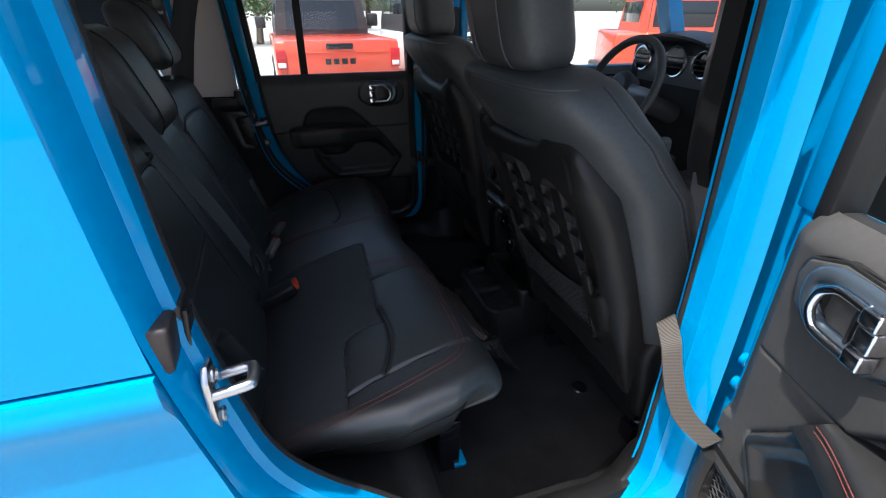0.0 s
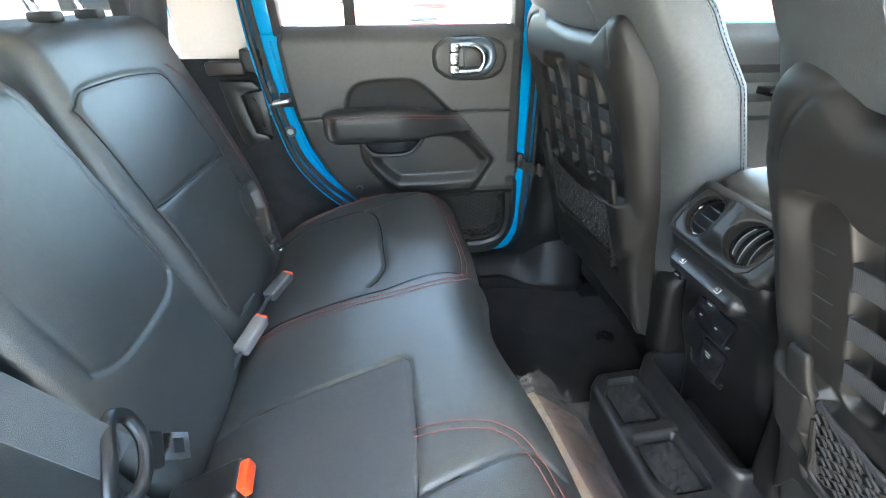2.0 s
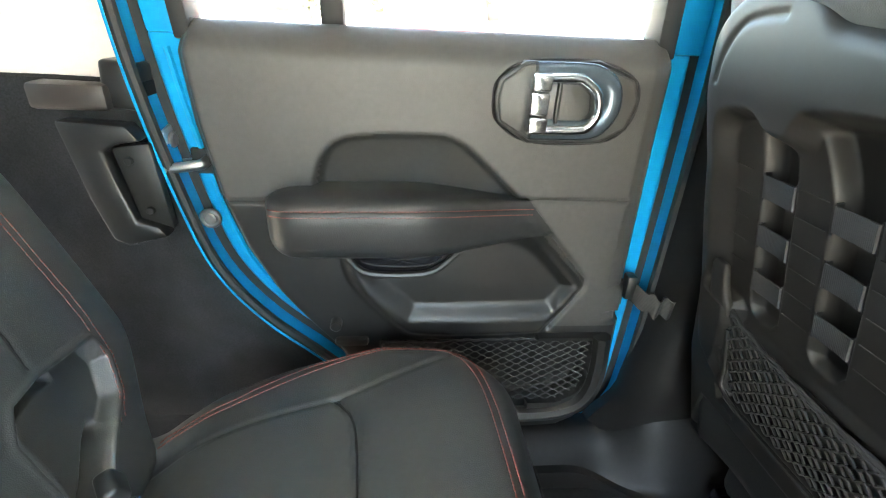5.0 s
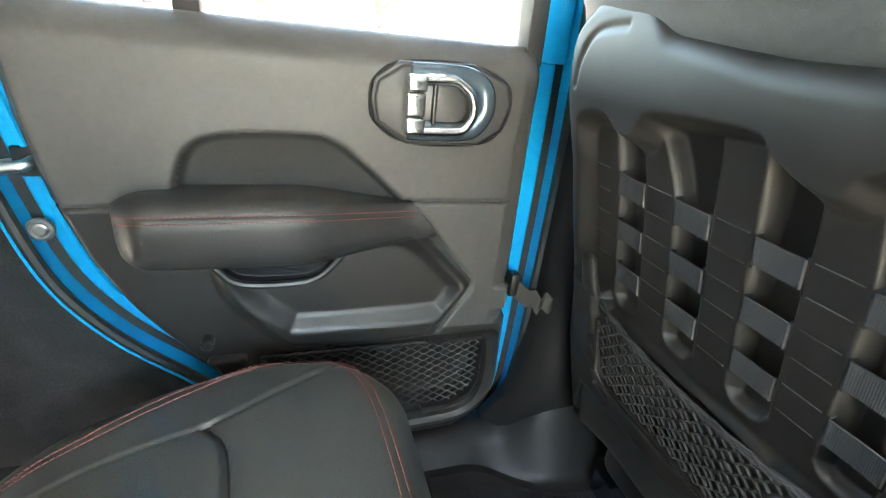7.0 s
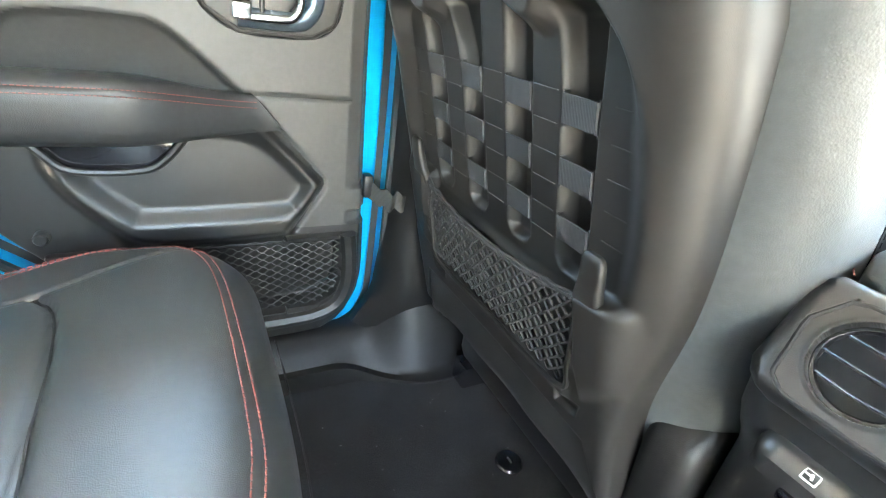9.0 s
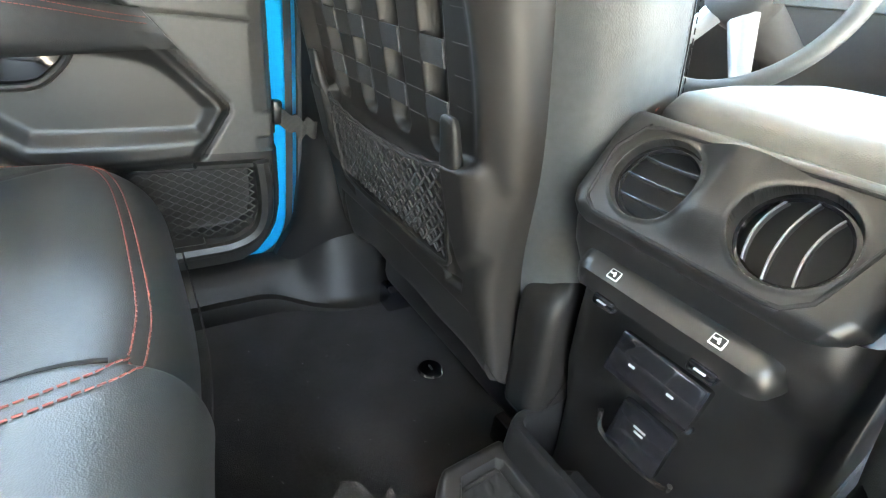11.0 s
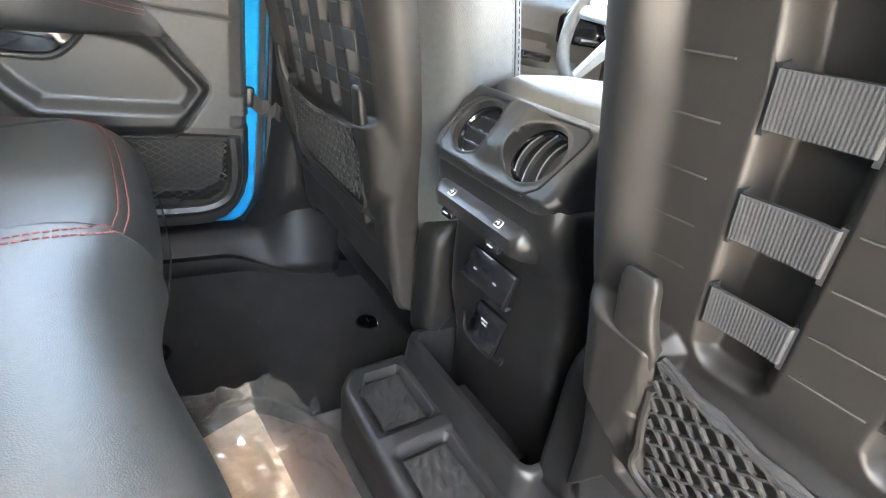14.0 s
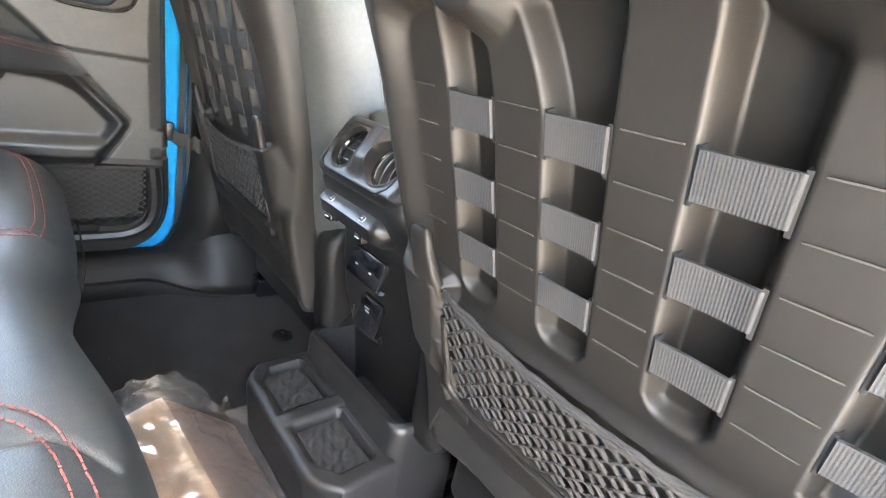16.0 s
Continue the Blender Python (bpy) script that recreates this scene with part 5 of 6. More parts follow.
        H += -0.008 * sstep(0.0, 0.008, inside(Y, Z, [(s * 0.128, 0.925), (s * 0.172, 0.935), (s * 0.166, 0.912), (s * 0.13, 0.905)]))
    Pt = np.stack([panel_x(Z) - 0.010 - H * 0.95, SEAT_Y + Y, Z], -1)
    Bk = np.stack([panel_x(Z) + 0.044, SEAT_Y + Y, Z], -1)
    panel = part("back_panel", slab(Pt, Bk), PANEL, seat, "hard black plastic seat back panel with strap channels", sharp=55)
    rib_x = lambda z: panel_x(z) - 0.010 + 0.017 * 0.95
    # straps
    rnd = random.Random(3)
    for c in CHANNELS:
        for z in ROWS_Z:
            zz = z - 0.0122
            w = 0.0235
            sag = rnd.uniform(0.0004, 0.0022)
            pts = [(rib_x(zz) + 0.008, SEAT_Y + c - w, zz)]
            pts += [(rib_x(zz) - 0.0005 + sag * (1 - (q / 0.019) ** 2) + 0.00009 * math.sin(2 * math.pi * q / 0.0017), SEAT_Y + c + q, zz) for q in np.linspace(-0.019, 0.019, 127)]
            pts += [(rib_x(zz) + 0.008, SEAT_Y + c + w, zz)]
            part("strap", strip(pts, (-0.30, 0, 0.95), 0.0240, 0.0016, (0.95, 0, 0.3)), STRAP, panel, "woven grey elastic strap")
            for s in (-1, 1):
                part("strap_slot", rbox((rib_x(zz) + 0.0035, SEAT_Y + c + s * 0.0200, zz), (0.006, 0.0024, 0.0285), 0, 1, (0, -17, 0)), SEAM, panel)
    for r in (-0.171, -0.0825, 0.0, 0.0825, 0.171):
        for k in range(6):
            z = 1.2185 - 0.0257 * k
            wd = 0.031 if abs(r) < 0.15 else 0.023
            if k == 5 and abs(r) > 0.15:
                continue
            part("slit", rbox((rib_x(z) - 0.0004, SEAT_Y + r, z), (0.0016, wd, 0.0008), 0), GREY_I, panel)
    # pocket net with its gathered hem
    y0, y1, zb, zt = -0.150, 0.150, 0.942, 1.056
    top_z = lambda y: zt - 0.012 + 0.012 * (abs(y) / 0.150) ** 2
    net_x = lambda y, z: panel_x(z) - 0.010 - 0.012 * (z - zb) / (zt - zb) * (1 - (y / 0.152) ** 2)
    cords = []
    for r in range(14):
        t = (r + 0.5) / 14
        wide = 0.152 - 0.012 * (1 - t) ** 2
        pts = []
        for y in np.arange(-wide, wide, 0.0165 / 8):
            z = zb + (top_z(y) - zb) * t + 0.0036 * math.sin(2 * math.pi * (y / 0.0165 + 0.5 * r))
            pts.append((net_x(y, z) + 0.0005 * (-1) ** r, SEAT_Y + y, z))
        cords.append(tube(pts, 0.0017, 6, up=(1, 0, 0)))
    part("pocket_net", join(*cords), NETMAT, seat, "black elastic net pocket")
    ys = np.linspace(y0, y1, 150)
    for o, ph in ((-0.0028, 0.0), (0.0028, 1.7), (0.0, 3.1)):
        hem = [(net_x(y, top_z(y)) - 0.0006 * math.sin(150 * y + ph), SEAT_Y + y, top_z(y) + o * 0.7 + 0.0007 * math.sin(170 * y + ph)) for y in ys]
        part("net_hem", tube(hem, [0.0019 + 0.0003 * math.sin(330 * y + ph) for y in ys], 7), NETMAT, seat, "gathered elastic hem of the net")
    rim = smooth_line([(panel_x(1.03) - 0.010, SEAT_Y - 0.153, 1.030), (panel_x(0.98) - 0.013, SEAT_Y - 0.151, 0.980), (panel_x(0.938) - 0.014, SEAT_Y - 0.138, 0.937), (panel_x(0.934) - 0.014, SEAT_Y, 0.934), (panel_x(0.938) - 0.014, SEAT_Y + 0.138, 0.937), (panel_x(0.98) - 0.013, SEAT_Y + 0.151, 0.980), (panel_x(1.03) - 0.010, SEAT_Y + 0.153, 1.030)], 6)
    part("pocket_rim", tube(rim, 0.0034, 8, up=(1, 0, 0)), PANEL, seat)
    # bag hooks: fingers that rise from the pillars, with a shelf on their outer side
    for s in (-1, 1):
        loops = []
        for z, out, w, d, mid in ((1.030, 0.006, 0.026, 0.012, 0.168), (1.050, 0.009, 0.030, 0.014, 0.168), (1.062, 0.011, 0.031, 0.014, 0.168), (1.070, 0.012, 0.028, 0.013, 0.169), (1.080, 0.012, 0.0255, 0.012, 0.170), (1.092, 0.012, 0.0245, 0.011, 0.171), (1.103, 0.0115, 0.0235, 0.010, 0.171), (1.108, 0.011, 0.0205, 0.008, 0.171), (1.110, 0.0105, 0.014, 0.005, 0.171)):
            x = panel_x(z) - out
            loops.append([(x + d * 0.5 * np.sign(math.cos(a)) * abs(math.cos(a)) ** 0.5, SEAT_Y + s * mid + w * 0.5 * np.sign(math.sin(a)) * abs(math.sin(a)) ** 0.5, z) for a in np.linspace(0, 2 * math.pi, 20, endpoint=False)])
        part("bag_hook", loft(loops), PANEL, seat, "moulded plastic bag hook", sharp=60)
    # soft skirt under the panel
    Zs, Us = np.linspace(0.905, 0.803, 26), np.linspace(-1, 1, 60)
    rows2 = []
    for z in Zs:
        k = (0.905 - z) / 0.102
        roll = 0.016 * (1 - math.sqrt(max(0.0, 1 - max(0.0, (k - 0.72) / 0.28) ** 2)))
        rows2.append([(panel_x(z) - 0.004 + roll + 0.0015 * math.sin(9 * u + 2), SEAT_Y + u * 0.204, z - 0.012 * k * abs(u) ** 3) for u in Us])
    Sk = np.array(rows2)
    part("back_skirt", slab(Sk, Sk + np.array([0.025, 0, 0.004])), SKIRT, seat, "soft black skirt below the hard panel", sharp=0)
    FLIP.pop()
    # hinge covers, base and rails
    for s in (-1, 1):
        prof = [(0.052, 0.790), (0.045, 0.86), (0.038, 0.930), (0.050, 0.958), (0.085, 0.985), (0.130, 0.998), (0.200, 0.990), (0.226, 0.960), (0.222, 0.770), (0.075, 0.765)]
        lo, hi = (SEAT_Y + 0.206, SEAT_Y + 0.262) if s > 0 else (SEAT_Y - 0.262, SEAT_Y - 0.206)
        part("hinge_cover", prism(curve2(prof, 3, True), "y", lo, hi, 0.018, 5), SILLM, seat, "rounded black plastic hinge cover", sharp=50)
    part("seat_cushion", rbox((0.33, SEAT_Y, 0.885), (0.52, 0.50, 0.15), 0.05, 4, (0, -6, 0)), LEATHER, seat, sharp=0)
    part("seat_base", rbox((0.33, SEAT_Y, 0.745), (0.46, 0.42, 0.12), 0.02, 2), PLASTIC, seat)
    for s in (-1, 1):
        rail = part("seat_rail", rbox((0.33, SEAT_Y + s * 0.19, 0.650), (0.46, 0.045, 0.05), 0.005), GLOSSBLACK, seat, "black steel seat rail")
        part("rail_bolt", disc((0.13, SEAT_Y + s * 0.19, 0.672), 0.012, 0.010, "z", 6, 0.002), GLOSSBLACK, rail)
    FLIP.append(back)
    # headrest and stitched yoke
    loops = []
    for k in range(13):
        t = -1 + 2 * k / 12
        s = max(1 - abs(t) ** 4, 0.05) ** 0.5
        loops.append([(-0.138 + 0.060 * s * np.sign(math.cos(a)) * abs(math.cos(a)) ** 0.6 - 0.014 * t, SEAT_Y + 0.128 * (0.9 + 0.1 * s) * s ** 0.3 * np.sign(math.sin(a)) * abs(math.sin(a)) ** 0.5, 1.545 + 0.088 * t) for a in np.linspace(0, 2 * math.pi, 40, endpoint=False)])
    hr = part("headrest", loft(loops), LEATHER_B, seat, "black leather headrest", sharp=0)
    for y in (-0.055, 0.06):
        part("headrest_seam", tube([(-0.138 - 0.060 * max(1 - abs(t) ** 4, 0.05) ** 0.5 - 0.014 * t - 0.0004, SEAT_Y + y, 1.545 + 0.088 * t) for t in np.linspace(-0.9, 0.9, 12)], 0.0012, 5), GREY_T, hr)
    FLIP.pop()
    return seat


CHANNELS = (-0.1235, -0.0415, 0.0415, 0.1235)
ROWS_Z = (1.2190, 1.1675, 1.1155)

# ---- console between the front seats ----
def build_console():
    con = thing("centre_console", (0.05, 0, 0.63), "black plastic centre console end with air vents and a storage bin", "car console")
    FLIP.append(Matrix.Translation((0, 0.007, 0)))
    # tower
    loops = []
    for z, xr, w in ((0.63, 0.118, 0.118), (0.72, 0.112, 0.118), (0.80, 0.097, 0.116), (0.88, 0.066, 0.112), (0.94, 0.052, 0.108), (0.985, 0.046, 0.106), (1.00, 0.040, 0.107), (1.02, 0.020, 0.104), (1.045, 0.004, 0.104), (1.065, -0.003, 0.103), (1.079, 0.0, 0.102), (1.080, 0.066, 0.100), (1.146, 0.110, 0.100), (1.150, 0.120, 0.095)):
        lp = []
        r = 0.028
        for a0, cx, cy in ((0, 0.55 - r, w - r), (90, xr + r, w - r), (180, xr + r, -w + r), (270, 0.55 - r, -w + r)):
            for k in range(7):
                a = radians(a0 + 15 * k)
                lp.append((cx + r * math.cos(a), cy + r * math.sin(a), z))
        loops.append(lp)
    part("tower", loft(loops), PLASTIC, con, sharp=60)
    U = Vector((0.56, 0, 0.83)).normalized()       # up the vent face
    N = Vector((-0.83, 0, 0.56)).normalized()      # out of the vent face
    O = Vector((0.013, 0, 1.114)) - Vector((-0.83, 0, 0.56)) * 0.005

    def face(s, y, out=0.0):
        return tuple(O + U * s + Vector((0, y, 0)) + N * out)
    octo = [(-0.038, -0.056), (-0.026, -0.069), (0.024, -0.080), (0.034, -0.079), (0.039, -0.071), (0.036, 0.077), (0.012, 0.091), (-0.030, 0.086), (-0.038, 0.074)]
    rim = [Vector(face(s, y, 0.0036)) for (s, y), (s2, y2) in zip(octo, octo[1:] + octo[:1]) for s, y in ((s + (s2 - s) * q, y + (y2 - y) * q) for q in (0.12, 0.5, 0.88))]
    # vent plate with two round openings and the raised centre
    nn, mm = 110, 260
    S, Yg = np.meshgrid(np.linspace(-0.038, 0.037, nn), np.linspace(-0.098, 0.098, mm), indexing="ij")
    low = np.interp(S[:, 0], [-0.038, -0.026, 0.024, 0.034, 0.039], [-0.055, -0.068, -0.079, -0.078, -0.070])
    high = np.interp(S[:, 0], [-0.038, -0.030, 0.012, 0.036], [0.073, 0.085, 0.090, 0.076])
    Yg = low[:, None] + np.linspace(0, 1, mm)[None, :] * (high - low)[:, None]
    out = np.full_like(S, 0.008)
    out = out - 0.004 + 0.011 * sstep(0.034, 0.006, np.abs(Yg - 0.002)) * sstep(-0.036, -0.006, S)
    for c in (-0.0405, 0.0490):
        out -= 0.040 * sstep(0.0305, 0.0285, np.hypot(S - 0.001, Yg - c))
        out += 0.0012 * np.exp(-((np.hypot(S - 0.001, Yg - c) - 0.0312) / 0.0020) ** 2)
    Pt = np.array([[face(S[i, j], Yg[i, j], out[i, j]) for j in range(mm)] for i in range(nn)])
    Bk = np.array([[face(S[i, j], Yg[i, j], -0.034) for j in range(mm)] for i in range(nn)])
    Sg = np.linspace(-0.046, 0.050, 120)
    half = np.interp(Sg, [-0.046, -0.042, -0.036, -0.026, 0.030, 0.043, 0.050], [0.074, 0.087, 0.095, 0.100, 0.100, 0.096, 0.088])
    Yv = 0.005 + np.linspace(-1, 1, 220)[None, :] * half[:, None]
    Sv = np.repeat(Sg[:, None], 220, 1)
    rimd = np.minimum(np.minimum(Sv + 0.046, 0.050 - Sv), half[:, None] - np.abs(Yv - 0.005))
    ov = 0.004 - 0.016 * (1 - np.sqrt(np.clip(1 - np.clip(1 - rimd / 0.014, 0, 1) ** 2, 0, 1)))
    ov -= 0.045 * sstep(-0.001, 0.003, inside(Sv, Yv, octo))
    Ps = np.array([[face(Sv[i, j], Yv[i, j], ov[i, j]) for j in range(220)] for i in range(120)])
    Bs = np.array([[face(Sv[i, j], Yv[i, j], -0.050) for j in range(220)] for i in range(120)])
    part("vent_surround", slab(Ps, Bs), PLASTIC, con, "black plastic housing round the vents", sharp=60)
    vent = part("vent_plate", slab(Pt, Bk), TRIM_LOW, con, "satin black vent bezel", sharp=50)
    part("vent_rim", tube(rim, 0.0017, 8, True, up=tuple(N)), SEAM, con, "dark gap round the vent plate")
    for c, tilt in ((0.0490, 0), (-0.0405, 1)):
        part("vent_well", tube([face(0.001 + 0.0290 * math.cos(a), c + 0.0290 * math.sin(a), -0.006) for a in np.linspace(0, 2 * math.pi, 32, endpoint=False)], 0.003, 6, True, up=tuple(N)), GLOSSBLACK, vent)
        # Black disc across the well, put in for the shade of the duct.
        part("vent_shade", loft([[face(0.001 + r * math.cos(a), c + r * math.sin(a), h) for a in np.linspace(0, 2 * math.pi, 32, endpoint=False)] for r, h in ((0.0292, -0.018), (0.0292, -0.013))]), SEAM, vent)
        for k in (-0.014, 0.001, 0.016):
            hw = math.sqrt(0.0275 ** 2 - k * k)
            if tilt == 0:
                pts = [face(0.001 + k - 0.002 * (1 - (t / hw) ** 2), c + t, -0.002 - 0.004 * (t / hw) ** 2) for t in np.linspace(-hw, hw, 11)]
                wd = U * 0.1 + N
            else:
                pts = [face(0.001 + t, c + k + 0.004 * (1 - (t / hw) ** 2), -0.002 - 0.004 * (t / hw) ** 2) for t in np.linspace(-hw, hw, 11)]
                wd = Vector((0, 0.15, 0)) + N
            blade = part("vent_blade", strip([Vector(p) - N * 0.003 for p in pts], wd, 0.0055, 0.0010, U if tilt == 0 else (0, 1, 0)), DASH, vent)
            part("blade_edge", tube(pts, 0.0008, 6), SILVER if tilt else GREYMETAL, blade, "bright edge of the vent blade")
    # switch bar with two window switches
    bar = [(0.060, 1.052), (0.030, 1.056), (-0.004, 1.050), (-0.012, 1.040), (-0.008, 1.024), (0.010, 1.016), (0.050, 1.010)]
    loops = []
    for y in np.linspace(-0.078, 0.078, 25):
        k = math.sqrt(max(0.0, 1 - max(0.0, (abs(y) - 0.064) / 0.014) ** 2))
        loops.append([(0.03 + (x - 0.03) * (0.4 + 0.6 * k), y, 1.036 + (z - 1.036) * (0.5 + 0.5 * k)) for x, z in bar])
    sb = part("switch_bar", loft(loops), PLASTIC, con, "black bar with window switches", sharp=50)
    for y in (0.0395, -0.0395):
        part("switch_icon", rbox((-0.0075, y, 1.0458), (0.0085, 0.0095, 0.0012), 0.0006, 1, (0, -42, 0)), WHITE_I, sb)
        part("icon_window", rbox((-0.0079, y, 1.0463), (0.0064, 0.0074, 0.0012), 0.0004, 1, (0, -42, 0)), SEAM, sb)
        part("icon_arrow", rbox((-0.0083, y - 0.0006, 1.0467), (0.0042, 0.0016, 0.0012), 0.0003, 1, (0, -42, 25)), WHITE_I, sb)
        part("icon_sill", rbox((-0.0079, y + 0.0010, 1.0467), (0.0014, 0.0050, 0.0012), 0.0003, 1, (0, -42, 0)), WHITE_I, sb)
        part("switch_well", rbox((-0.004, y, 1.0215), (0.014, 0.020, 0.010), 0.003), GLOSSBLACK, sb)
        part("switch_lip", rbox((-0.0115, y, 1.0225), (0.003, 0.008, 0.0008), 0.0003), WHITE_I, sb)
    # charging cover
    usb = part("charging_cover", rbox((0.040, 0.002, 0.958), (0.012, 0.080, 0.040), 0.003, 2, (0, 18, 0)), GLOSSBLACK, con, "gloss black cover of the charging ports")
    part("cover_edge", rbox((0.041, 0.002, 0.937), (0.010, 0.082, 0.006), 0.002, 2, (0, 18, 0)), GREYMETAL, usb)
    for y in (0.020, -0.016):
        part("port_icon", rbox((0.0325, y, 0.958), (0.0010, 0.006, 0.0022), 0.0003, 1, (0, 18, 0)), WHITE_I, usb)
    # power outlet lid
    lid = part("outlet_lid", rbox((0.054, -0.002, 0.884), (0.012, 0.054, 0.052), 0.006, 2, (0, 10, 0)), GLOSSBLACK, con)
    part("lid_lip", tube(smooth_line([(0.0500, 0.038, 0.880), (0.0530, 0.032, 0.856), (0.0540, 0.0, 0.850), (0.0530, -0.036, 0.856), (0.0500, -0.042, 0.868)], 5), 0.0026, 6), PANEL, lid)
    for k, (w, z) in enumerate(((0.012, 0.896), (0.009, 0.890))):
        part("print_bar", rbox((0.0470 + 0.0012 * k, -0.002, z), (0.001, w, 0.0022), 0.0003), WHITE_I, lid)
    part("print_ring", tube([(0.0492, -0.002 + 0.006 * math.cos(a), 0.876 + 0.006 * math.sin(a)) for a in np.linspace(0, 2 * math.pi, 16, endpoint=False)], 0.0008, 5, True, up=(1, 0, 0)), WHITE_I, lid)
    FLIP.pop()
    # bin and tray block
    W = 0.140

    def rr(x0, x1, y0, y1, r, n=6):
        out = []
        for a0, cx, cy in ((0, x1 - r, y1 - r), (90, x0 + r, y1 - r), (180, x0 + r, y0 + r), (270, x1 - r, y0 + r)):
            out += [(cx + r * math.cos(radians(a0 + 90 * k / n)), cy + r * math.sin(radians(a0 + 90 * k / n))) for k in range(n + 1)]
        return out
    bin_out = rr(0.024, 0.15, -W + 0.002, W - 0.006, 0.022)
    bin_in = rr(0.036, 0.142, -W + 0.018, W - 0.022, 0.014)
    L3 = lambda pts, z: [(x, y, z) for x, y in pts]
    grow = lambda pts, k: [(0.085 + (x - 0.085) * k, y * k) for x, y in pts]
    body = loft([L3(grow(bin_out, 1.05), 0.625), L3(grow(bin_out, 1.02), 0.70), L3(bin_out, 0.782), L3(grow(bin_out, 0.985), 0.791), L3(grow(bin_out, 0.96), 0.794), L3(grow(bin_in, 1.03), 0.794), L3(bin_in, 0.788), L3(grow(bin_in, 0.96), 0.66)])
    part("storage_bin", body, BINM, con, "open black storage bin", sharp=50)
    nx, ny = 60, 130
    X, Y = np.meshgrid(np.linspace(0, 1, nx), np.linspace(-W - 0.005, W - 0.002, ny), indexing="ij")
    front = -0.080 + 0.030 * np.clip((np.abs(Y[0] + 0.002) - 0.095) / 0.045, 0, 1) ** 2
    Xw = front[None, :] + X * (0.030 - front)[None, :]
    edge = np.minimum(Xw - front[None, :], W + 0.003 - np.abs(Y + 0.0035))
    H = -0.012 * (1 - np.sqrt(np.clip(1 - np.clip(1 - edge / 0.012, 0, 1) ** 2, 0, 1)))
    for y0, y1 in ((0.012, 0.118), (-0.122, -0.016)):
        cell = rr(-0.062, 0.016, y0, y1, 0.012)
        if y0 > 0:
            cell = [(-0.062, 0.02), (-0.062, 0.085), (-0.04, 0.118), (0.010, 0.118), (0.016, 0.11), (0.016, 0.02), (0.010, 0.014), (-0.055, 0.014)]
        else:
            cell = [(-0.062, -0.02), (-0.062, -0.085), (-0.04, -0.120), (0.010, -0.120), (0.016, -0.112), (0.016, -0.02), (0.010, -0.016), (-0.055, -0.016)]
        dc = inside(Xw, Y, cell)
        H -= 0.014 * sstep(0.0, 0.004, dc)
        H += 0.0022 * np.exp(-((dc - 0.006) / 0.0016) ** 2)
    H += 0.008 * sstep(0.014, 0.008, np.abs(Y + 0.002)) * sstep(-0.075, -0.05, Xw) * 0.5
    Pt = np.stack([Xw, Y, 0.742 + H + 0.006 * (Xw + 0.08) / 0.11], -1)
    low = Pt.copy()
    low[..., 2] = 0.628
    low[..., 1] *= 1.05
    low[..., 0] += 0.012
    tray = part("tray", slab(Pt, low), BINM, con, "black moulded two-pocket tray", sharp=50)
    # wavy rubber liners
    for y0, y1 in ((0.024, 0.106), (-0.112, -0.026)):
        X, Y = np.meshgrid(np.linspace(-0.052, 0.008, 50), np.linspace(y0, y1, 60), indexing="ij")
        w = np.zeros_like(X)
        for k in range(4):
            w += np.sin(260 * (X * math.cos(k * 1.1) + Y * math.sin(k * 1.1)) + 3 * np.sin(90 * (Y - X)) + k)
        Pt = np.stack([X, Y, 0.733 + 0.0007 * np.tanh(w) + 0.006 * (X + 0.08) / 0.11], -1)
        part("liner", slab(Pt, Pt - np.array([0, 0, 0.004])), RUBBER, tray, "black rubber liner with a wavy relief", sharp=0)
    FLIP.append(Matrix.Translation((0, 0.007, 0)))
    # armrest lid
    loops = []
    for x, zt, w in ((0.052, 1.146, 0.06), (0.060, 1.160, 0.088), (0.090, 1.169, 0.098), (0.15, 1.174, 0.10), (0.30, 1.177, 0.10), (0.36, 1.173, 0.098), (0.385, 1.160, 0.088)):
        loops.append([(x, w * np.sign(math.cos(a)) * abs(math.cos(a)) ** 0.4, (1.125 + zt) / 2 + (zt - 1.125) / 2 * np.sign(math.sin(a)) * abs(math.sin(a)) ** 0.4) for a in np.linspace(0, 2 * math.pi, 40, endpoint=False)])
    lidp = part("armrest_lid", loft(loops), LEATHER, con, "padded black leather armrest lid with red stitching", sharp=0)
    part("stitching", stitches([(x, 0.1004 - 0.010 * max(0.0, (0.085 - x) / 0.03) ** 2, 1.149 + 0.012 * float(sstep(0.05, 0.16, np.array(x)))) for x in np.linspace(0.058, 0.36, 50)], 0.0055, 0.0038, 0.0006, (0, 0, 0)), RED_T, lidp)
    part("console_deck", rbox((0.66, 0, 0.90), (0.52, 0.24, 0.26), 0.03, 3), DASH, con)
    part("gear_lever", tube([(0.62, 0.03, 1.02), (0.60, 0.03, 1.12)], 0.012, 10), GLOSSBLACK, con)
    part("gear_knob", rbox((0.598, 0.03, 1.145), (0.05, 0.04, 0.07), 0.018, 3), LEATHER_B, con)
    FLIP.pop()
    return con


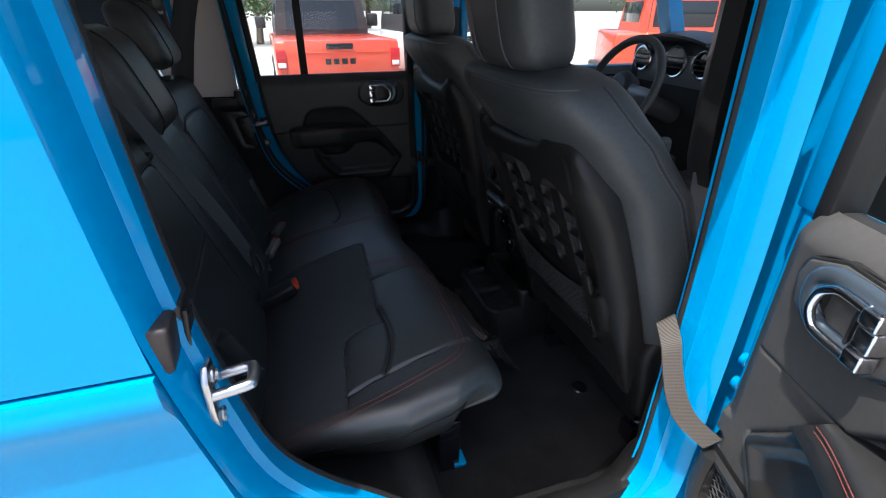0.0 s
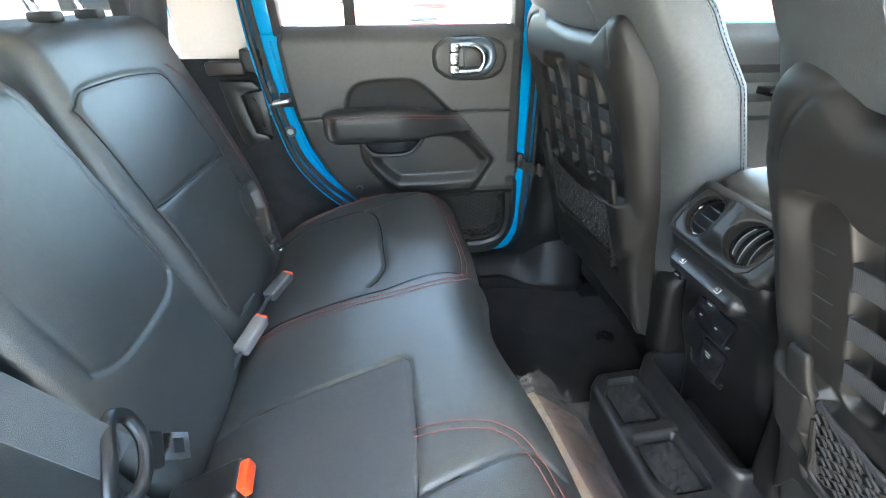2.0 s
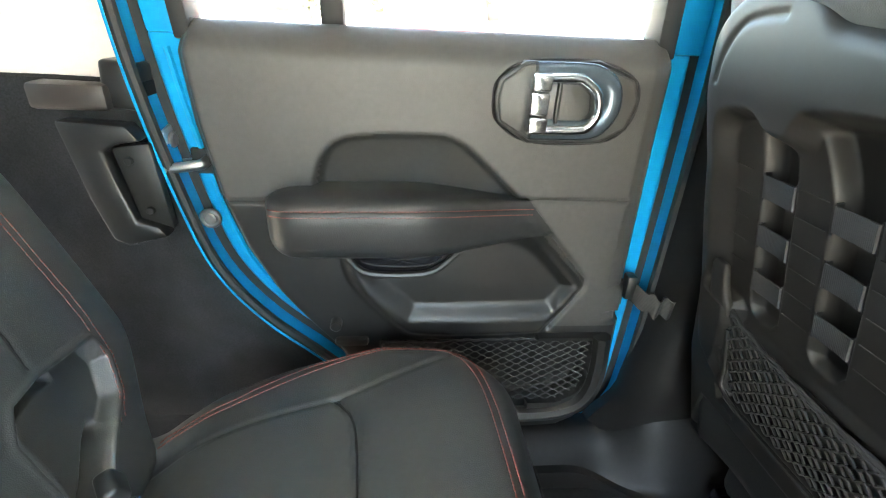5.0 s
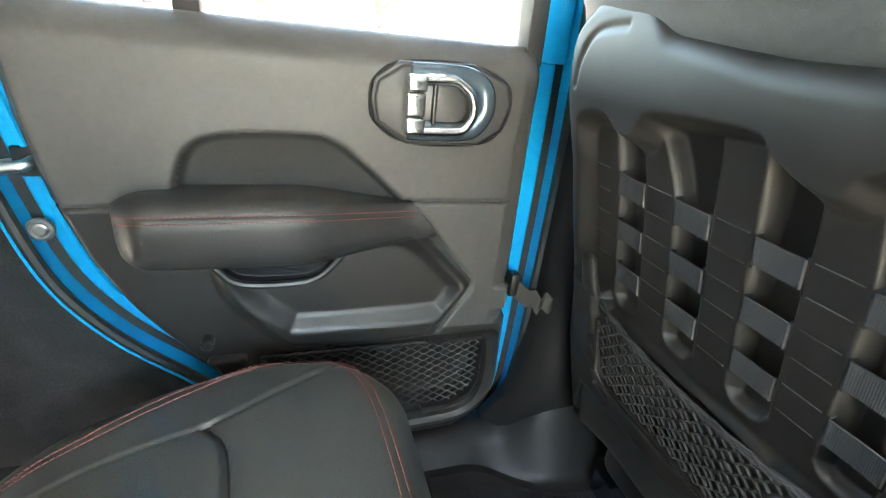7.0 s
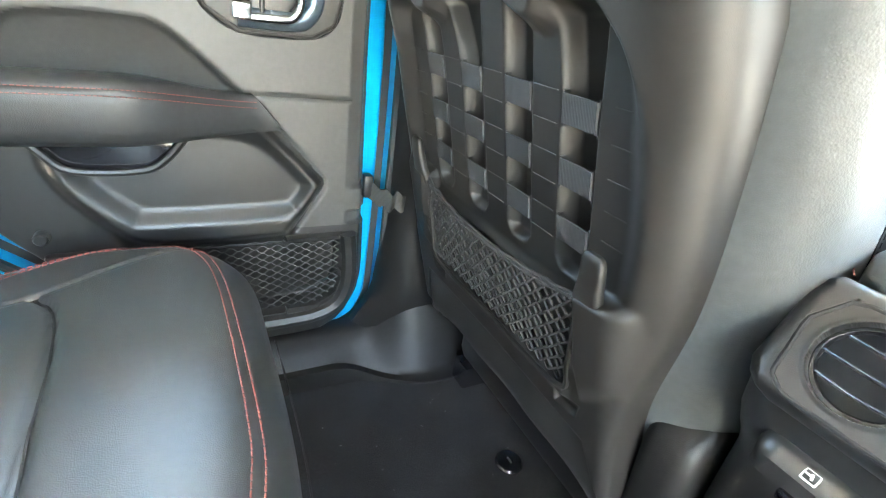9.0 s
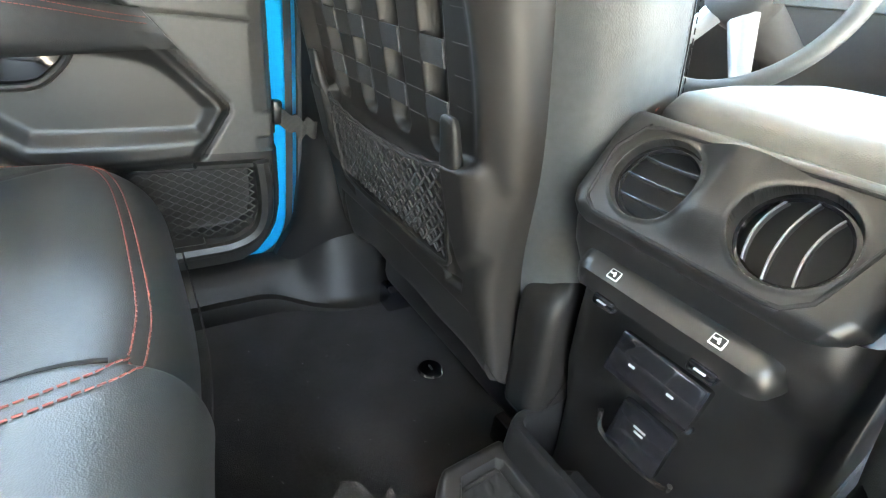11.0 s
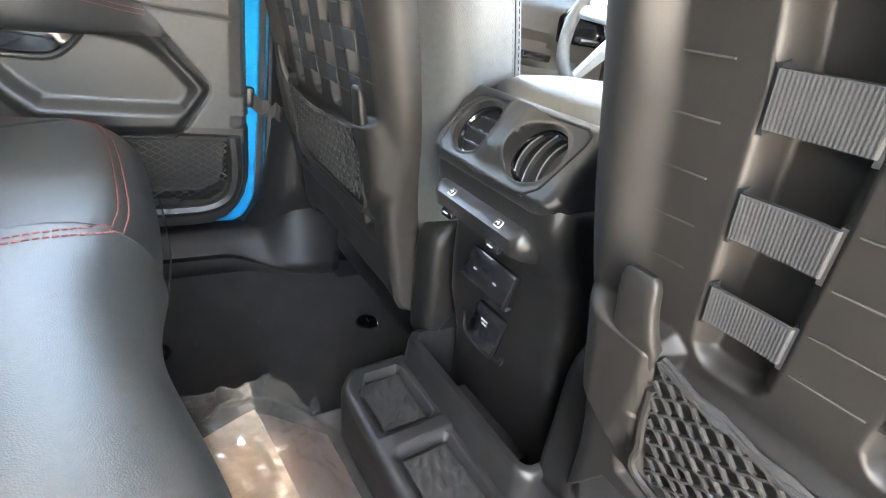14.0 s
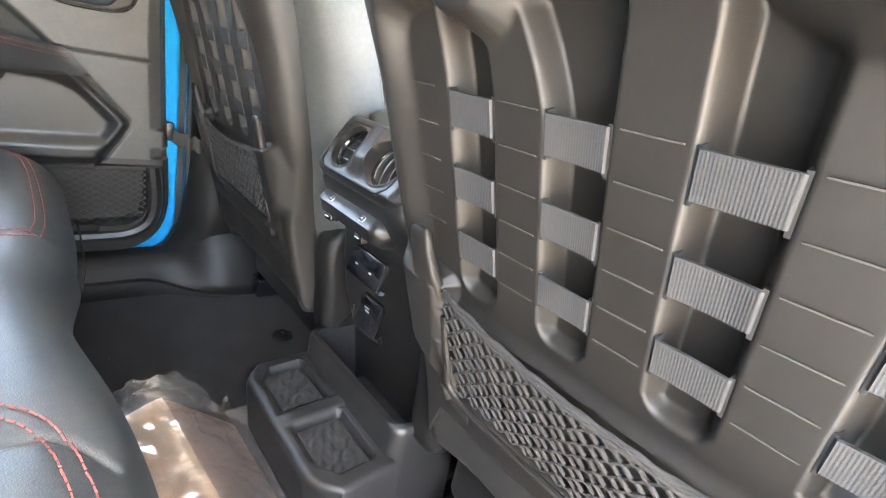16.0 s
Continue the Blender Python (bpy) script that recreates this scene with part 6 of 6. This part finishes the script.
# ---- bag of papers on the floor ----
def build_bag():
    bag = thing("plastic_bag", (-0.17, -0.08, 0.63), "clear crinkled plastic bag holding brown booklets on the floor", "plastic bag")

    def spot(u, v, o=0.0):
        """u runs from the bench side over the ridge to the foot, v along the bag."""
        rx, rz = -0.187 + 0.045 * (0.10 - v) / 0.4, 0.750 - 0.02 * abs(v - 0.08)
        ends = (Vector((-0.285, 0, 0.705)), Vector((rx, 0, rz)), Vector((-0.075 + 0.02 * (0.10 - v) / 0.4, 0, 0.652)))
        i = 0 if u < 0.5 else 1
        a, b = ends[i], ends[i + 1]
        n = Vector((a.z - b.z, 0, b.x - a.x)).normalized()
        soft = Vector((0.05, 0, 1)).normalized()
        k = max(0, 1 - abs(u - 0.5) / 0.08)
        n = n.lerp(soft, k * 0.6).normalized()
        p = a.lerp(b, u * 2 - i) + n * o - soft * 0.004 * k * k
        return (p.x, v, p.z)
    for u0, u1, hi, nm in ((0.06, 0.495, 0.108, "booklet"), (0.505, 0.93, 0.102, "booklet")):
        Pt = np.array([[spot(u, v, -0.004 + 0.002 * math.sin(7 * v)) for v in np.linspace(-0.15, hi, 40)] for u in np.linspace(u0, u1, 12)])
        Bk = np.array([[spot(u, v, -0.020 + 0.002 * math.sin(7 * v)) for v in np.linspace(-0.15, hi, 40)] for u in np.linspace(u0, u1, 12)])
        part(nm, slab(Pt, Bk), BROWN if u0 < 0.5 else ROSE, bag, "brown paper booklet" if u0 < 0.5 else "pinkish paper booklet")
    rnd = random.Random(11)
    n, m = 30, 62
    Pt = np.zeros((n, m, 3))
    for i in range(n):
        u = -0.02 + 1.06 * i / (n - 1)
        flare = abs(u - 0.52) / 0.5
        hi = 0.122 + 0.050 * flare + 0.030 * noise.noise(Vector((u * 3.5, 3, 1)))
        for j in range(m):
            w = j / (m - 1)
            v = -0.33 + (hi + 0.33) * w
            q = noise.noise(Vector((u * 8, v * 20, 3)))
            ridge = 1 - abs(noise.noise(Vector((u * 6 + v * 9, v * 16, 8))) * 2)
            loose = float(sstep(0.07, 0.14, np.array(v)))
            o = 0.004 + 0.005 * q + rnd.uniform(-0.0022, 0.0022) + 0.006 * max(0, ridge - 0.5) + loose * 0.026 * noise.noise(Vector((u * 4.5, v * 14, 1)))
            p = Vector(spot(u, v, o))
            p.z -= loose * (0.05 * flare + 0.012) * float(sstep(0.09, 0.22, np.array(v)))
            p.z = max(p.z, 0.632)
            Pt[i, j] = p + Vector((rnd.uniform(-0.0015, 0.0015), rnd.uniform(-0.0025, 0.0025), 0))
    part("film", sheet(Pt), FILM, bag, "clear crinkled film", smooth=True, sharp=9)
    lip = np.array([[Pt[i, -1] + np.array([0, 0, -0.004]) + np.array([0.004, (0.022 + 0.032 * abs(math.sin(i * 0.21 + 0.6)) ** 1.5) * k / 7, 0.002 * k / 7 + 0.010 * noise.noise(Vector((i * 0.33, k * 0.4, 2)))]) * (1 if k else 0) for k in range(8)] for i in range(n)])
    lip[..., 2] = np.maximum(lip[..., 2], 0.630)
    part("film_mouth", sheet(lip), FILM_W, bag, "crumpled open end of the bag", sharp=30)


# ---- dash, wheel ----
def build_dash():
    dash = thing("dashboard", (1.05, 0, 0.75), "black dashboard with silver trim, round vents and a screen", "dashboard")
    loops = []
    for y in np.linspace(-0.70, 0.70, 15):
        loops.append([(x, y, z) for x, z in ((1.02, 0.80), (0.99, 1.00), (0.975, 1.10), (0.955, 1.20), (0.945, 1.26), (0.945, 1.40), (0.965, 1.440), (1.02, 1.455), (1.25, 1.44), (1.32, 1.30), (1.30, 0.80))])
    part("dash_body", loft(loops), DASH, dash, sharp=30)
    part("trim_band", rbox((0.945, 0.05, 1.335), (0.02, 1.20, 0.115), 0.01, 2), SILVER, dash, "silver dash panel")
    part("centre_control_face", rbox((0.930, 0.04, 1.20), (0.06, 0.30, 0.13), 0.02, 2), DASH, dash)
    scr = part("screen_frame", rbox((0.925, 0.075, 1.368), (0.03, 0.235, 0.165), 0.012, 3), DASH, dash)
    glow = bpy.data.materials.new("lit_screen")
    glow.use_nodes = True
    gb = glow.node_tree.nodes["Principled BSDF"]
    gb.inputs["Base Color"].default_value = (0.01, 0.012, 0.018, 1)
    gb.inputs["Roughness"].default_value = 0.1
    part("screen", rbox((0.909, 0.075, 1.374), (0.004, 0.195, 0.115), 0.002), glow, scr)
    blue_g = bpy.data.materials.new("screen_blue_tile")
    blue_g.use_nodes = True
    bb = blue_g.node_tree.nodes["Principled BSDF"]
    bb.inputs["Base Color"].default_value = (0.05, 0.25, 0.8, 1)
    bb.inputs["Emission Color"].default_value = (0.05, 0.35, 1.0, 1)
    bb.inputs["Emission Strength"].default_value = 0.6
    part("screen_tile", rbox((0.906, 0.11, 1.378), (0.002, 0.030, 0.026), 0.002), blue_g, scr)
    for k in range(3):
        part("screen_text_bar", rbox((0.906, 0.055, 1.388 - 0.012 * k), (0.002, 0.045 - 0.008 * k, 0.005), 0.001), WHITE_I, scr)
    for k in range(6):
        part("screen_button", rbox((0.906, 0.155 - 0.032 * k, 1.328), (0.002, 0.014, 0.012), 0.002), WHITE_I, scr)
    for y, r in ((0.282, 0.046), (-0.33, 0.046), (0.62, 0.046), (0.425, 0.055)):
        v = part("round_vent", tube([(0.930, y + r * math.cos(a), 1.365 + r * math.sin(a)) for a in np.linspace(0, 2 * math.pi, 36, endpoint=False)], 0.007, 8, True, up=(1, 0, 0)), CHROME, dash, "chrome-ringed round vent")
        part("vent_core", disc((0.925, y, 1.365), r - 0.004, 0.02, "x", 28), GLOSSBLACK, v)
        for k in (-0.018, 0, 0.018):
            part("vent_slat", rbox((0.922, y, 1.365 + k), (0.006, 1.6 * math.sqrt(max(r * r - k * k, 0.0001)), 0.004), 0.001), DASH, v)
    part("gauge_hood", loft([[(x, y, z + 0.03 * (1 - ((y - 0.42) / 0.22) ** 2)) for x, z in ((0.94, 1.41), (0.86, 1.43), (0.86, 1.44), (1.0, 1.45))] for y in np.linspace(0.22, 0.62, 13)]), DASH, dash, sharp=30)
    for k in range(2):
        part("knob", disc((0.880, 0.15 - 0.13 * k, 1.222), 0.020, 0.025, "x", 20, 0.003), GLOSSBLACK, dash, "black rotary knob")
    for k in range(5):
        part("push_button", rbox((0.898, 0.13 - 0.04 * k, 1.172), (0.012, 0.028, 0.016), 0.003), GLOSSBLACK, dash)
    # wheel
    wheel = thing("steering_wheel", (0.68, 0.385, 1.26), "black leather steering wheel with silver spokes", "steering wheel")
    m = Matrix.Translation((0.655, 0.385, 1.285)) @ pose(0, 0, 0, 0, -66, 0)
    ring = [(0.186 * math.cos(a), 0.186 * math.sin(a), 0) for a in np.linspace(0, 2 * math.pi, 56, endpoint=False)]
    part("rim", moved(tube(ring, 0.0155, 12, True), m), LEATHER_B, wheel)
    part("hub", moved(loft([[(r * 1.0 * math.cos(a), r * math.sin(a), z) for a in np.linspace(0, 2 * math.pi, 28, endpoint=False)] for r, z in ((0.06, -0.04), (0.066, 0.0), (0.060, 0.012), (0.04, 0.018))]), m), DASH, wheel, sharp=50)
    for ang in (0, 180, 62, 118):
        a = radians(ang + 90)
        p0, p1 = (0.055 * math.cos(a), 0.055 * math.sin(a), 0.0), (0.18 * math.cos(a), 0.18 * math.sin(a), 0.0)
        part("spoke", moved(tube([p0, p1], [0.026, 0.016], 8, flat=0.35), m), SILVER, wheel, "silver spoke")
    part("column", tube([(0.68, 0.385, 1.27), (0.93, 0.385, 1.17)], 0.04, 12), DASH, wheel)
    # inside mirror side belt guides on the near pillar
    FLIP.append(MIRROR)
    guide = thing("belt_guide", (0.06, 0.66, 1.40), "grey-black padded shoulder belt guide on the pillar", "belt guide")
    part("cover", loft([[(0.07 + a * w, 0.635 + b, z) for a, b in ((-1, 0.0), (-0.7, -0.022), (0.7, -0.022), (1, 0.0), (0.9, 0.03), (-0.9, 0.03))] for z, w in ((1.30, 0.020), (1.34, 0.036), (1.42, 0.044), (1.55, 0.046), (1.64, 0.046))]), PLASTIC, guide, sharp=40)
    part("webbing", strip([(0.060, 0.640, 1.32), (0.075, 0.655, 1.1), (0.085, 0.665, 0.80)], (1, 0, 0), 0.045, 0.002, (0, 1, 0)), BELT, guide)
    FLIP.pop()
    # check straps of the rear doors
    far = thing("door_check_strap", (-0.05, 0.66, 0.985), "woven door check strap between pillar and door, coloured darker for shade", "strap", "door check straps")
    part("webbing", strip(smooth_line([(-0.064, 0.722, 0.986), (-0.056, 0.704, 0.983), (-0.046, 0.690, 0.975), (-0.038, 0.684, 0.978), (-0.030, 0.676, 0.968), (-0.020, 0.682, 0.974), (-0.008, 0.678, 0.966), (0.008, 0.69, 0.970)], 5), (0.1, 0, 1), 0.030, 0.005, (0.2, 1, 0)), CHECK_SHADED, far)
    part("root", rbox((-0.062, 0.712, 0.990), (0.016, 0.02, 0.040), 0.004), PLASTIC, far)
    near = thing("door_check_strap", (0.03, -0.70, 0.95), "tan woven door check strap stretched to the open door", "strap", "door check straps")
    part("webbing", strip(smooth_line([(-0.006, -0.700, 1.090), (-0.030, -0.745, 1.078), (-0.036, -0.765, 1.045), (-0.035, -0.786, 1.003), (-0.021, -0.806, 0.966), (0.015, -0.832, 0.930)], 6), (0.85, -0.1, 0.35), 0.034, 0.004, (0.3, 0.7, -0.4)), CHECK, near)


# ---- car park ----
def pickup(label, m, paint, bed=True):
    FLIP.append(m)
    car = thing("parked_pickup" if bed else "parked_car", (0, 0, 0), label, "car", "parked cars")
    # tail faces -y, x across
    part("body", join(rbox((0, 1.0, 0.92), (1.66, 2.0, 0.66), 0.05, 3), rbox((0, 3.3, 0.88), (1.62, 2.9, 0.58), 0.06, 3)), paint, car)
    gate = part("tailgate", rbox((0, -0.01, 1.02), (1.42, 0.05, 0.46), 0.015, 2), paint, car)
    part("gate_handle", rbox((0, -0.045, 1.175), (0.36, 0.03, 0.075), 0.012, 2), GLOSSBLACK, gate)
    for k in range(4):
        part("badge_bar", rbox((-0.165 + 0.11 * k, -0.04, 0.985), (0.075, 0.012, 0.075), 0.006), PLASTIC, gate)
    part("gate_press_line", rbox((0, -0.037, 1.10), (1.30, 0.01, 0.012), 0.004), paint, gate)
    for s in (-1, 1):
        lamp = part("tail_lamp", rbox((s * 0.765, -0.02, 1.02), (0.13, 0.06, 0.24), 0.012), TAIL, car, "red tail lamp")
        part("lamp_lens", rbox((s * 0.765, -0.048, 0.955), (0.10, 0.02, 0.06), 0.005), WHITEPAINT, lamp)
        for y in (0.75, 4.0):
            w = part("wheel", disc((s * 0.66, 0, 0) if False else (s * 0.70 - 0.13, y, 0.40), 0.40, 0.26, "x", 28, 0.04), TYRE, car)
            part("rim", disc((s * 0.70 - 0.14 if s < 0 else s * 0.70 + 0.125, y, 0.40), 0.22, 0.02, "x", 20, 0.005), STEEL, w)
    part("bumper", rbox((0, -0.08, 0.62), (1.70, 0.16, 0.20), 0.03, 2), DASH, car)
    cab_y = 1.70 if bed else 0.35
    part("cab", loft([[(a * w, y0 + b, z) for a, b in ((-1, 0), (1, 0), (1, 1.9), (-1, 1.9))] for w, y0, z in ((0.74, cab_y, 1.22), (0.74, cab_y, 1.35), (0.66, cab_y + 0.08, 1.80), (0.62, cab_y + 0.14, 1.84))]), DARKTOP, car, sharp=20)
    part("rear_window", loft([[(-0.58, cab_y - 0.012, 1.32), (0.58, cab_y - 0.012, 1.32), (0.58, cab_y + 0.0, 1.32), (-0.58, cab_y, 1.32)], [(-0.54, cab_y + 0.060, 1.74), (0.54, cab_y + 0.060, 1.74), (0.54, cab_y + 0.072, 1.74), (-0.54, cab_y + 0.072, 1.74)]]), DARKGLASS, car, sharp=20)
    for s in (-1, 1):
        part("side_window", rbox((s * 0.705, cab_y + 1.0, 1.52), (0.02, 1.5, 0.34), 0.01), DARKGLASS, car)
        part("mirror", rbox((s * 0.95, cab_y + 1.6, 1.40), (0.18, 0.10, 0.20), 0.03), DASH, car)
    FLIP.pop()
    return car


def wagon(label, m, paint):
    FLIP.append(m)
    car = thing("parked_wagon", (0, 0, 0), label, "car", "parked cars")
    part("body", rbox((0, 0, 0.90), (4.2, 1.7, 0.70), 0.06, 3), paint, car)
    part("cabin", loft([[(a * w, b * d, z) for a, b in ((-1, -1), (1, -1), (1, 1), (-1, 1))] for w, d, z in ((1.75, 0.80, 1.22), (1.68, 0.76, 1.78), (1.60, 0.70, 1.84))]), paint, car, sharp=20)
    for k in range(3):
        for s in (-1, 1):
            part("side_window", rbox((-1.12 + 1.08 * k, s * 0.785, 1.50), (0.88, 0.03, 0.36), 0.02), DARKGLASS, car)
    for x in (-1.3, 1.3):
        for s in (-1, 1):
            part("wheel", disc((x, s * 0.72 - 0.12, 0.39), 0.39, 0.24, "y", 26, 0.04), TYRE, car)
    for s in (-1, 1):
        part("end_window", rbox((s * 1.715, 0, 1.50), (0.03, 1.2, 0.36), 0.02), DARKGLASS, car)
        part("bumper", rbox((s * 2.12, 0, 0.62), (0.14, 1.7, 0.2), 0.03), DASH, car)
    FLIP.pop()
    return car


def tree(at, height, seed):
    rnd = random.Random(seed)
    t = thing("tree", at, "leafy green tree at the edge of the car park", "tree", "trees")
    p = Vector(at)
    top = p + Vector((rnd.uniform(-0.4, 0.4), 0, height * 0.62))
    part("trunk", join(tube(smooth_line([p, p + Vector((0.1, 0.05, height * 0.3)), top], 5), list(np.linspace(0.20, 0.07, 11)), 9),
                       *[tube([p + Vector((0, 0, height * (0.28 + 0.05 * k))), p + Vector((1.3 * math.cos(k * 2.1), 1.3 * math.sin(k * 2.1), height * (0.50 + 0.05 * k)))], [0.07, 0.02], 6) for k in range(6)]), BARK, t)
    vs, fs = [], []
    for k in range(46):
        c = p + Vector((rnd.gauss(0, 0.95), rnd.gauss(0, 0.95), height * rnd.uniform(0.30, 1.0)))
        r = rnd.uniform(0.35, 0.75) * (1.15 - 0.5 * (c.z - p.z) / height)
        for q in range(62):
            d = Vector((rnd.gauss(0, 1), rnd.gauss(0, 1), rnd.gauss(0, 0.8))).normalized() * r * rnd.uniform(0.5, 1.05)
            a, b = Vector((rnd.gauss(0, 1), rnd.gauss(0, 1), rnd.gauss(0, 1))).normalized(), Vector((rnd.gauss(0, 1), rnd.gauss(0, 1), rnd.gauss(0, 1))).normalized()
            s, i = rnd.uniform(0.07, 0.13), len(vs)
            o = c + d
            vs += [tuple(o - a * s), tuple(o + b * s * 0.5), tuple(o + a * s), tuple(o - b * s * 0.5)]
            fs.append((i, i + 1, i + 2, i + 3))
    part("crown", (vs, fs), LEAF, t, smooth=False)


def build_outside():
    X, Y = np.meshgrid(np.concatenate([[-900, -300, -100], np.linspace(-30, 30, 25), [100, 300, 900]]), np.concatenate([[-900, -300, -100], np.linspace(-30, 30, 25), [100, 300, 900]]), indexing="ij")
    Pt = np.stack([X, Y, 0.0 * X], -1)
    tagged(part("ground", sheet(Pt), ASPHALT), "sunlit pale asphalt car park", "ground", kind="structure")
    pickup("parked orange-red pickup with a dark cab seen from the tail", Matrix.Translation((0.17, 5.75, -0.06)) @ pose(0, 0, 0, 0, 0, 2), REDPAINT)
    pickup("parked white car with dark windows beside the pickup", Matrix.Translation((1.95, 5.9, 0)), WHITEPAINT, False)
    pickup("parked dark grey car behind the load space", Matrix.Translation((-3.0, 5.2, 0)) @ pose(0, 0, 0, 0, 0, -4), WHITEPAINT, False)
    wagon("parked orange-red wagon beyond the windscreen", Matrix.Translation((6.6, 5.4, 0)) @ pose(0, 0, 0, 0, 0, -25), REDPAINT)
    for k, (x, y, h) in enumerate(((-4.5, 24, 5.2), (-1.6, 26, 4.4), (1.6, 25, 5.6), (4.0, 27, 6.4), (7.0, 26, 5.8), (-8.0, 27, 5.5), (10.5, 29, 6.0), (-12, 28, 6.0), (15, 28, 6.5), (20, 24, 6.0))):
        tree((x, y, 0), h, 40 + k)


def build_lint():
    rnd = random.Random(5)
    bits = []
    for _ in range(36):
        x, y = rnd.uniform(-0.22, 0.12), rnd.uniform(0.16, 0.62)
        a, L = rnd.uniform(0, 6.28), rnd.uniform(0.0015, 0.005)
        z = 0.6195 + 0.0025 * math.sin(23 * x + 3) * math.sin(19 * y)
        bits.append(tube([(x, y, z), (x + L * math.cos(a), y + L * math.sin(a), z + 0.0006)], rnd.uniform(0.0003, 0.0007), 4))
    solo("lint", join(*bits), BUCKLE, "pale lint and crumbs scattered on the carpet", "lint", kind="stuff")


build_shell()
far_door = rear_door("closed rear door with charcoal trim, padded armrest and net pocket")
FLIP.append(Matrix.Translation((0.064, -0.690, 0)) @ pose(0, 0, 0, 0, 0, 73) @ Matrix.Translation((-0.055, 0.695, 0)) @ MIRROR)
near_door = rear_door("open rear door with charcoal trim and blue shell")
FLIP.pop()
build_bench()
build_belts()
front_seat("black leather driver seat with a hard back panel and net pocket", -2.6, (0.014, 0.005, 0.005), 1)
FLIP.append(MIRROR)
front_seat("black leather passenger seat with a hard back panel and net pocket", 3.4, (0.0, 0.0, -0.004), -1)
FLIP.pop()
build_console()
build_bag()
build_dash()
build_outside()
build_lint()
